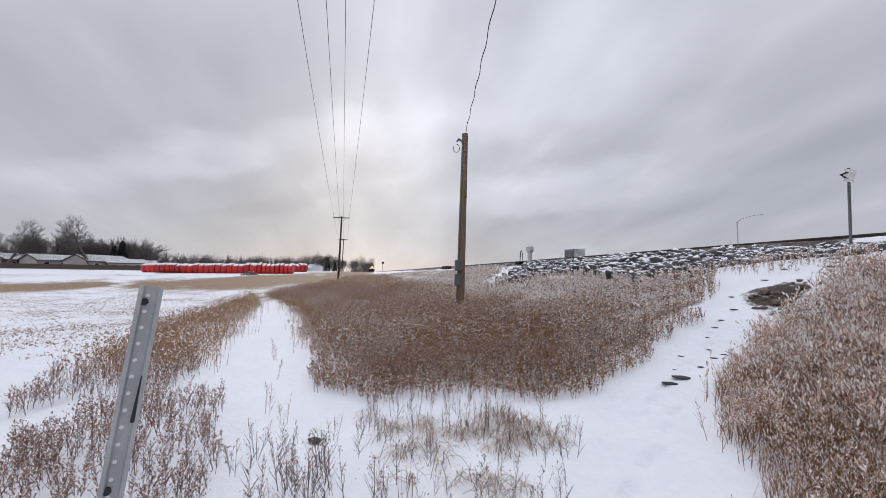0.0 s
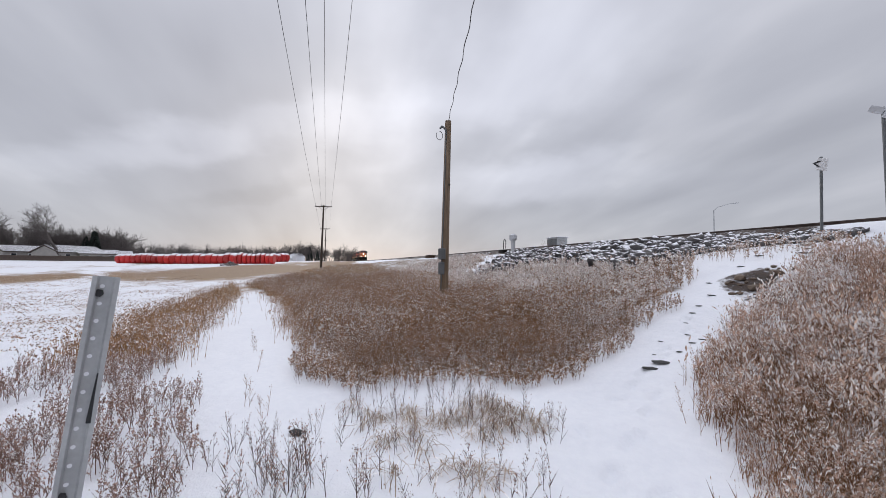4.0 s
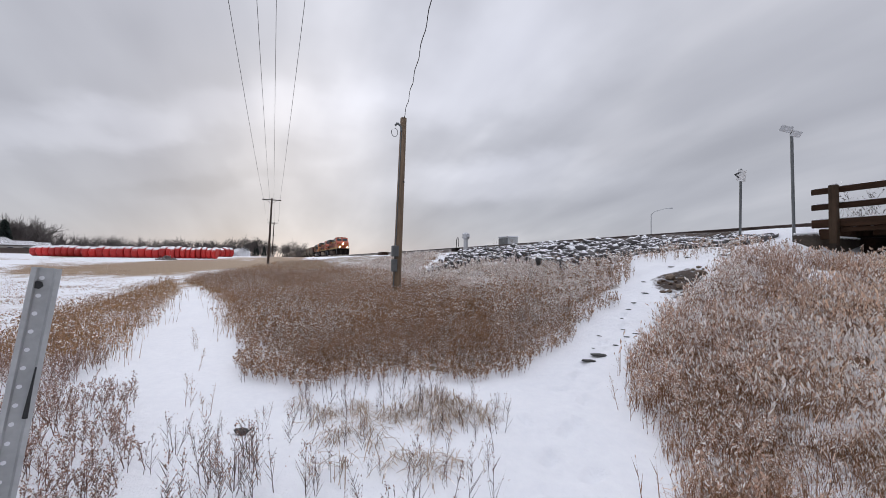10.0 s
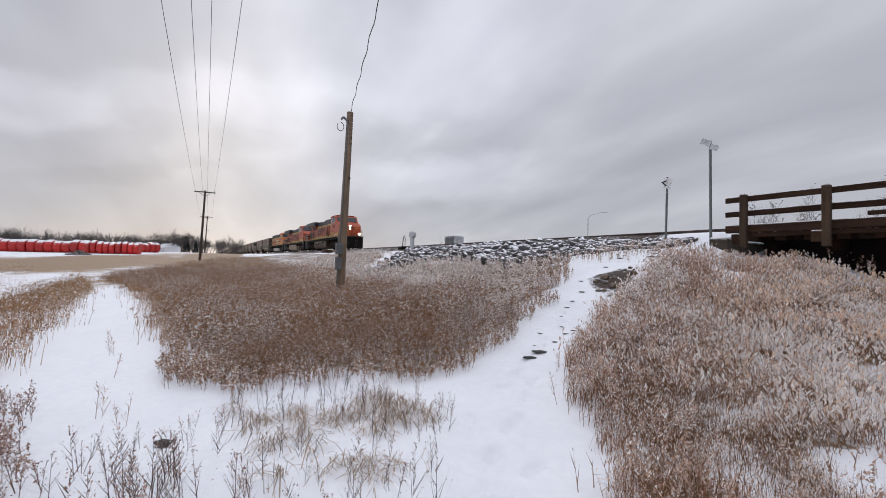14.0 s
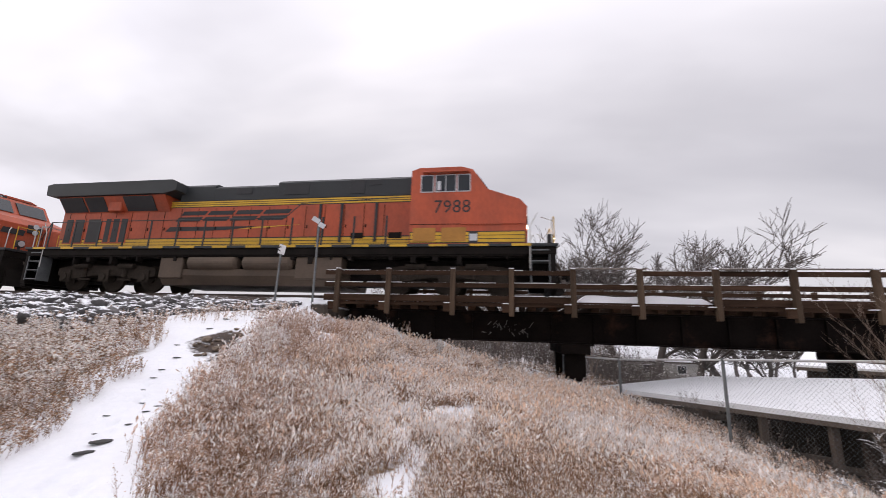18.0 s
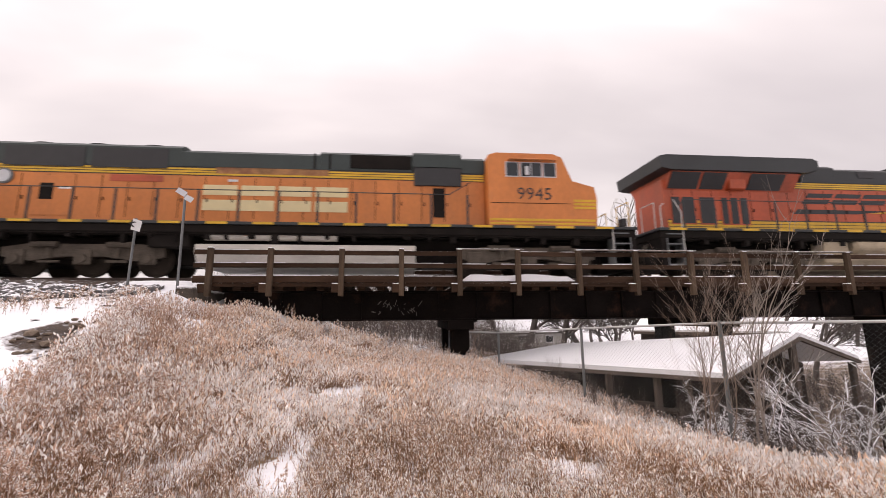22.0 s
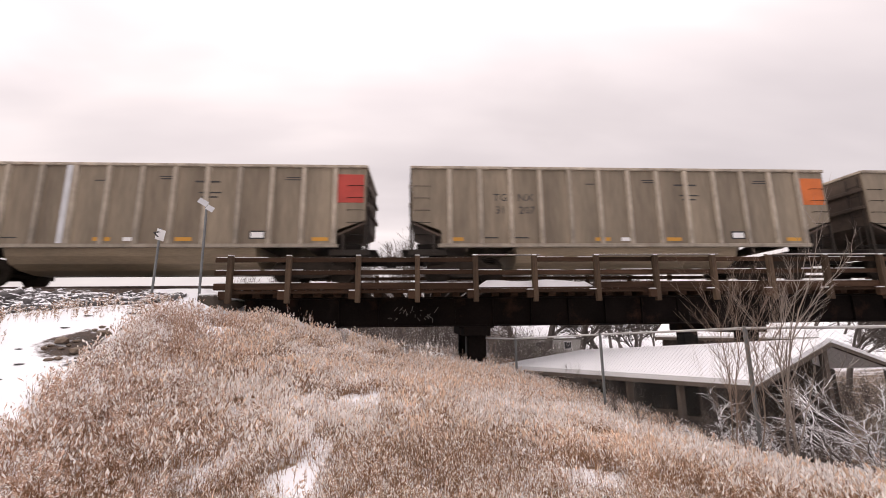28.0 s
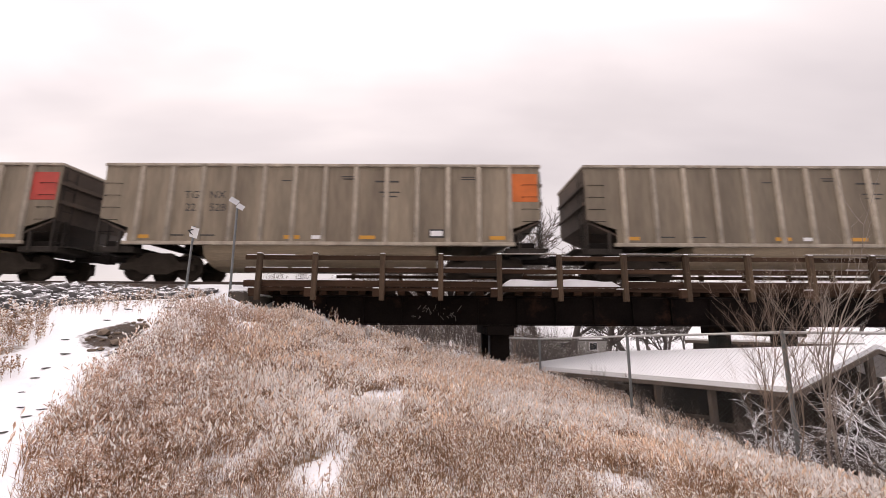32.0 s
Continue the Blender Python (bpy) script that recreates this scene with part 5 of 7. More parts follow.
# ---- bare trees ----
def tree_mesh(seed, h, spread=0.5, levels=5, trunk=0.035, sides=4, up=0.25, gap=0.28, droop=0.0):
    r = random.Random(seed)
    V, F = [], []

    def tube(p, q, r0, r1, n):
        d = (q - p)
        if d.length < 1e-5:
            return
        d.normalize()
        a = d.orthogonal().normalized(); b = d.cross(a)
        k0 = len(V)
        for c, rad in ((p, r0), (q, r1)):
            for k in range(n):
                t = 2 * math.pi * k / n
                V.append(c + a * (rad * math.cos(t)) + b * (rad * math.sin(t)))
        for k in range(n):
            F.append((k0 + k, k0 + (k + 1) % n, k0 + n + (k + 1) % n, k0 + n + k))

    def grow(p, d, L, rad, lev):
        n = 3 if lev >= 2 else sides + 2
        segs = 3 if lev < 3 else 2
        q = p
        for s in range(segs):
            d2 = (d + Vector((r.gauss(0, 0.16), r.gauss(0, 0.16), r.gauss(0.03 * up * 4, 0.1) - droop * lev * 0.05))).normalized()
            q2 = q + d2 * (L / segs)
            ra, rb = rad * (1 - 0.28 * s / segs), rad * (1 - 0.28 * (s + 1) / segs)
            tube(q, q2, ra, rb, n)
            if lev < levels and (s > 0 or lev > 0):
                for _ in range(1 + (r.random() < 0.2)):
                    ax = Vector((r.gauss(0, 1), r.gauss(0, 1), r.gauss(0, 0.5))).normalized()
                    nd = (d2 + ax * (0.55 + spread * r.random())).normalized()
                    nd.z = nd.z * 0.8 + up * 0.5
                    grow(q2, nd.normalized(), L * r.uniform(0.5, 0.78), max(rb * 0.44, 0.017 * h / 12), lev + 1)
            q, d = q2, d2
        if lev < levels:
            for _ in range(2):
                ax = Vector((r.gauss(0, 1), r.gauss(0, 1), r.gauss(0, 0.3))).normalized()
                grow(q, (d + ax * spread).normalized(), L * r.uniform(0.6, 0.85), max(rad * 0.5, 0.017 * h / 12), lev + 1)
    grow(Vector((0, 0, -0.1)), Vector((r.gauss(0, 0.05), r.gauss(0, 0.05), 1)).normalized(), h * gap, h * trunk, 0)
    V = np.array([v[:] for v in V])
    V[:, 2] *= h / V[:, 2].max()
    k = np.array(F)
    return V, k


def split_tree(name, label, V, F, x, y, mat, group="", z=None, cut=1.0, rot=0, scale=1.0):
    """Trunk and crown as two parts: faces that lie low near the axis are trunk."""
    t = thing(name, label, "tree" if "shrub" not in name else "shrub", Matrix.LocRotScale((x, y, gz(x, y) - 0.1 if z is None else z), Euler((0, 0, rot)), (scale,) * 3), group)
    part("trunk", bulk("trunk", V, F[:int(cut)], [mat]), None, t)
    part("crown", bulk("crown", V, F[int(cut):], [mat]), None, t)
    return t


KINDS = {}
for key, seed, h, spread, lv, tr in (("a", 1, 12, 0.55, 5, 0.02), ("b", 2, 12, 0.45, 5, 0.018), ("c", 3, 12, 0.6, 5, 0.024), ("d", 7, 12, 0.4, 5, 0.016)):
    V, F = tree_mesh(seed, h, spread, lv, tr)
    KINDS[key] = split_tree("tree", "tall bare deciduous tree with fine winter twigs", V, F, 0, 0, BARKFAR, "bare trees", cut=18)
    KINDS[key]["made"] = 0


def plant(key, az, d, h, rot=0, lab=""):
    x, y = polar(az, d)
    m = Matrix.LocRotScale((x, y, gz(x, y) - 0.1), Euler((0, 0, rot)), None)
    src = KINDS[key]
    if src["made"] == 0:
        ob = src
        src["made"] = 1
    else:
        ob = copy_thing(src, m)
    ob.matrix_basis = m @ Matrix.Diagonal((h / 12 * 1.05, h / 12 * 1.05, h / 12, 1))
    if lab:
        tagged(ob, lab)


# behind the bridge
for key, az, d, h, rot in (("d", 97, 58, 9.5, 0), ("b", 92.6, 50, 11.2, 1), ("a", 86.5, 52, 12.6, 2), ("c", 81.8, 46, 14.0, 3.4), ("a", 77, 50, 13.6, 4.4), ("c", 73.2, 48, 13.5, 5),
                           ("a", 69, 46, 13.8, 0.4), ("c", 65.5, 52, 12.6, 0.8), ("a", 62, 50, 11.8, 2.2), ("b", 57.5, 55, 12.5, 3.0), ("c", 53, 50, 11, 4.2), ("d", 48, 48, 11.5, 5.2), ("a", 43, 52, 11, 0.2),
                           ("d", 89.5, 64, 11.0, 3.3), ("c", 79.0, 62, 13.0, 1.2)):
    plant(key, az, d, h * (0.8 if az < 60 else 0.9 if az < 67 else 1.15 if az < 79 else 1.0) + 2.6, rot)
# far field edge
for key, az, d, h, rot in (("c", -144.7, 150, 13.2, 0), ("a", -147.2, 165, 11, 1), ("b", -148.6, 165, 10.5, 2.2), ("c", -150.9, 143, 15.2, 3), ("b", -146.0, 172, 10.5, 4), ("d", -149.8, 168, 10, 5), ("a", -154.6, 165, 10.5, 0.7),
                           ("b", -141.5, 160, 12, 2), ("c", -139, 160, 13, 3), ("d", -143, 168, 11, 4), ("a", -174.4, 150, 7.6, 1.6), ("b", -175.6, 152, 7.2, 2.6), ("c", -172.8, 165, 5.8, 2.6), ("d", -178.0, 165, 5.5, 2.6), ("a", -176.4, 158, 7.8, 4.6)):
    plant(key, az, d, h, rot)
for az, d, h in ((-153.45, 158, 9.0), (-152.7, 164, 7.5), (-176.0, 155, 5.5), (-177.0, 150, 3.6)):
    x, y = polar(az, d)
    p = thing("conifer", "dark evergreen conifer at the field's far edge", "tree", pose(x, y, gz(x, y)))
    part("trunk", Mesh().cyl((0, 0, -0.2), (0, 0, h * 0.5), 0.16, 0.08, n=6), BARKFAR, p)
    r = random.Random(int(d))
    cr = Mesh()
    for k in range(420):
        u = r.random() ** 0.8
        rad = (1 - u) * h * 0.2 * r.uniform(0.5, 1.1)
        a = r.uniform(0, 6.28)
        c = Vector((rad * math.cos(a), rad * math.sin(a), h * (0.06 + 0.94 * u)))
        s = h * 0.05
        cr.add([c + Vector((r.uniform(-s, s), r.uniform(-s, s), s * 0.5)), c + Vector((r.uniform(-s, s), r.uniform(-s, s), -s)), c + Vector((math.cos(a) * s * 1.6, math.sin(a) * s * 1.6, -s * 0.7))], [[0, 1, 2]])
    part("crown", cr, EVERGREEN, p)


def make_far_woods():
    """Low band of twiggy woods along the horizon."""
    r = np.random.RandomState(6)
    V, F, n = [], [], 0
    kinds = [tree_mesh(k, 7, 0.55, 3, 0.02, sides=3) for k in (21, 22, 23)]
    for k in range(640):
        west = k < 520
        az = (r.uniform(-156, -137) if k % 3 == 0 else r.uniform(-181.5, -150)) if west else r.uniform(36, 106)
        d = r.uniform(165, 225) if west else r.uniform(70, 125)
        x, y = polar(az, d)
        s = r.uniform(0.7, 1.15) * (1.45 if west and az > -156 else 0.95 if west else 1.5)
        bv, bf = kinds[k % 3]
        a = r.uniform(0, 6.28)
        c, q = math.cos(a), math.sin(a)
        v = bv * (s * 1.3, s * 1.3, s) @ np.array([[c, q, 0], [-q, c, 0], [0, 0, 1]]) + (x, y, gz(x, y) - 0.1)
        V.append(v); F.append(bf + n); n += len(bv)
    me = bulk("far_woods", np.concatenate(V), np.concatenate(F), [BARKFAR])
    tagged(new("far_woods", me), "band of grey leafless woods along the horizon", "woods", kind="stuff")


make_far_woods()


# ---- weeds, grass and shrubs ----
BRUSH = material("brush_twig", (0.11, 0.09, 0.08, 1), 0.95, dark=0.6, bump=0, island=0.45)

def weed(seed, h, branches, flecks, frost, spread=0.35, stems=1, size=0.0165, top=0.3):
    """One dry plant: thin stems, side twigs and small seed clusters, as triangles."""
    r = random.Random(seed)
    V, F, M = [], [], []

    def blade(p, q, w, mi):
        d = (q - p).normalized()
        s = d.cross(Vector((r.gauss(0, 1), r.gauss(0, 1), 0.2))).normalized() * w
        k = len(V)
        V.extend([p - s, p + s, q])
        F.append((k, k + 1, k + 2)); M.append(mi)

    def fleck(c, s, mi):
        a = Vector((r.gauss(0, 1), r.gauss(0, 1), r.gauss(0, 1))).normalized()
        b = a.orthogonal().normalized()
        k = len(V)
        V.extend([c + a * s, c - a * s * 0.6 + b * s * 0.8, c - a * s * 0.6 - b * s * 0.8])
        F.append((k, k + 1, k + 2)); M.append(mi)
    for st in range(stems):
        p0 = Vector((r.gauss(0, 0.03 * stems), r.gauss(0, 0.03 * stems), -0.04))
        lean = Vector((r.gauss(0, 0.14), r.gauss(0, 0.14), 1)).normalized()
        hh = h * r.uniform(0.8, 1.1)
        p1 = p0 + lean * hh
        blade(p0, p1, 0.004 + 0.003 * max(h - 0.6, 0), 0)
        for b in range(branches):
            t = top + (1 - top) * r.random()
            q0 = p0.lerp(p1, t * 0.92)
            a = r.uniform(0, 6.28)
            L = hh * spread * r.uniform(0.5, 1) * (1.25 - t)
            q1 = q0 + Vector((math.cos(a) * L * 0.6, math.sin(a) * L * 0.6, L))
            blade(q0, q1, 0.0025 + 0.0025 * max(h - 0.6, 0), 0)
            for f in range(max(1, flecks // max(branches, 1))):
                fleck(q0.lerp(q1, 0.25 + 0.75 * r.random()) + Vector((r.gauss(0, 0.008),) * 3), size * r.uniform(0.6, 1.5), 2 if r.random() < frost else 1)
        for f in range(flecks // 5):
            fleck(p0.lerp(p1, 0.6 + 0.42 * r.random()), size * r.uniform(0.6, 1.4), 2 if r.random() < frost else 1)
    return np.array([v[:] for v in V], np.float32), np.array(F, np.int32), np.array(M, np.int32)


def scatter(name, label, plants, x, y, pick, rs, mats, lo=0.75, hi=1.2, category="weeds"):
    VV, FF, MM, n = [], [], [], 0
    z = ground_z(x, y)
    for k, (v, f, m) in enumerate(plants):
        sel = np.nonzero(pick == k)[0]
        if not len(sel):
            continue
        a = rs.uniform(-np.pi, np.pi, len(sel)); s = rs.uniform(lo, hi, len(sel))
        c, q = np.cos(a), np.sin(a)
        P = np.empty((len(sel), len(v), 3), np.float32)
        P[:, :, 0] = (v[None, :, 0] * c[:, None] - v[None, :, 1] * q[:, None]) * s[:, None] + x[sel, None]
        P[:, :, 1] = (v[None, :, 0] * q[:, None] + v[None, :, 1] * c[:, None]) * s[:, None] + y[sel, None]
        P[:, :, 2] = v[None, :, 2] * s[:, None] + z[sel, None]
        idx = f[None] + (np.arange(len(sel)) * len(v))[:, None, None] + n
        VV.append(P.reshape(-1, 3)); FF.append(idx.reshape(-1, 3)); MM.append(np.tile(m, len(sel)))
        n += len(sel) * len(v)
    me = bulk(name, np.concatenate(VV), np.concatenate(FF), mats, np.concatenate(MM))
    return tagged(new(name, me), label, category, kind="stuff")


def fill(poly, count, rs, falloff=9.0, xlim=None):
    """Random spots in a polygon, thicker near the camera's spot."""
    P = np.array(poly)
    lo, hi = P.min(0), P.max(0)
    if xlim:
        lo[0], hi[0] = max(lo[0], xlim[0]), min(hi[0], xlim[1])
    X, Y, got = [], [], 0
    while got < count:
        x, y = rs.uniform(lo[0], hi[0], 60000), rs.uniform(lo[1], hi[1], 60000)
        d = np.hypot(x, y)
        wob = 0.45 * (lumps(x, y, 0.6, 31) - 0.5)
        ok = inside(poly, x + wob, y + wob) & (rs.rand(60000) < np.clip((falloff / d) ** 1.6, 0.03, 1))
        X.append(x[ok]); Y.append(y[ok]); got += ok.sum()
    return np.concatenate(X)[:count], np.concatenate(Y)[:count]


def foxtail(seed, h, stems, frost, spread=0.09, wind=0.3, size=1.0):
    """A tuft of thin stems, each tipped with a pale drooping plume."""
    r = random.Random(seed)
    V, F, M = [], [], []

    def tri(a, b, c, mi):
        k = len(V)
        V.extend([a, b, c]); F.append((k, k + 1, k + 2)); M.append(mi)
    for s in range(stems):
        p = Vector((r.gauss(0, spread), r.gauss(0, spread), -0.04))
        hh = h * r.uniform(0.55, 1.12)
        lean = Vector((r.gauss(0, 0.2), r.gauss(0, 0.2), 1)).normalized()
        q = p + lean * hh
        w = Vector((-lean.y, lean.x, 0))
        w = (w + Vector((r.gauss(0, 1), r.gauss(0, 1), 0))).normalized() * 0.0035
        tri(p - w, p + w, q, 0)
        for _ in range(2):
            t = r.uniform(0.25, 0.8)
            b = p.lerp(q, t)
            e = b + Vector((r.gauss(0, 0.06), r.gauss(0, 0.06), r.uniform(0.0, 0.1)))
            tri(b - w, b + w, e, 0 if r.random() < 0.6 else 1)
        L = r.uniform(0.03, 0.062) * size
        d = (lean + Vector((wind + r.gauss(0, 0.4), r.gauss(0, 0.4), 0))).normalized()
        mi = 2 if r.random() < frost else 1
        for a in (0.4, 2.0):
            side = Vector((math.cos(a), math.sin(a), 0)) * L * (0.2 if size > 1 else 0.13)
            m = q + d * L * 0.5
            tri(q - d * L * 0.15, m + side, q + d * L, mi)
            tri(q - d * L * 0.15, m - side, q + d * L, mi if r.random() < 0.75 else 3 - mi)
        if mi == 2 and r.random() < 0.6:
            c = q + d * L * 0.4 + Vector((0, 0, L * 0.14))
            side = d.cross(Vector((0, 0, 1))).normalized() * L * 0.2
            tri(c - side - d * L * 0.2, c + side - d * L * 0.1, c + d * L * 0.5, 2)
    return np.array([v[:] for v in V], np.float32), np.array(F, np.int32), np.array(M, np.int32)


def bent_straw(seed, n=16, L=0.3):
    """A clump of pale stalks that rise a little and then lie over on the snow."""
    r = random.Random(seed)
    V, F, M = [], [], []
    for k in range(n):
        a = r.uniform(0, 6.28)
        out = Vector((math.cos(a), math.sin(a), 0))
        w = Vector((-out.y, out.x, 0)) * 0.0035
        ln, up = L * r.uniform(0.5, 1.2), r.uniform(0.02, 0.14)
        pts = [Vector((r.gauss(0, 0.04), r.gauss(0, 0.04), -0.02))]
        for f, z in ((0.35, up), (0.75, up * 0.7), (1.0, up * 0.15)):
            pts.append(out * ln * f + Vector((0, 0, z)))
        for p, q in zip(pts, pts[1:]):
            i = len(V)
            V.extend([p - w, p + w, q + w, q - w])
            F.extend([(i, i + 1, i + 2), (i, i + 2, i + 3)]); mi = 0 if r.random() < 0.75 else 2
            M.extend([mi, mi])
    return np.array([v[:] for v in V], np.float32), np.array(F, np.int32), np.array(M, np.int32)


def make_weeds():
    rs = np.random.RandomState(17)
    brown = [weed(100 + k, 0.48, 9, 36, 0.18, size=0.018) for k in range(5)]
    mixed = [weed(200 + k, 0.45, 9, 38, 0.45, size=0.018) for k in range(5)]
    white = [weed(300 + k, 0.40, 9, 40, 0.66, size=0.018) for k in range(5)]
    fine = [weed(130 + k, 0.48, 14, 112, 0.18, size=0.0085) for k in range(5)] + [weed(230 + k, 0.46, 14, 112, 0.40, size=0.0085) for k in range(5)] + [weed(330 + k, 0.42, 14, 112, 0.6, size=0.0085) for k in range(5)]
    bushy = brown + mixed + white + fine
    x, y = fill(MIDDLE, 10500, rs, 11, (-40, 0))
    f = 0.75 * sstep(2.2, 7.5, y) + 0.3 * sstep(-8, -4.8, x) * sstep(1.5, 4, y) + 0.7 * (lumps(x, y, 1.6, 41) - 0.46)
    pick = np.where(f < 0.12, 0, np.where(f < 0.45, 5, 10)) + rs.randint(0, 5, len(x)) + 15 * (np.hypot(x, y) < 8.2)
    tall = core(MIDDLE, x, y, 0.55) > rs.uniform(0.05, 0.9, len(x))
    scatter("weeds_on_bank", "dense dry brown weeds tipped with frost on the bank", bushy, x[tall], y[tall], pick[tall], rs, [STEM, SEED, FROST], 0.6, 1.2)
    x2, y2 = fill(MIDDLE, 4200, rs, 7, (-9.5, 0))
    x2, y2 = np.concatenate([x[~tall], x2]), np.concatenate([y[~tall], y2])
    scatter("low_weeds_on_bank", "short dense dry weeds at the foot of the bank", brown + mixed, x2, y2, np.where(rs.rand(len(x2)) < 0.65, 0, 5) + rs.randint(0, 5, len(x2)), rs, [STEM, SEED, FROST], 0.3, 0.72)
    plume = [foxtail(900 + k, 0.30, 11, 0.75, size=1.3) for k in range(4)] + [foxtail(910 + k, 0.27, 11, 0.96, size=1.3) for k in range(4)] + [foxtail(920 + k, 0.35, 11, 0.45, size=1.3) for k in range(4)]
    dull = [foxtail(930 + k, 0.33, 12, 0.42, size=1.2) for k in range(4)] + [foxtail(940 + k, 0.30, 12, 0.72, size=1.2) for k in range(4)] + [foxtail(950 + k, 0.38, 12, 0.22, size=1.2) for k in range(4)]
    plume += [foxtail(1200 + k, 0.30, 16, 0.72, size=0.62) for k in range(4)] + [foxtail(1210 + k, 0.27, 16, 0.95, size=0.62) for k in range(4)] + [foxtail(1220 + k, 0.35, 16, 0.45, size=0.62) for k in range(4)]
    dull += [foxtail(1230 + k, 0.33, 16, 0.40, size=0.62) for k in range(4)] + [foxtail(1240 + k, 0.30, 16, 0.68, size=0.62) for k in range(4)] + [foxtail(1250 + k, 0.38, 16, 0.2, size=0.62) for k in range(4)]
    x, y = fill(MOUND, 16000, rs, 8.5, (-7, 16))
    ok = mound_gap(x, y) < 0.9
    x, y = x[ok], y[ok]
    f = 0.42 + 1.1 * (lumps(x, y, 1.3, 42) - 0.5) - 0.45 * sstep(6.5, 9.5, y) + 0.10 * sstep(-1, 3, x) * sstep(7, 5, y)
    pick = np.where(f < 0.22, 8, np.where(f < 0.50, 0, 4)) + rs.randint(0, 4, len(x)) + 12 * (np.hypot(x, y) + rs.uniform(-1, 1, len(x)) < 5.6)
    edge = x + 0.25 * y + 1.2 * (lumps(x, y, 1.1, 45) - 0.5) + rs.uniform(-0.9, 0.9, len(x))
    west = edge < -1.9 + 1.1 * sstep(5.0, 3.2, y)
    wp = np.where(rs.rand(len(x)) < 0.72, pick, 24 + np.where(f < 0.36, 0, 5) + rs.randint(0, 5, len(x)))
    scatter("weeds_on_mound", "dense dry brown weeds with frosted seed plumes beside the path", dull + fine[:10], x[west], y[west], wp[west], rs, [STEM, PLUME, FROST], 0.6, 1.15)
    scatter("pale_weeds_on_mound", "dense pale dry weeds with frosted seed plumes on the mound", plume, x[~west], y[~west], pick[~west], rs, [MOUNDSTEM, MOUNDPLUME, FROST], 0.6, 1.2)
    tall = [weed(960 + k, 0.55, 10, 60, 0.35, size=0.012, spread=0.4) for k in range(6)]
    x, y = fill(MOUND, 420, rs, 7, (-7, 8))
    ok = mound_gap(x, y) < 1.0
    x, y = x[ok], y[ok]
    scatter("tall_weeds_on_mound", "taller branching dry weeds standing above the mound's grass", tall, x, y, rs.randint(0, 6, len(x)), rs, [STEM, PLUME, FROST], 0.6, 1.1)
    matted = [bent_straw(1100 + k, 26, 0.32) for k in range(5)]
    clump = [(1.6, 5.3), (2.1, 6.4), (3.2, 6.5), (3.9, 6.0), (3.4, 5.3), (2.3, 5.1)]
    x, y = fill(clump, 130, rs, 9)
    keep = lumps(x, y, 0.3, 49) > 0.35
    x, y = x[keep], y[keep]
    scatter("matted_grass", "matted grass bent down under snow", matted, x, y, rs.randint(0, 5, len(x)), rs, [MOUNDPLUME, FROST, FROST], 0.8, 1.5, "grass")
    # tawny grass further along the bank and beside the field
    tuft = [weed(400 + k, 0.42, 1, 3, 0.15, stems=9, top=0.6) for k in range(5)]
    x, y = fill(MIDDLE, 5200, rs, 16, (-75, -9))
    keep = y < 5.0 + 2 * (lumps(x, y, 4, 51) - 0.5)
    x, y = x[keep], y[keep]
    scatter("tawny_grass", "tawny dry grass along the foot of the embankment", tuft, x, y, rs.randint(0, 5, len(x)), rs, [TAN, SEED, FROST], 0.7, 1.2, "grass")
    x, y = fill(STRIP, 900, rs, 9)
    thin = [weed(500 + k, 0.40, 12, 60, 0.22, stems=2, size=0.008, spread=0.45, top=0.2) for k in range(5)] + tuft
    keep = (lumps(x, y, 0.8, 61) > 0.5) | (x < -6.5)
    x, y = x[keep], y[keep]
    away = x + 1.5 * (lumps(x, y, 1.5, 62) - 0.5) < -6.8
    scatter("tawny_tufts", "tall tawny grass tufts beside the snowy field", tuft, x[away], y[away], rs.randint(0, 5, away.sum()), rs, [TAN, SEED, FROST], 0.7, 1.15, "grass")
    x, y = x[~away], y[~away]
    scatter("weeds_by_field", "thin dry weeds and grass beside the snowy field", thin, x, y, rs.randint(0, 5, len(x)), rs, [REDSTEM, REDSEED, FROST], 0.55, 1.1)
    # scattered dark stalks in the near snow
    stalk = [weed(600 + k, 0.5, 13, 34, 0.12, spread=0.42, stems=1 + k % 2, size=0.0075, top=0.15) for k in range(8)]
    near = [(-2.1, -1.4), (-3.0, -1.3), (-5.0, -0.9), (-6.5, -0.9), (-5.3, 0.1), (-5.5, 1.3), (-5.0, 1.8), (-4.4, 2.3), (-3.6, 2.0), (-2.9, 1.55), (-2.0, 1.1), (-1.8, 0)]
    x, y = fill(near, 150, rs, 6)
    gap = (np.hypot(x + 4.9, y + 0.75) > 0.85)
    x, y = x[gap], y[gap]
    scatter("scattered_stalks", "scattered dark dry weed stalks standing in the snow", stalk, x, y, rs.randint(0, 8, len(x)), rs, [DARKSTEM, REDSEED, FROST], 0.35, 0.95)
    nook = [(-2.7, -0.75), (-3.6, -0.75), (-3.7, -0.2), (-2.8, -0.15)]
    x, y = fill(nook, 26, rs, 6)
    scatter("dark_bush", "dark branching dry weeds with seed heads in the snow", stalk, x, y, rs.randint(0, 8, len(x)), rs, [DARKSTEM, REDSEED, FROST], 0.6, 1.05)
    bank = [(-2.6, -1.15), (-3.4, -1.05), (-4.6, -1.3), (-5.6, -1.75), (-5.4, -2.3), (-3.8, -1.8), (-2.7, -1.6)]
    x, y = fill(bank, 75, rs, 6)
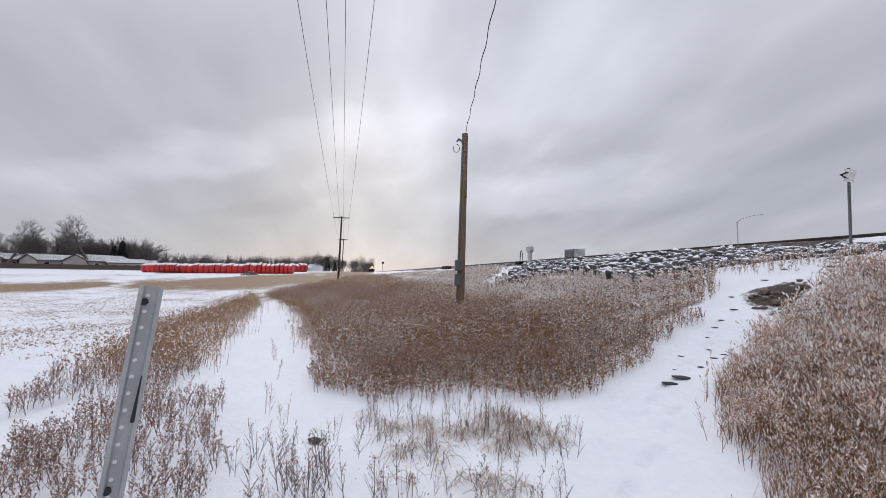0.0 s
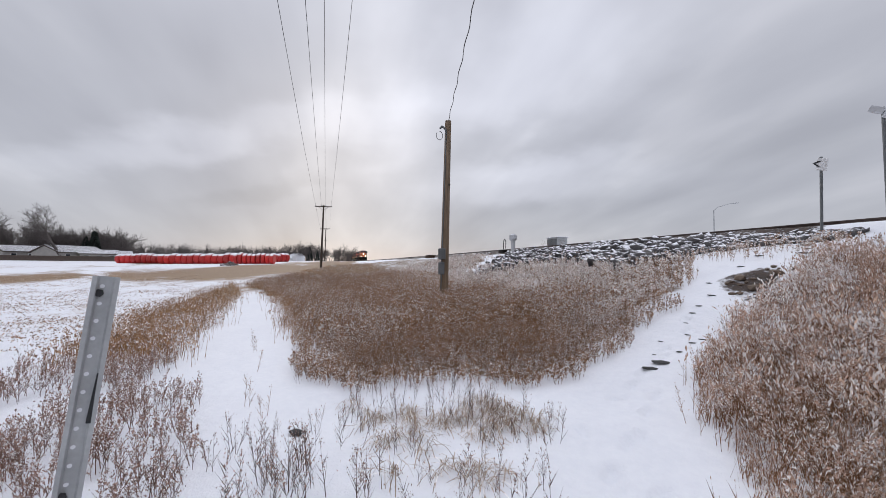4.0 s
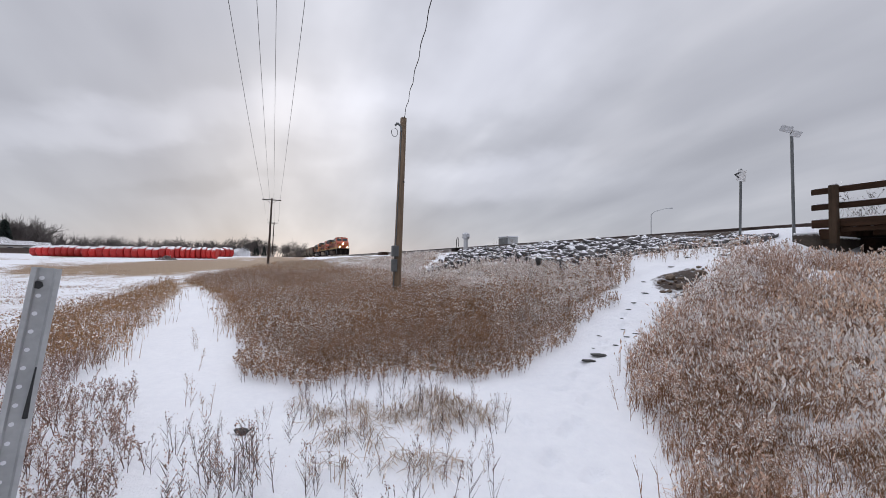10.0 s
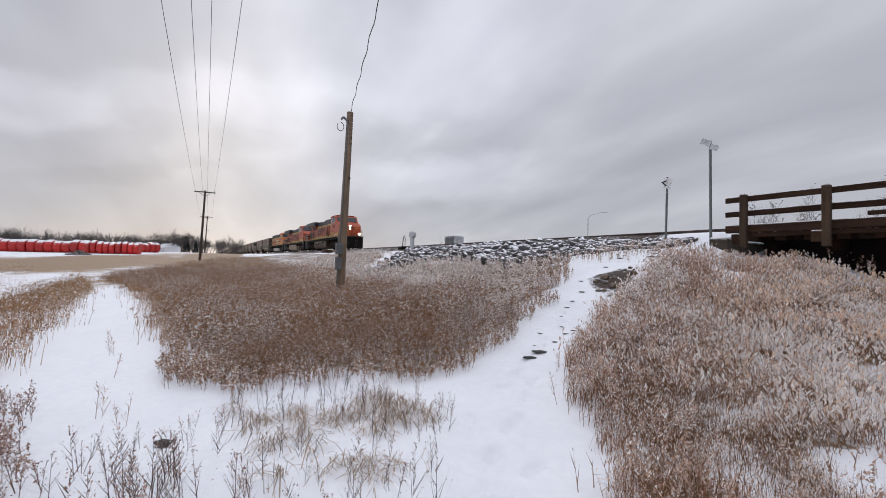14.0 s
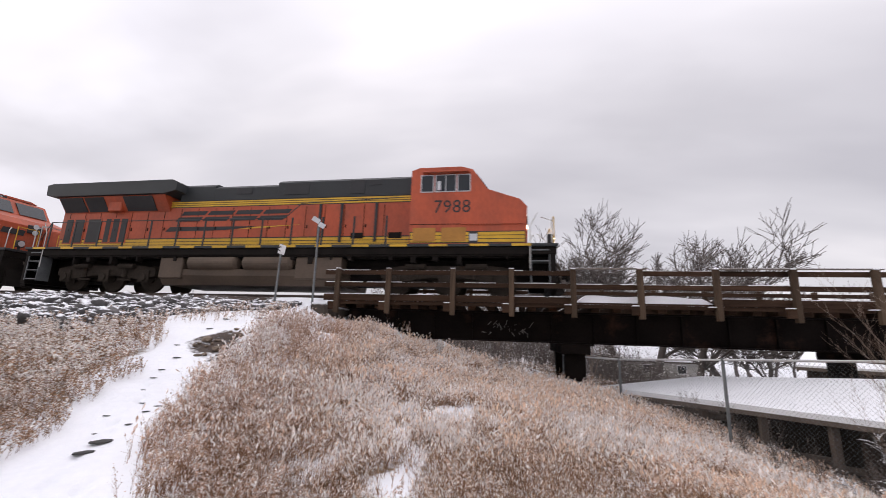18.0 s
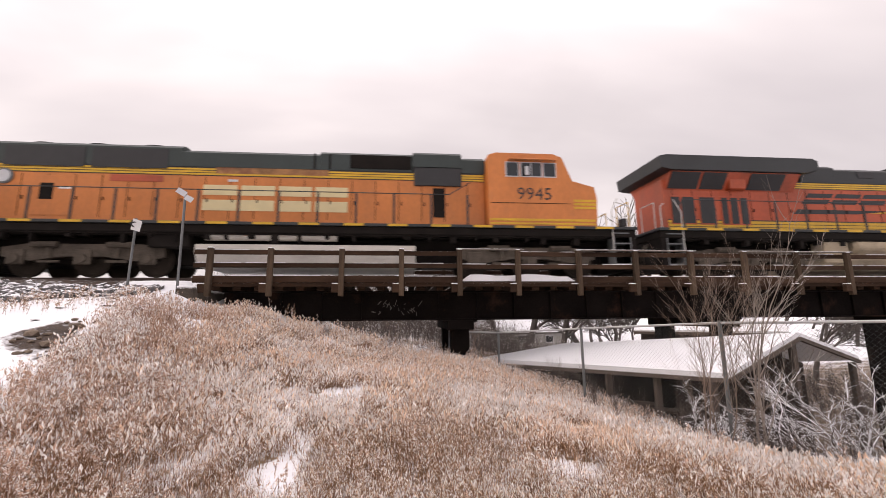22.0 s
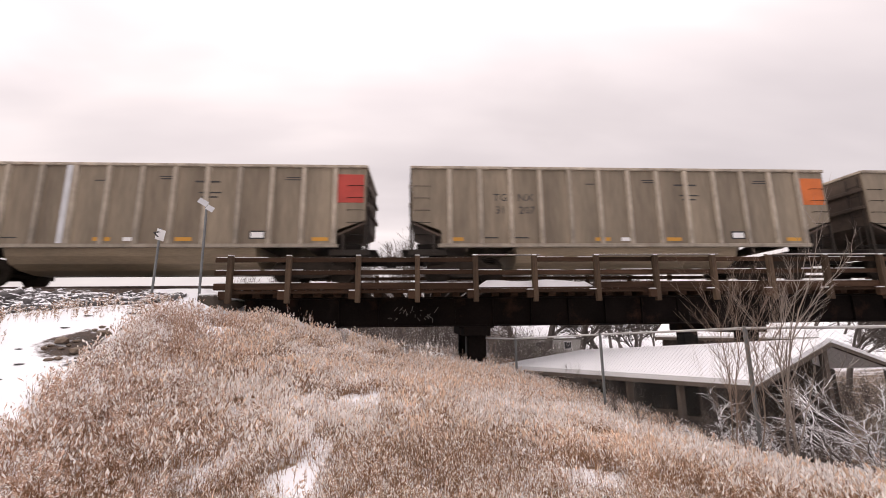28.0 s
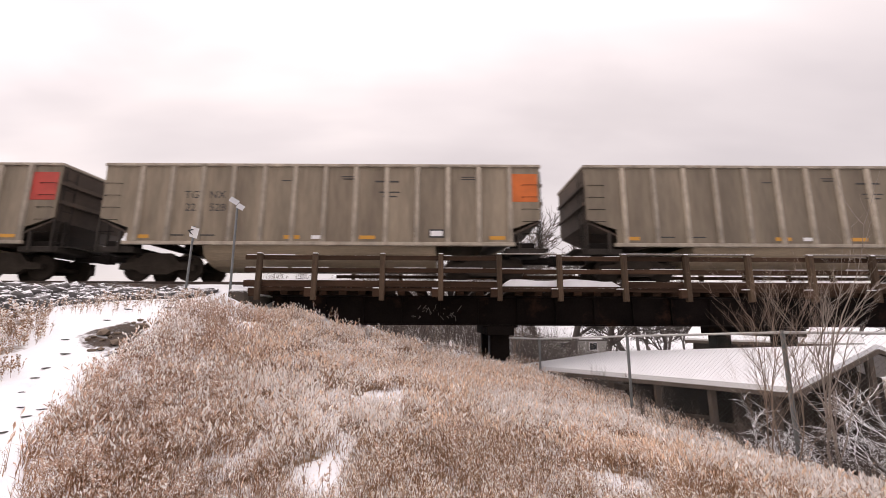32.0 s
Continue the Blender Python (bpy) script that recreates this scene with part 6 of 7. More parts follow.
    scatter("reddish_stalks", "reddish dry stalks with fine seed twigs in the snow", thin, x, y, rs.randint(0, 5, len(x)), rs, [REDSTEM, REDSEED, FROST], 0.6, 1.1)
    straw = [bent_straw(700 + k) for k in range(5)] + [weed(710 + k, 0.24, 2, 4, 0.35, stems=5, top=0.1, size=0.008, spread=0.6) for k in range(3)]
    patch2 = [(-3.0, 0.1), (-4.9, 0.2), (-5.2, 1.4), (-4.6, 2.2), (-3.6, 1.8), (-2.7, 1.3)]
    x, y = fill(patch2, 150, rs, 6)
    keep = lumps(x, y, 0.55, 73) > 0.45
    x, y = x[keep], y[keep]
    scatter("straw_patch", "patch of pale bent straw in the snow", straw, x, y, rs.randint(0, 6, len(x)), rs, [STRAW, SEED, FROST], 0.5, 1.0, "grass")
    lone = [(-3.1, 3.25), (-3.2, 3.15), (-2.95, 3.1), (-3.15, 3.4), (-4.99, -0.99), (-4.6, -0.75), (-6.6, -1.2), (-8.2, -1.55), (-8.0, -1.45)]
    x, y = np.array([a for a, b in lone]), np.array([b for a, b in lone])
    scatter("lone_stalks", "few tall dry stalks standing alone in the snow", stalk, x, y, rs.randint(0, 8, len(x)), rs, [STEM, SEED, FROST], 0.7, 1.0)
    # field stubble and tufts on the embankment's shoulder
    stub = [weed(800 + k, 0.07, 1, 2, 0.2, stems=8, top=0.4) for k in range(4)]
    field = [(-8, -5), (-30, -8.5), (-60, -20), (-40, -35), (-14, -14)]
    x, y = fill(field, 4200, rs, 16)
    keep = lumps(x, y, 1.6, 71) + 0.5 * lumps(x, y, 0.5, 72) > 0.62
    x, y = x[keep], y[keep]
    scatter("field_stubble", "short dry stubble poking through the field snow", stub, x, y, rs.randint(0, 4, len(x)), rs, [DARKSTEM, SEED, FROST], 0.6, 1.3, "grass")
    shoulder = [(-5.7, 9.8), (-6.9, 8.6), (-8.5, 8.6), (-10, 9.2), (-24, 8.8), (-40, 8.2), (-40, 10.5), (-22, 9.4), (-9, 9.4), (-7.5, 10.6), (-5.8, 11.6)]
    x, y = fill(shoulder, 600, rs, 12)
    scatter("weeds_on_shoulder", "frosted weeds among the stones of the embankment", mixed + white, x, y, rs.randint(0, 10, len(x)), rs, [STEM, SEED, FROST], 0.4, 0.8)
    brush = [weed(1000 + k, 2.6, 16, 10, 0.3, spread=0.42, stems=4, size=0.03, top=0.15) for k in range(6)]
    back = [(-9, 19.5), (2, 19), (26, 18.5), (34, 30), (20, 52), (-8, 50)]
    x, y = fill(back, 1500, rs, 26)
    keep = (np.abs(x - 2.5) > 4.2) | (np.abs(y - 40) > 4)
    x, y = x[keep], y[keep]
    scatter("thicket", "grey tangled leafless brush beyond the bridge", brush, x, y, rs.randint(0, 6, len(x)), rs, [BRUSH, BRUSH, FROST], 0.4, 1.15, "brush")
    low = [(3.2, 8.6), (5.0, 5.2), (6.2, 2.6), (12, 3.5), (15, 9), (12, 9.6), (7.3, 8.7), (3.5, 12.0)]
    x, y = fill(low, 240, rs, 12)
    scatter("dark_brush", "dark tangled brush behind the fence with a little snow", brush, x, y, rs.randint(0, 6, len(x)), rs, [BRUSH, BRUSH, BRUSH], 0.18, 0.42, "brush")
    under = [(-4.3, 12.4), (3, 12.7), (12, 12.7), (24, 12.5), (24, 21), (4, 21), (-3, 15)]
    x, y = fill(under, 1500, rs, 14)
    scatter("weeds_under_bridge", "tangled dry weeds under the bridge", mixed, x, y, rs.randint(0, 5, len(x)), rs, [STEM, SEED, FROST], 0.6, 1.2)


make_weeds()


def shrub_mesh(seed, h, stems, spread, fine=3, twist=0.12, main=4, girth=1.0, droop=0.0):
    r = random.Random(seed)
    V, F = [], []

    def tube(p, q, r0, r1, n):
        d = (q - p).normalized()
        a = d.orthogonal().normalized(); b = d.cross(a)
        k0 = len(V)
        for c, rad in ((p, r0), (q, r1)):
            for k in range(n):
                t = 2 * math.pi * k / n
                V.append(c + a * (rad * math.cos(t)) + b * (rad * math.sin(t)))
        F.extend((k0 + k, k0 + (k + 1) % n, k0 + n + (k + 1) % n, k0 + n + k) for k in range(n))

    def twig(p, d, L, rad, lev):
        segs = main if lev == 0 else 4
        for s in range(segs):
            d = (d + Vector((r.gauss(0, twist), r.gauss(0, twist), r.gauss(0.05 - droop, twist * 0.6)))).normalized()
            q = p + d * (L / segs)
            tube(p, q, rad * (1 - 0.72 * s / segs), rad * (1 - 0.72 * (s + 1) / segs), 5 if lev == 0 else 3)
            if lev < fine and s > 0 - lev:
                for _ in range(1 + (lev > 0) * (r.random() < 0.4)):
                    a = r.uniform(0, 6.28)
                    nd = (d + Vector((math.cos(a), math.sin(a), 0.15)) * r.uniform(0.35, 0.75)).normalized()
                    twig(q, nd, L * r.uniform(0.32, 0.55), max(rad * 0.42, 0.0035 * (girth if girth > 1.6 else 0.8)), lev + 1)
            p = q
    cuts = []
    for s in range(stems):
        a = r.uniform(0, 6.28)
        cuts.append(len(F))
        twig(Vector((0.12 * math.cos(a), 0.12 * math.sin(a), -0.05)), Vector((math.cos(a) * spread * r.random(), math.sin(a) * spread * r.random(), 1)).normalized(), h * r.uniform(0.75, 1.0), 0.022 * h / 3 * girth, 0)
    V = np.array([v[:] for v in V])
    return V * (h / V[:, 2].max()), np.array(F), cuts + [len(F)]


def make_shrub(name, label, x, y, h, stems, spread, seed, fine=3, mat=None, twist=0.12, main=4, girth=1.0, droop=0.0):
    V, F, cuts = shrub_mesh(seed, h, stems, spread, fine, twist, main, girth, droop)
    p = thing(name, label, "shrub", pose(x, y, gz(x, y)))
    for a, b in zip(cuts, cuts[1:]):
        used = np.unique(F[a:b])
        mp = np.zeros(len(V), int); mp[used] = np.arange(len(used))
        part("stem", bulk("stem", V[used], mp[F[a:b]], [mat or SHRUBBARK]), None, p)


TRUNKBARK = material("smooth_grey_bark", (0.30, 0.255, 0.225, 1), 0.85, dark=0.65, scale=5, fine=30, bump=0.2, snow=0.3, island=0.15)
make_shrub("young_tree", "young bare tree with smooth grey forked trunks and fine upright twigs", 5.25, 5.95, 4.3, 2, 0.5, 15, 3, TRUNKBARK, 0.08, 11, 1.3)
make_shrub("bare_shrub", "thin bare shrub with fine upright twigs beside the fence", 4.75, 6.1, 3.6, 4, 0.5, 9, 3, None, 0.09, 9, 0.7)
SNOWBARK = material("snow_laden_branch", (0.13, 0.1, 0.085, 1), 0.9, dark=0.6, scale=6, fine=40, bump=0, snow=1.15)
for x, y, h, seed in ((5.2, 6.9, 1.2, 21), (6.2, 6.7, 1.7, 22), (7.0, 6.2, 1.9, 52), (8.0, 6.9, 2.3, 54), (9.0, 7.4, 2.5, 56)):
    make_shrub("snowy_shrub", "tangled shrub with snow-laden arching branches", x, y, h, 7, 2.0, seed, 3, SNOWBARK, 0.16, 6, 2.0, 0.13)
make_shrub("vine_tangle", "bare vines hanging against the bridge girder", 13.3, 11.6, 3.9, 9, 0.5, 31, 3, BARK)
make_shrub("bare_shrub", "bare brush standing under the bridge", 10.5, 18.5, 3.6, 9, 0.7, 32, 3)
make_shrub("bare_shrub", "bare brush standing under the bridge", 3.2, 19.5, 3.6, 9, 0.7, 33, 3)
make_shrub("bare_shrub", "bare brush standing under the bridge", -0.5, 20.5, 3.0, 9, 0.8, 34, 3)
make_shrub("bare_shrub", "frosted brush on the embankment's shoulder", -21.5, 11.6, 0.9, 7, 0.6, 35, 2)
make_shrub("bare_shrub", "frosted brush on the embankment's shoulder", -19.8, 11.7, 0.8, 7, 0.6, 36, 2)
for x, y, s in ((7.4, 6.2, 0.5), (8.0, 5.6, 0.45), (7.9, 6.9, 0.55), (8.6, 6.2, 0.5)):
    tagged(part("stone", STONES[int(x * 3) % 8], None, at=Matrix.LocRotScale((x, y, gz(x, y) + s * 0.3), Euler((0.2, 0.1, x)), (s, s * 0.8, s * 0.8))), "large grey-green boulder behind the fence", "stone", "boulders by the fence")
p = thing("fallen_board", "broken brown board lying by the fence", "board", pose(7.1, 5.6, gz(7.1, 5.6) + 0.1, 0, -4, 20))
part("board", Mesh().box(-0.7, 0.7, -0.1, 0.1, 0, 0.06, 0.008), TIMBER, p)


# ---- the train: each vehicle has its origin on the rail top under its middle, nose to +x, near side -y ----
def wheelset(n=20, r=0.5):
    w = Mesh()
    w.cyl((0, -0.78, r), (0, -0.64, r), r, n=n)
    w.cyl((0, -0.80, r), (0, -0.78, r), r * 0.82, r * 0.9, n=n)
    w.cyl((0, -0.86, r), (0, -0.80, r), r * 0.3, n=12)
    w.cyl((0, 0.64, r), (0, 0.78, r), r, n=n)
    w.cyl((0, -0.64, r), (0, 0.64, r), 0.09, n=8)
    return w.data("wheelset", TRUCK)


WHEEL_L, WHEEL_C = wheelset(22, 0.53), wheelset(18, 0.46)


def loco_truck(parent, xc, steel):
    side = Mesh()
    side.prism([(-2.3, 0.62), (-2.3, 0.9), (-1.6, 1.02), (1.6, 1.02), (2.3, 0.9), (2.3, 0.62), (1.5, 0.48), (0.6, 0.62), (-0.6, 0.62), (-1.5, 0.48)], 1, -1.16, -0.98)
    for a in (-1.85, 0, 1.85):
        side.box(a - 0.24, a + 0.24, -1.24, -1.16, 0.36, 0.84, 0.03)
        side.cyl((a, -1.3, 0.55), (a, -1.24, 0.55), 0.15, n=12)
    for a in (-0.95, 0.95):
        side.cyl((a, -1.2, 0.55), (a, -1.2, 1.05), 0.09, n=8)
        side.box(a - 0.3, a + 0.3, -1.2, -1.16, 0.42, 0.5, 0.01)
    side.cyl((-1.4, -1.25, 0.98), (-0.7, -1.25, 0.98), 0.1, n=8)
    side.cyl((0.7, -1.25, 0.98), (1.4, -1.25, 0.98), 0.1, n=8)
    t = part("truck", side, steel, parent, at=pose(xc, 0, 0))
    part("truck_frame", Mesh().box(-2.2, 2.2, 0.98, 1.16, 0.5, 1.0, 0.03).box(-2.0, 2.0, -0.9, 0.9, 0.6, 0.95, 0.03), TRUCK, t)
    for a in (-1.85, 0, 1.85):
        part("wheelset", WHEEL_L, None, t, at=pose(a, 0, 0))
    return t


def logo_bars(parent, x0, x1, z0, z1, y, mat, slant, label):
    """The maker's mark as four plain slanted blocks."""
    n, g = 4, 0.12
    w = (x1 - x0 - g * (n - 1)) / n
    for k in range(n):
        a = x0 + k * (w + g)
        h = z1 - z0
        for u, v in ((0, 0.42), (0.6, 1.0)):
            me = Mesh().prism([(a + slant * u, z0 + h * u), (a + w + slant * u, z0 + h * u), (a + w + slant * v, z0 + h * v), (a + slant * v, z0 + h * v)], 1, -0.006, 0.0)
            part("logo_block", me, mat, parent, label, at=pose(0, y, 0))


def make_loco(number, style, label):
    lo = thing("locomotive", label, "locomotive")
    body, roof = (ORANGE1, BLACKROOF) if style != "old" else (ORANGE2, GREENROOF)
    H = -0.93
    # frame and walkway
    part("frame", Mesh().box(-10.55, 10.55, -1.5, 1.5, 1.36, 1.62, 0.02).box(-10.5, 10.3, -0.5, 0.5, 1.0, 1.36, 0.02), UNDER, lo)
    deck = part("walkway", Mesh().box(-10.6, 10.6, -1.555, 1.555, 1.624, 1.72, 0.01), BLACKROOF, lo)
    x = -10.2
    while x < 10.2:
        part("sill_stripe", Mesh().box(x, x + 0.62, -1.566, -1.557, 1.63, 1.71, 0.002), YELLOW, deck)
        x += 1.38
    # long hood
    new_style = style != "old"
    hood_x0, hood_x1 = (-9.9, 5.6) if new_style else (-10.3, 5.5)
    z0 = 1.724
    part("long_hood", Mesh().box(hood_x0, hood_x1, H, -H, z0, 3.72, 0.02), body, lo)

    def crown(a, b, zt, w=0.95, zb=3.724):
        part("hood_roof", Mesh().prism([(-w, zb), (w, zb), (w, zt - 0.14), (w - 0.2, zt), (-w + 0.2, zt), (-w, zt - 0.14)], 0, a, b), roof, lo)
    if new_style:
        crown(-4.2, -2.7, 4.46); crown(-2.696, 0.1, 4.36); crown(0.104, 5.6, 4.50)
        wing = Mesh()
        wing.prism([(-10.3, 4.40), (-10.0, 4.46), (-4.2, 4.46), (-3.98, 4.36), (-3.98, 4.02), (-4.5, 3.90), (-9.85, 3.90), (-10.25, 3.96)], 1, -1.5, 1.5)
        part("radiator_wing", wing, roof, lo, "black overhanging radiator roof")
        part("radiator_core", Mesh().prism([(-0.94, 3.3), (-1.35, 3.896), (1.35, 3.896), (0.94, 3.3)], 0, -9.8, -4.6), body, lo)
        for a, b in ((-9.75, -8.6), (-8.5, -7.55), (-6.6, -5.2)):
            me = Mesh()
            me.add([(a, -0.965, 3.34), (b, -0.965, 3.34), (b, -1.335, 3.86), (a, -1.335, 3.86), (a, -0.99, 3.34), (b, -0.99, 3.34), (b, -1.36, 3.86), (a, -1.36, 3.86)],
                   [[0, 1, 2, 3], [4, 5, 6, 7], [0, 1, 5, 4], [1, 2, 6, 5], [2, 3, 7, 6], [3, 0, 4, 7]])
            part("radiator_grille", me, BLACKP, lo)
        part("gear_box", Mesh().box(-7.4, -6.75, -1.2, H - 0.004, 3.3, 3.85, 0.03), body, lo)
        for a, w in ((-9.62, 0.33), (-9.18, 0.46), (-8.5, 0.6), (-7.62, 0.24), (-7.26, 0.3), (-6.86, 0.3)):
            frame_ = part("vent_frame", Mesh().box(a - 0.05, a + w + 0.05, H - 0.02, H - 0.004, 1.98, 3.08, 0.006), body, lo)
            part("hood_vent", Mesh().box(a, a + w, H - 0.03, H - 0.021, 2.03, 3.03, 0.003), BLACKP, frame_)
        for a, b, c, d in ((0.4, 1.42, 3.86, 4.3), (3.1, 3.68, 3.82, 4.36), (3.85, 4.35, 4.14, 4.34), (-1.7, -1.0, 3.95, 4.2)):
            part("roof_intake", Mesh().box(a, b, -0.97, -0.955, c, d, 0.01), BLACKP, lo)
        part("exhaust_stack", Mesh().box(-1.6, -0.8, -0.35, 0.35, 4.364, 4.46, 0.03), UNDER, lo)
        for a in (1.98, 2.84, 4.2):
            part("door_post", Mesh().box(a - 0.05, a + 0.05, H - 0.06, H - 0.004, 1.95, 3.44, 0.008), BLACKP, lo)
        for a in (3.25, 4.7):
            part("louvre", Mesh().box(a, a + 0.5, H - 0.02, H - 0.004, 2.08, 2.3, 0.01), UNDER, lo)
        s_lo, s_hi = 3.47, 3.715
    else:
        crown(-10.3, -4.5, 4.50); crown(-4.496, -0.1, 4.36); crown(-0.096, 3.0, 4.44); crown(3.004, 4.68, 4.5, 1.02, 3.9); crown(4.684, 5.5, 4.36)
        for k in range(3):
            part("radiator_fan", Mesh().cyl((-9.0 + k * 1.7, 0, 4.5), (-9.0 + k * 1.7, 0, 4.57), 0.66, n=20), UNDER, lo)
        for a, b in ((-9.75, -7.4), (-7.2, -4.9)):
            part("radiator_grille", Mesh().box(a, b, -0.966, -0.954, 3.62, 4.3, 0.005), BLACKP, lo)
        part("blower_housing", Mesh().box(3.05, 4.68, H - 0.07, H - 0.004, 3.22, 3.9, 0.03), BLACKP, lo)
        for a in (-0.3, 0.2):
            part("roof_rib", Mesh().box(a, a + 0.06, -0.97, -0.955, 3.75, 4.3, 0.01), UNDER, lo)
        part("door_panel", Mesh().box(-8.75, -7.6, H - 0.016, H - 0.004, 1.98, 3.3, 0.006), ORANGE2, lo)
        part("builder_plate", Mesh().box(-8.05, -7.7, H - 0.024, H - 0.017, 2.86, 2.94, 0.002), SIGNWHITE, lo)
        part("red_door", Mesh().box(-6.6, -5.0, H - 0.016, H - 0.004, 3.16, 3.38, 0.006), ORANGE1, lo, "redder replaced panel")
        part("latch_block", Mesh().box(-3.0, -2.7, H - 0.02, H - 0.004, 3.22, 3.3, 0.004), SIGNBACK, lo)
        part("fan_disc", Mesh().cyl((-9.65, H - 0.07, 3.25), (-9.65, H - 0.055, 3.25), 0.2, n=18), SIGNBACK, lo)
        part("dynamic_grille", Mesh().box(0.9, 2.95, -0.97, -0.955, 3.8, 4.3, 0.01), UNDER, lo)
        part("hood_vent", Mesh().box(3.7, 4.1, H - 0.02, H - 0.004, 2.1, 3.15, 0.01), UNDER, lo)
        part("hood_vent", Mesh().box(-8.6, -8.2, H - 0.02, H - 0.004, 2.5, 3.05, 0.01), UNDER, lo)
        part("side_fan", Mesh().cyl((-9.65, H - 0.05, 3.25), (-9.65, H - 0.004, 3.25), 0.26, n=18), GALVDULL, lo)
        part("exhaust_stack", Mesh().box(-1.6, -0.8, -0.35, 0.35, 4.364, 4.46, 0.03), UNDER, lo)
        part("scorched_paint", Mesh().box(-3.4, 0.2, H - 0.014, H - 0.003, 3.5, 3.72, 0.002), material("burnt_rust_paint", (0.35, 0.17, 0.07, 1), 0.8, dark=0.4, scale=2.5, fine=12, grime=(0.16, 0.05, 0.03, 1), grime_at=0.48), lo, "burnt rusty patch of paint")
        s_lo, s_hi = 3.44, 3.70
    # stripes: yellow bands ruled with thin black lines
    bands = [(s_lo, s_hi, -5.0 if new_style else -10.2)] + ([(1.79, 2.16, -9.8)] if new_style else [])
    for a, b, xa in bands:
        part("black_line", Mesh().box(xa, hood_x1 - 0.03, H - 0.008, H - 0.003, a - 0.03, b + 0.02, 0.002), BLACKP, lo)
        for k in range(3):
            w = (b - a) / 3
            part("stripe", Mesh().box(xa, hood_x1 - 0.03, H - 0.013, H - 0.0082, a + k * w, a + (k + 1) * w - 0.024, 0.001), YELLOW, lo)
    if not new_style:
        part("stripe", Mesh().box(-9.8, hood_x1 - 0.03, H - 0.012, H - 0.004, 1.74, 1.8, 0.002), YELLOW, lo)
    # hood doors
    k = 0
    x = hood_x0 + 0.35
    while x < hood_x1 - 0.4:
        part("door_seam", Mesh().box(x, x + 0.022, H - 0.009, H - 0.002, 1.95, s_lo - 0.08, 0.002), UNDER, lo)
        part("door_latch", Mesh().box(x + 0.08, x + 0.12, H - 0.03, H - 0.002, 2.5, 2.62, 0.004), UNDER, lo)
        x += 0.78
    # cab and nose
    if new_style:
        prof = [(5.62, z0), (9.57, z0), (9.64, 3.0), (9.41, 3.27), (8.33, 3.65), (7.8, 4.40), (7.4, 4.52), (5.9, 4.52), (5.62, 4.42)]
        w0, w1, wz0, wz1 = (8.30, 3.70), (7.88, 4.30), 3.62, 4.2
    else:
        prof = [(5.52, z0), (9.22, z0), (9.28, 2.7), (9.2, 3.15), (8.44, 3.36), (8.1, 4.22), (7.8, 4.34), (5.8, 4.34), (5.52, 4.24)]
        w0, w1, wz0, wz1 = (8.42, 3.42), (8.15, 4.1), 3.5, 3.98
    fx = prof[2][0]
    cab = part("cab", Mesh().prism(prof, 1, -1.45, 1.45), body, lo)
    part("cab_roof_panel", Mesh().prism([(-1.3, prof[6][1] + 0.004), (1.3, prof[6][1] + 0.004), (1.0, prof[6][1] + 0.1), (-1.0, prof[6][1] + 0.1)], 0, 6.0, 7.5), body, cab)
    x0 = 6.0 if new_style else 6.15
    for a, b in ((0, 0.40), (0.52, 0.84), (0.88, 1.2), (1.3, 1.7)):
        wf = part("window_frame", Mesh().box(x0 + a - 0.035, x0 + b + 0.035, -1.466, -1.452, wz0 - 0.035, wz1 + 0.035, 0.006), SIGNBACK, cab, "pale window frame")
        part("pane", Mesh().box(x0 + a, x0 + b, -1.474, -1.467, wz0, wz1, 0.003), GLASS, wf)
    part("mirror", Mesh().box(x0 + 0.6, x0 + 0.72, -1.66, -1.6, wz0 - 0.02, wz0 + 0.3, 0.01), SIGNBACK, cab)
    part("sun_visor", Mesh().box(x0 + 0.05, x0 + 1.7, -1.66, -1.45, wz1 + 0.06, wz1 + 0.1, 0.01), body, cab)
    for s in (-1, 1):
        w = Mesh()
        y0, y1 = (-1.28, -0.12) if s < 0 else (0.12, 1.28)
        w.add([(w0[0] + d, y, w0[1]) for d in (0, 0.05) for y in (y0, y1)] + [(w1[0] + d, y, w1[1]) for d in (0, 0.05) for y in (y0, y1)],
              [[0, 1, 5, 4], [2, 3, 7, 6], [0, 2, 6, 4], [1, 3, 7, 5], [0, 1, 3, 2], [4, 5, 7, 6]])
        part("windscreen", w, GLASS, cab)
    part("number_board", Mesh().box(prof[5][0] - 0.12, prof[5][0] - 0.02, -0.9, -0.15, prof[5][1] - 0.06, prof[5][1] + 0.12, 0.02), BLACKP, cab)
    nb = lettering(number, 0.17)
    nb.materials.append(NUMGLOW if number == "7988" else SIGNWHITE)
    part("board_number", nb, None, cab, "small lit road number", at=pose(prof[5][0] - 0.012, -0.52, prof[5][1] - 0.03, 0, 0, 90))
    if new_style:
        for k in range(3):
            part("nose_band", Mesh().box(8.0, fx - 0.09, -1.464, -1.459, 1.79 + k * 0.123, 1.89 + k * 0.123, 0.001), YELLOW, cab)
            part("cab_band", Mesh().box(5.66, 7.7, -1.464, -1.459, 1.79 + k * 0.123, 1.89 + k * 0.123, 0.001), YELLOW, cab)
        part("black_line", Mesh().box(5.64, fx - 0.07, -1.4585, -1.453, 1.76, 2.17, 0.001), BLACKP, cab)
        part("side_panel", Mesh().box(7.72, 7.98, -1.466, -1.459, 1.84, 2.08, 0.003), SIGNBACK, cab, "pale square panel")
        part("walkway_step", Mesh().box(7.4, 9.5, -1.5, -1.458, 2.4, 2.43, 0.004), body, cab)
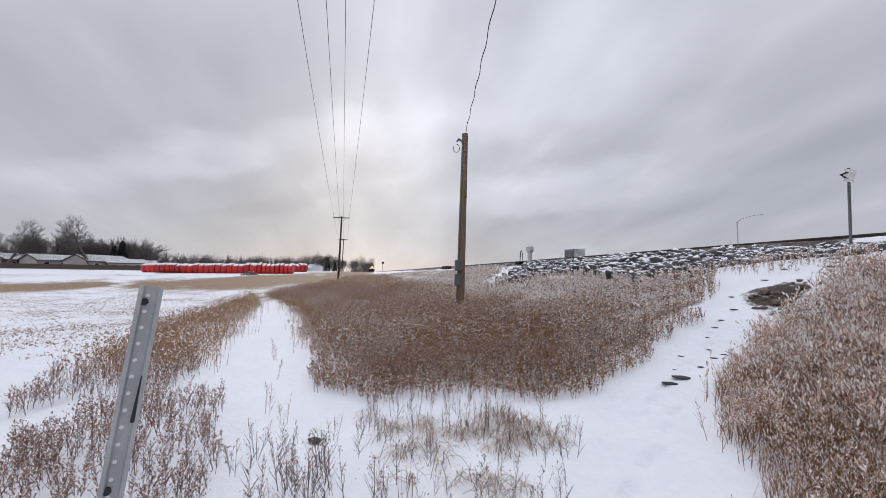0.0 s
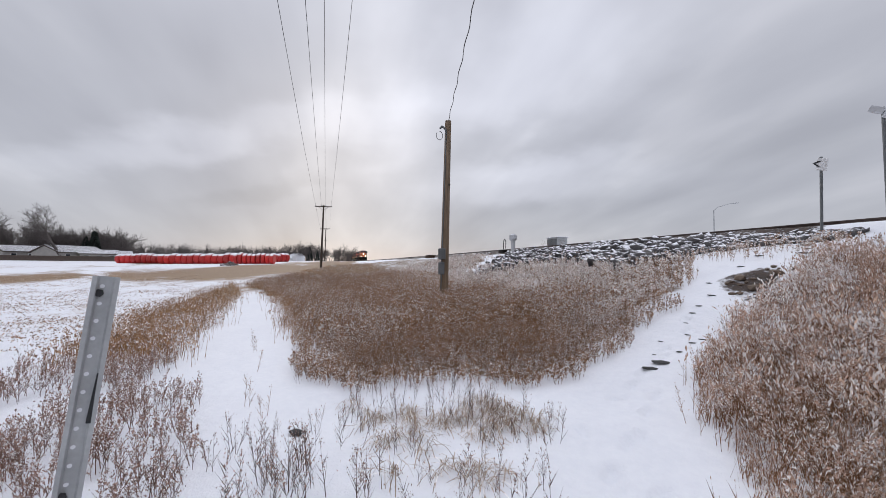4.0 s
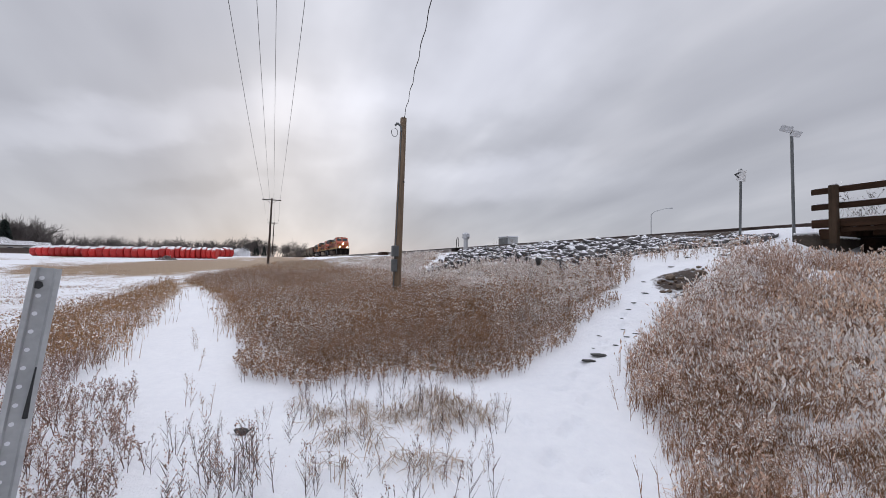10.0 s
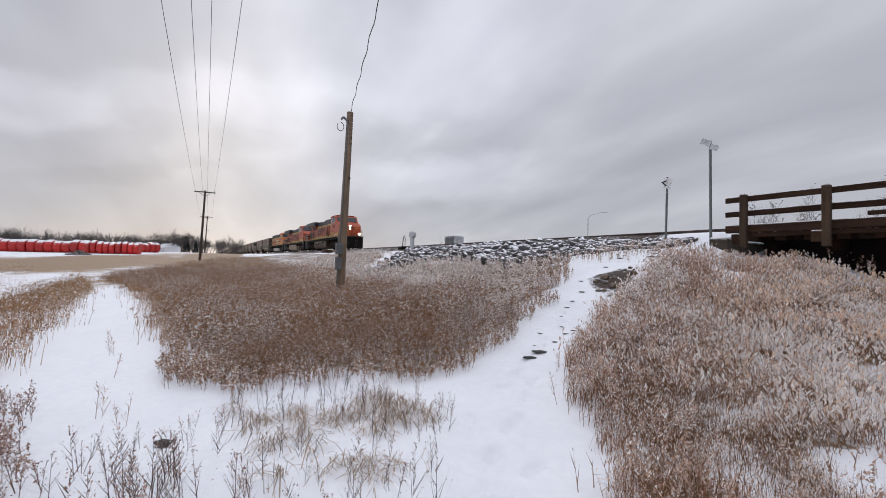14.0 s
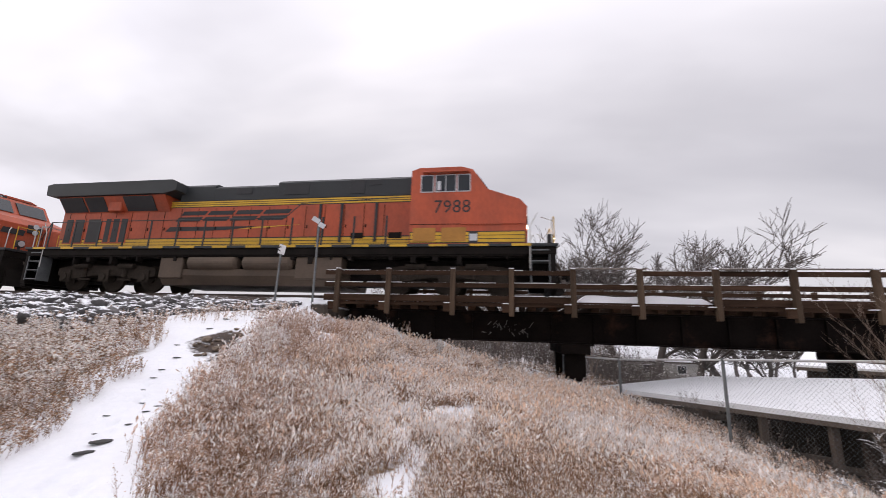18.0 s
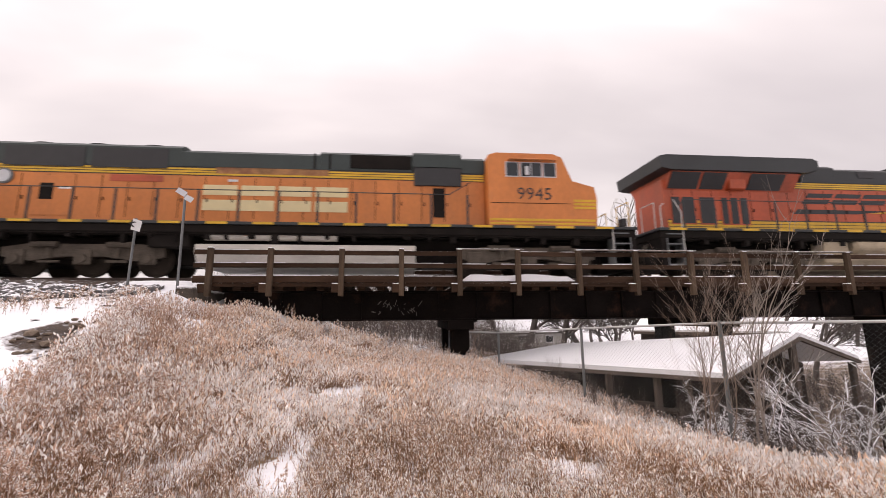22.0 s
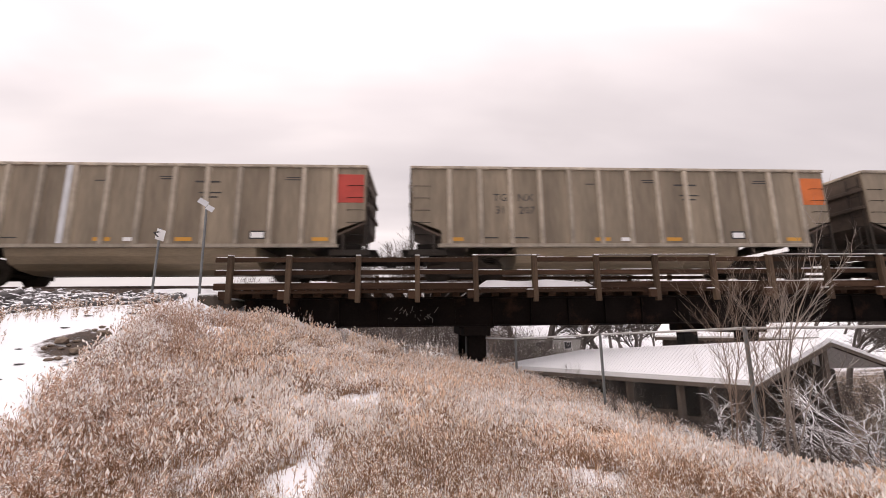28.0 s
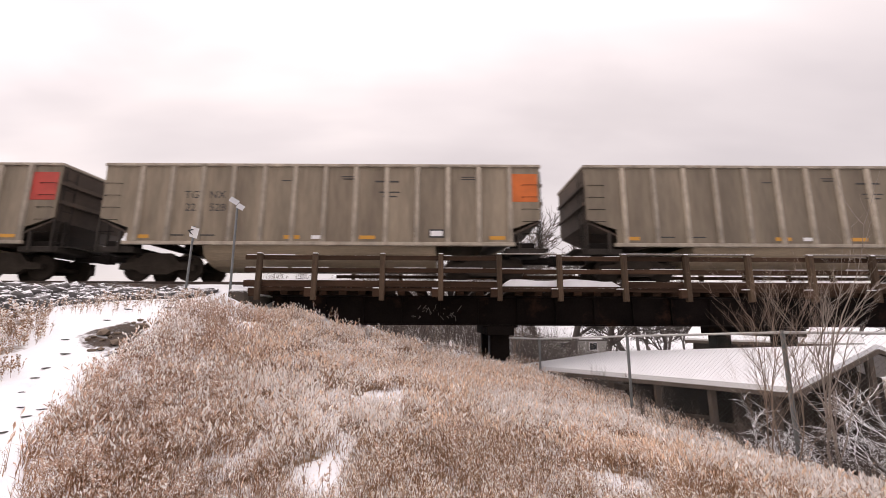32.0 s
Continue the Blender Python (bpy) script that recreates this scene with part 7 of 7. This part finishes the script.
        for a, b in ((5.75, 6.55), (6.75, 7.6)):
            part("cab_locker", Mesh().box(a, b, -1.48, -1.465, 1.82, 2.3, 0.008), material("dusty_yellow_orange", (0.42, 0.19, 0.03, 1), 0.6, dark=0.7, scale=2, fine=20) if new_style else YELLOW, cab)
        part("cab_seam", Mesh().box(5.65, 9.2, -1.458, -1.452, 2.42, 2.44, 0.002), UNDER, cab)
    else:
        for a, b in ((1.78, 1.84), (1.9, 1.98)):
            part("cab_band", Mesh().box(5.55, fx - 0.1, -1.462, -1.453, a, b, 0.002), YELLOW, cab)
        for a, b in ((2.35, 2.43), (2.48, 2.56), (2.61, 2.69)):
            part("nose_band", Mesh().box(8.45, fx - 0.03, -1.462, -1.453, a, b, 0.002), YELLOW, cab)
        part("cab_seam", Mesh().box(5.6, 8.3, -1.458, -1.452, 2.52, 2.54, 0.002), UNDER, cab)
    part("headlight_housing", Mesh().box(fx - 0.2, fx + 0.04, -0.3, 0.3, 2.68, 3.06, 0.03), BLACKP, cab)
    part("nose_door", Mesh().box(fx, fx + 0.05, 0.4, 1.05, 1.9, 2.95, 0.02), body, cab)
    part("nose_logo", Mesh().prism([(-1.25, 2.5), (-0.4, 2.5), (-0.35, 2.75), (-1.2, 2.75)], 0, fx, fx + 0.012), BLACKP, cab, "plain dark block of the maker's mark")
    part("horn", Mesh().cyl((6.2, 0.2, prof[6][1] + 0.2), (6.6, 0.2, prof[6][1] + 0.2), 0.05, 0.09, n=10).cyl((6.3, 0.2, prof[6][1] + 0.08), (6.3, 0.2, prof[6][1] + 0.2), 0.03, n=6), UNDER, cab)
    part("antenna", Mesh().cyl((6.9, -0.4, prof[6][1] + 0.08), (6.9, -0.4, prof[6][1] + 0.2), 0.12, n=10), UNDER, cab)
    for z in (2.73, 3.01):
        part("headlight", Mesh().cyl((fx + 0.03, 0.0, z), (fx + 0.046, 0.0, z), 0.115, n=14), LAMPGLOW if number == "7988" else SIGNBACK, cab)
    for y in (-0.95, 0.95):
        part("ditch_light", Mesh().cyl((10.49, y, 2.0), (10.507, y, 2.0), 0.125, n=14), LAMPGLOW if number == "7988" else SIGNBACK, lo)
        part("ditch_housing", Mesh().box(10.3, 10.5, y - 0.13, y + 0.13, 1.85, 2.14, 0.02).box(10.36, 10.44, y - 0.04, y + 0.04, 1.7, 1.86, 0.01), BLACKP, lo)
    num = lettering(number, 0.66 if new_style else 0.62)
    num.materials.append(BLACKP)
    part("road_number", num, None, cab, "dark road number", at=pose(7.1, -1.456, 2.84 if new_style else 2.66))
    if style != "old":
        logo_bars(lo, -4.3, 0.45, 2.86, 3.28, H - 0.006, BLACKP, 0.35, "plain black block of the maker's mark")
        part("logo_swoosh", Mesh().prism([(-4.7, 2.45), (-4.5, 2.64), (-0.6, 2.62), (-2.0, 2.48)], 1, -0.006, 0.0), BLACKP, lo, "black swoosh", at=pose(0, H - 0.004, 0))
        part("logo_underline", Mesh().prism([(-1.6, 2.50), (-0.4, 2.55), (1.2, 2.66), (-0.6, 2.60)], 1, -0.006, 0.0), YELLOW, lo, at=pose(0, H - 0.003, 0))
    else:
        logo_bars(lo, -3.75, 0.85, 2.22, 3.1, H - 0.006, CREAM, 0.0, "plain cream block of the maker's mark")
    # tank, reservoirs and trucks
    tankm = TANKLIGHT if number == "6149" else TANKP
    if style != "old":
        part("fuel_tank", Mesh().prism([(-1.35, 0.62), (-1.15, 0.28), (1.15, 0.28), (1.35, 0.62), (1.35, 0.86), (-1.35, 0.86)], 0, -4.2, 3.2), tankm, lo)
        for a, b in ((-2.9, -1.0), (-0.6, 1.2)):
            part("air_reservoir", Mesh().cyl((a, -1.28, 1.1), (b, -1.28, 1.1), 0.27, n=20).cyl((a - 0.1, -1.28, 1.1), (a, -1.28, 1.1), 0.15, 0.27, n=20).cyl((b, -1.28, 1.1), (b + 0.1, -1.28, 1.1), 0.27, 0.15, n=20), tankm, lo, smooth=False)
        part("equipment_box", Mesh().box(-4.2, -3.2, -1.42, -0.9, 0.5, 1.3, 0.03), tankm, lo)
        part("equipment_box", Mesh().box(1.45, 3.2, -1.42, -0.9, 0.5, 1.3, 0.03), tankm, lo)
    else:
        part("fuel_tank", Mesh().prism([(-1.45, 0.75), (-1.2, 0.3), (1.2, 0.3), (1.45, 0.75), (1.45, 1.0), (-1.45, 1.0)], 0, -3.6, 3.1), TANKSILVER, lo)
        part("air_reservoir", Mesh().cyl((-3.4, -1.22, 1.32), (0.6, -1.22, 1.32), 0.17, n=16), TANKSILVER, lo)
        part("equipment_box", Mesh().box(-5.0, -3.8, -1.4, -0.9, 0.9, 1.34, 0.03), UNDER, lo)
    pipe = Mesh()
    for zz, yy in ((1.33, -1.45), (1.31, -1.3)):
        pipe.cyl((-9.5, yy, zz), (9.5, yy, zz), 0.03, n=5)
    for k in range(24):
        a = -9 + k * 0.78 + random.uniform(-0.2, 0.2)
        pipe.box(a, a + random.uniform(0.06, 0.22), -1.46, -1.2, random.uniform(1.02, 1.26), 1.35, 0.01)
    part("piping", pipe, UNDER, lo, "oily pipes and brackets along the sill", kind="stuff")
    for xc in (-6.9, 6.9):
        loco_truck(lo, xc, TRUCK if number == "7988" else TRUCKPALE)
    part("centre_sill", Mesh().box(-9.7, 9.7, -0.55, 0.55, 0.42, 1.0, 0.02), UNDER, lo)
    # ends
    for s in (-1, 1):
        part("pilot", Mesh().prism([(-1.5, 0.25), (1.5, 0.25), (1.5, 1.36), (-1.5, 1.36)], 0, s * 10.3, s * 10.52), UNDER, lo)
        part("plow", Mesh().prism([(10.524 * s, 0.15), (10.78 * s, 0.15), (10.56 * s, 0.85)], 1, -1.3, 1.3), UNDER, lo)
        for y in (-0.75, -0.55, 0.5, 0.7):
            part("air_hose", Mesh().path([(s * 10.55, y, 1.25), (s * 10.72, y, 1.0), (s * 10.74, y * 0.9, 0.7), (s * 10.66, y * 0.8, 0.5)], 0.025, 5), TRUCKPALE, lo)
        cp = part("coupler", Mesh().box(s * 10.4, s * 11.1, -0.12, 0.12, 0.75, 1.0, 0.03).box(s * 10.98, s * 11.12, -0.2, 0.12, 0.68, 1.06, 0.03), UNDER, lo)
        for y in (-1.3, 1.3):
            st = Mesh()
            st.box(s * 9.72, s * 10.33, y * 1.0 - 0.012 + (0.24 if y < 0 else -0.24), y + 0.012 + (0.24 if y < 0 else -0.24), 0.36, 1.34, 0.004)
            st = part("steps", st, UNDER, lo)
            for k in range(4):
                part("tread", Mesh().box(s * 9.75, s * 10.3, y - 0.22, y + 0.22, 0.4 + k * 0.36, 0.44 + k * 0.36, 0.006), GALVDULL, st)
            for a in (9.735, 10.315):
                part("side_plate", Mesh().box(s * a - 0.015, s * a + 0.015, y - 0.24, y + 0.22, 0.36, 1.35, 0.004), GALVDULL, st)
            hr = Mesh().path([(s * 9.7, y * 1.18, 0.9), (s * 9.72, y * 1.18, 2.3), (s * 9.95, y * 1.16, 2.75)], 0.018, 5)
            hr.path([(s * 10.4, y * 1.1, 1.0), (s * 10.42, y * 1.1, 2.5), (s * 10.1, y * 0.9, 2.7)], 0.018, 5)
            part("grab_iron", hr, HANDRAIL, lo)
        for q in (-1, 1):
            er = Mesh().path([(s * 10.5, q * 1.2, 1.72), (s * 10.5, q * 1.2, 2.7), (s * 10.5, q * 0.4, 2.7), (s * 10.5, q * 0.4, 1.72)], 0.018, 5)
            part("end_handrail", er, HANDRAIL if s < 0 else YELLOW, lo)
    stan = Mesh().box(-0.035, 0.035, -1.515, -1.485, 1.72, 2.76, 0.006).data("stanchion", BLACKROOF)
    x = -9.6
    while x < 5.3:
        part("stanchion", stan, None, lo, at=pose(x, 0, 0))
        x += 1.2
    part("handrail", Mesh().path([(-10.0, -1.5, 2.0), (-9.6, -1.5, 2.76), (0.9, -1.5, 2.76), (1.5, -1.5, 3.3), (5.2, -1.5, 3.42)] if new_style else [(-10.0, -1.5, 2.0), (-9.8, -1.5, 2.76), (4.2, -1.5, 2.76), (4.9, -1.5, 3.2)], 0.017, 5), BLACKROOF, lo)
    return lo


def make_gondola(number, color, marks, label):
    g = thing("coal_gondola", label, "freight car", group="coal train")
    L, W = 7.38, 1.5
    zt, zs = 3.86, 1.2
    # tub: straight sides and a rounded belly
    side = Mesh()
    for s in (-1, 1):
        side.prism([(-L + 1.0, zs), (L - 1.0, zs), (L - 1.0, zs + 0.52), (L - 0.03, zs + 0.86), (L - 0.02, zt), (-L + 0.02, zt), (-L + 0.03, zs + 0.86), (-L + 1.0, zs + 0.52)], 1, s * W - 0.02, s * W + 0.02)
    part("side_sheet", side, CARGREY, g)
    belly = Mesh()
    n = 8
    prof = [(-W + 0.03, zs + 0.02)] + [(-(W - 0.12) * math.cos(a), 0.95 - 0.55 * math.sin(a)) for a in np.linspace(0.1, math.pi - 0.1, n)] + [(W - 0.03, zs + 0.02)]
    belly.prism(prof, 0, -3.85, 3.85)
    part("belly", belly, BELLY, g, "rounded dusty belly between the trucks")
    part("coal_load", Mesh().prism([(-1.46, zt - 0.5), (1.46, zt - 0.5), (0.5, zt - 0.12), (-0.5, zt - 0.12)], 0, -L + 0.3, L - 0.3), COAL, g)
    part("top_chord", Mesh().box(-L, L, -W - 0.09, -W + 0.05, zt, zt + 0.1, 0.015).box(-L, L, W - 0.05, W + 0.09, zt, zt + 0.1, 0.015), CARRIB, g)
    part("side_sill", Mesh().box(-L + 0.9, L - 0.9, -W - 0.1, -W + 0.03, zs - 0.06, zs + 0.06, 0.015).box(-L + 0.9, L - 0.9, W - 0.03, W + 0.1, zs - 0.06, zs + 0.06, 0.015), CARRIB, g)
    rib = Mesh().prism([(-0.09, -0.022), (0.09, -0.022), (0.06, -0.1), (-0.06, -0.1)], 2, zs + 0.062, zt - 0.002).data("rib", CARRIB)
    for k in range(13):
        x = -6.08 + k * 1.035
        part("rib", rib, None, g, at=pose(x, -W, 0))
    ribs2 = Mesh()
    for k in range(13):
        ribs2.box(-6.15 + k * 1.035, -6.01 + k * 1.035, W + 0.022, W + 0.1, zs + 0.062, zt - 0.002, 0.01)
    part("far_ribs", ribs2, CARRIB, g)
    for s in (-1, 1):
        # end sheet in the darkened brown, with the gap's shade in its colour
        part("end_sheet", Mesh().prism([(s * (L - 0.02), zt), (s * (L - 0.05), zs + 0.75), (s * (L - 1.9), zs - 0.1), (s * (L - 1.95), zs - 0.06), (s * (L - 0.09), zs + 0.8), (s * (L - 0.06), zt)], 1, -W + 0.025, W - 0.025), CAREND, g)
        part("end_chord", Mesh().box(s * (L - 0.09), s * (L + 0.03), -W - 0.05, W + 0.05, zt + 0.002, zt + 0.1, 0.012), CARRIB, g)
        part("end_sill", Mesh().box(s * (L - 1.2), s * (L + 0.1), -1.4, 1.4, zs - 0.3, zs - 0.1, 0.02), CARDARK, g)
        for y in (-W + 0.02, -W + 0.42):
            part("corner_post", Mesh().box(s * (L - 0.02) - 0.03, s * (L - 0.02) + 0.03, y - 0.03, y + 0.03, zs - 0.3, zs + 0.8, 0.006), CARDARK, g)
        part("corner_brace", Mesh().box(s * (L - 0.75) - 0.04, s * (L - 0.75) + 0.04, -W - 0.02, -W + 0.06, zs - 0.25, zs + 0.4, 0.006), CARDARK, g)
        rg = Mesh().path([(s * (L - 0.62), -W - 0.025, 0), (s * (L - 0.62), -W - 0.1, 0), (s * (L - 0.12), -W - 0.1, 0), (s * (L - 0.12), -W - 0.025, 0)], 0.012, 4).data("grab_iron", UNDER)
        for k in range(5):
            part("grab_iron", rg, None, g, at=pose(0, 0, 1.55 + k * 0.42))
        ld = Mesh()
        for y in (-W + 0.12, -W + 0.52):
            ld.box(s * (L + 0.03) - 0.012, s * (L + 0.03) + 0.012, y - 0.02, y + 0.02, zs - 0.2, zt - 0.1, 0.004)
        for k in range(7):
            ld.cyl((s * (L + 0.05), -W + 0.12, zs + k * 0.37), (s * (L + 0.05), -W + 0.52, zs + k * 0.37), 0.012, n=4)
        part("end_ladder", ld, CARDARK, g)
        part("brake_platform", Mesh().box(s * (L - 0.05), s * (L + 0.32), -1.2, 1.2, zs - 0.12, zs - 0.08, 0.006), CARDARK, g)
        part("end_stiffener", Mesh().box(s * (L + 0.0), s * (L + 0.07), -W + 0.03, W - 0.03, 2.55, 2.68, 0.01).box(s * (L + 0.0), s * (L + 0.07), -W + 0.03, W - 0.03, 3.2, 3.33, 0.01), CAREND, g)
        part("coupler", Mesh().box(s * (L - 0.4), s * (L + 0.72), -0.12, 0.12, 0.74, 0.98, 0.03).box(s * (L + 0.55), s * (L + 0.74), -0.2, 0.14, 0.68, 1.04, 0.03), UNDER, g)
        t = part("truck", Mesh().prism([(-1.25, 0.36), (-1.25, 0.56), (-0.75, 0.62), (-0.45, 0.92), (0.45, 0.92), (0.75, 0.62), (1.25, 0.56), (1.25, 0.36), (0.7, 0.36), (0.4, 0.2), (-0.4, 0.2), (-0.7, 0.36)], 1, -1.12, -0.94).box(-0.3, 0.3, -1.0, 1.0, 0.5, 0.92, 0.02).box(-1.2, 1.2, 0.94, 1.1, 0.36, 0.8, 0.02), TRUCK, g, at=pose(s * 5.55, 0, 0))
        for a in (-0.9, 0.9):
            part("wheelset", WHEEL_C, None, t, at=pose(a, 0, 0))
        part("brake_rigging", Mesh().cyl((s * 4.5, -0.9, 0.75), (s * 6.4, -0.9, 0.85), 0.05, n=6).box(s * 6.4, s * 7.2, -1.3, -0.7, 0.9, 1.3, 0.03), UNDER, g)
    part("end_panel", Mesh().box(L - 0.98, L - 0.1, -W - 0.036, -W - 0.022, 2.66, zt - 0.22, 0.004), PANELS[color], g, color + " end panel")
    if marks:
        a, b = marks
        for txt, x, z in ((a[:2], -4.36, 2.74), (a[2:], -3.5, 2.74), (b[:len(b) // 2], -4.36, 2.3), (b[len(b) // 2:], -3.46, 2.3)):
            me = lettering(txt, 0.37)
            me.materials.append(MARK)
            part("car_mark", me, None, g, "grey stencilled mark", at=pose(x, -W - 0.024, z))
    for x, z, w, h, mat in ((3.9, 1.42, 0.5, 0.28, BLACKP), (0.9, 3.5, 0.5, 0.035, MARK), (0.9, 3.42, 0.4, 0.035, MARK), (4.95, 3.5, 0.45, 0.035, MARK), (4.95, 3.42, 0.5, 0.035, MARK), (-1.2, 3.35, 0.3, 0.035, MARK), (3.9, 1.47, 0.4, 0.18, SIGNWHITE), (-0.1, 1.36, 0.3, 0.12, SIGNWHITE), (2.3, 2.95, 0.7, 0.05, MARK), (2.3, 2.8, 0.5, 0.05, MARK), (2.2, 3.32, 0.8, 0.06, MARK), (-3.7, 1.45, 0.5, 0.04, MARK), (-4.7, 1.45, 0.45, 0.04, MARK)):
        part("data_plate", Mesh().box(x - w / 2, x + w / 2, -W - 0.03 - (0.006 if w == 0.4 else 0), -W - 0.022, z, z + h, 0.002), mat, g)
    for x in (-5.9, -0.9, 1.6, 5.9):
        part("reflector", Mesh().box(x - 0.26, x + 0.26, -W - 0.03, -W - 0.022, 1.36, 1.48, 0.002), AMBER, g)
    return g


def add_graffiti(car, x0, z0, w, h, mat, seed):
    r = random.Random(seed)
    for k in range(6):
        a = x0 + k * w / 6
        pts = [(a, z0 + h * r.uniform(0, 0.2)), (a + w / 7, z0 + h * r.uniform(0, 0.15)), (a + w / 6.6, z0 + h * r.uniform(0.75, 1)), (a + w / 14, z0 + h * r.uniform(0.55, 0.8)), (a - w / 40, z0 + h)]
        part("graffiti", Mesh().prism(pts, 1, -0.006, 0), mat, car, "plain block of faded graffiti", at=pose(0, -1.36, 0))


LEAD = make_loco("7988", "new", "orange and black diesel locomotive with lit headlights and yellow stripes")
SECOND = make_loco("6149", "new", "orange and black diesel locomotive with dusty sides and yellow stripes")
THIRD = make_loco("9945", "old", "yellow-orange diesel locomotive with a dark green roof and cream markings")
COLORS = ["crimson", "orange", "orange", "orange", "red", "red", "green", "orange", "red"]
MARKS = [("GGPX", "120511"), ("TGNX", "30318"), None, ("TGNX", "31207"), None, ("WFRX", "966483"), None, ("TGNX", "22528"), None]
THIRD.scale = (1.03, 1, 1)
CARS = []
for k in range(9):
    c = make_gondola(k, COLORS[k], MARKS[k], "grey-brown ribbed steel coal gondola with " + ("an orange" if COLORS[k] == "orange" else "a " + COLORS[k]) + " end panel")
    CARS.append(c)
add_graffiti(CARS[0], -3.6, 0.55, 2.4, 0.5, GRAFFITI, 1)
part("pale_rib", Mesh().box(-0.09 - 1.05 * 2, 0.09 - 1.05 * 2, -1.62, -1.6, 1.27, 3.85, 0.004), SIGNBACK, CARS[4], "pale new metal rib")
for k in range(9, 34):
    CARS.append(copy_thing(CARS[(k * 5 + k // 4) % 9], pose(0, 0, 0)))

# middles of the vehicles behind the lead locomotive's middle
OFFSETS = [0, -22.3, -44.6] + [-44.6 - 11.15 - 8.12 - 16.24 * k for k in range(34)]


def lead_x(t):
    """Where the lead locomotive's middle is, metres along the track."""
    return float(np.interp(t, [0, 16, 19, 20, 21, 22, 24.5, 28, 32], [-243.9, -35.1, 3.72, 16.25, 28.9, 41.75, 73.55, 119.65, 173.4]))


def motions():
    for ob, off in zip([LEAD, SECOND, THIRD] + CARS, OFFSETS):
        rows = []
        for t in range(0, 33):
            x = lead_x(t) + off
            y = track_y(x)
            a = math.degrees(math.atan2(track_y(x + 2) - track_y(x - 2), 4))
            rows.append((t, pose(x, y, RAIL_Z, 0, 0, a)))
        walk(ob, rows)


motions()
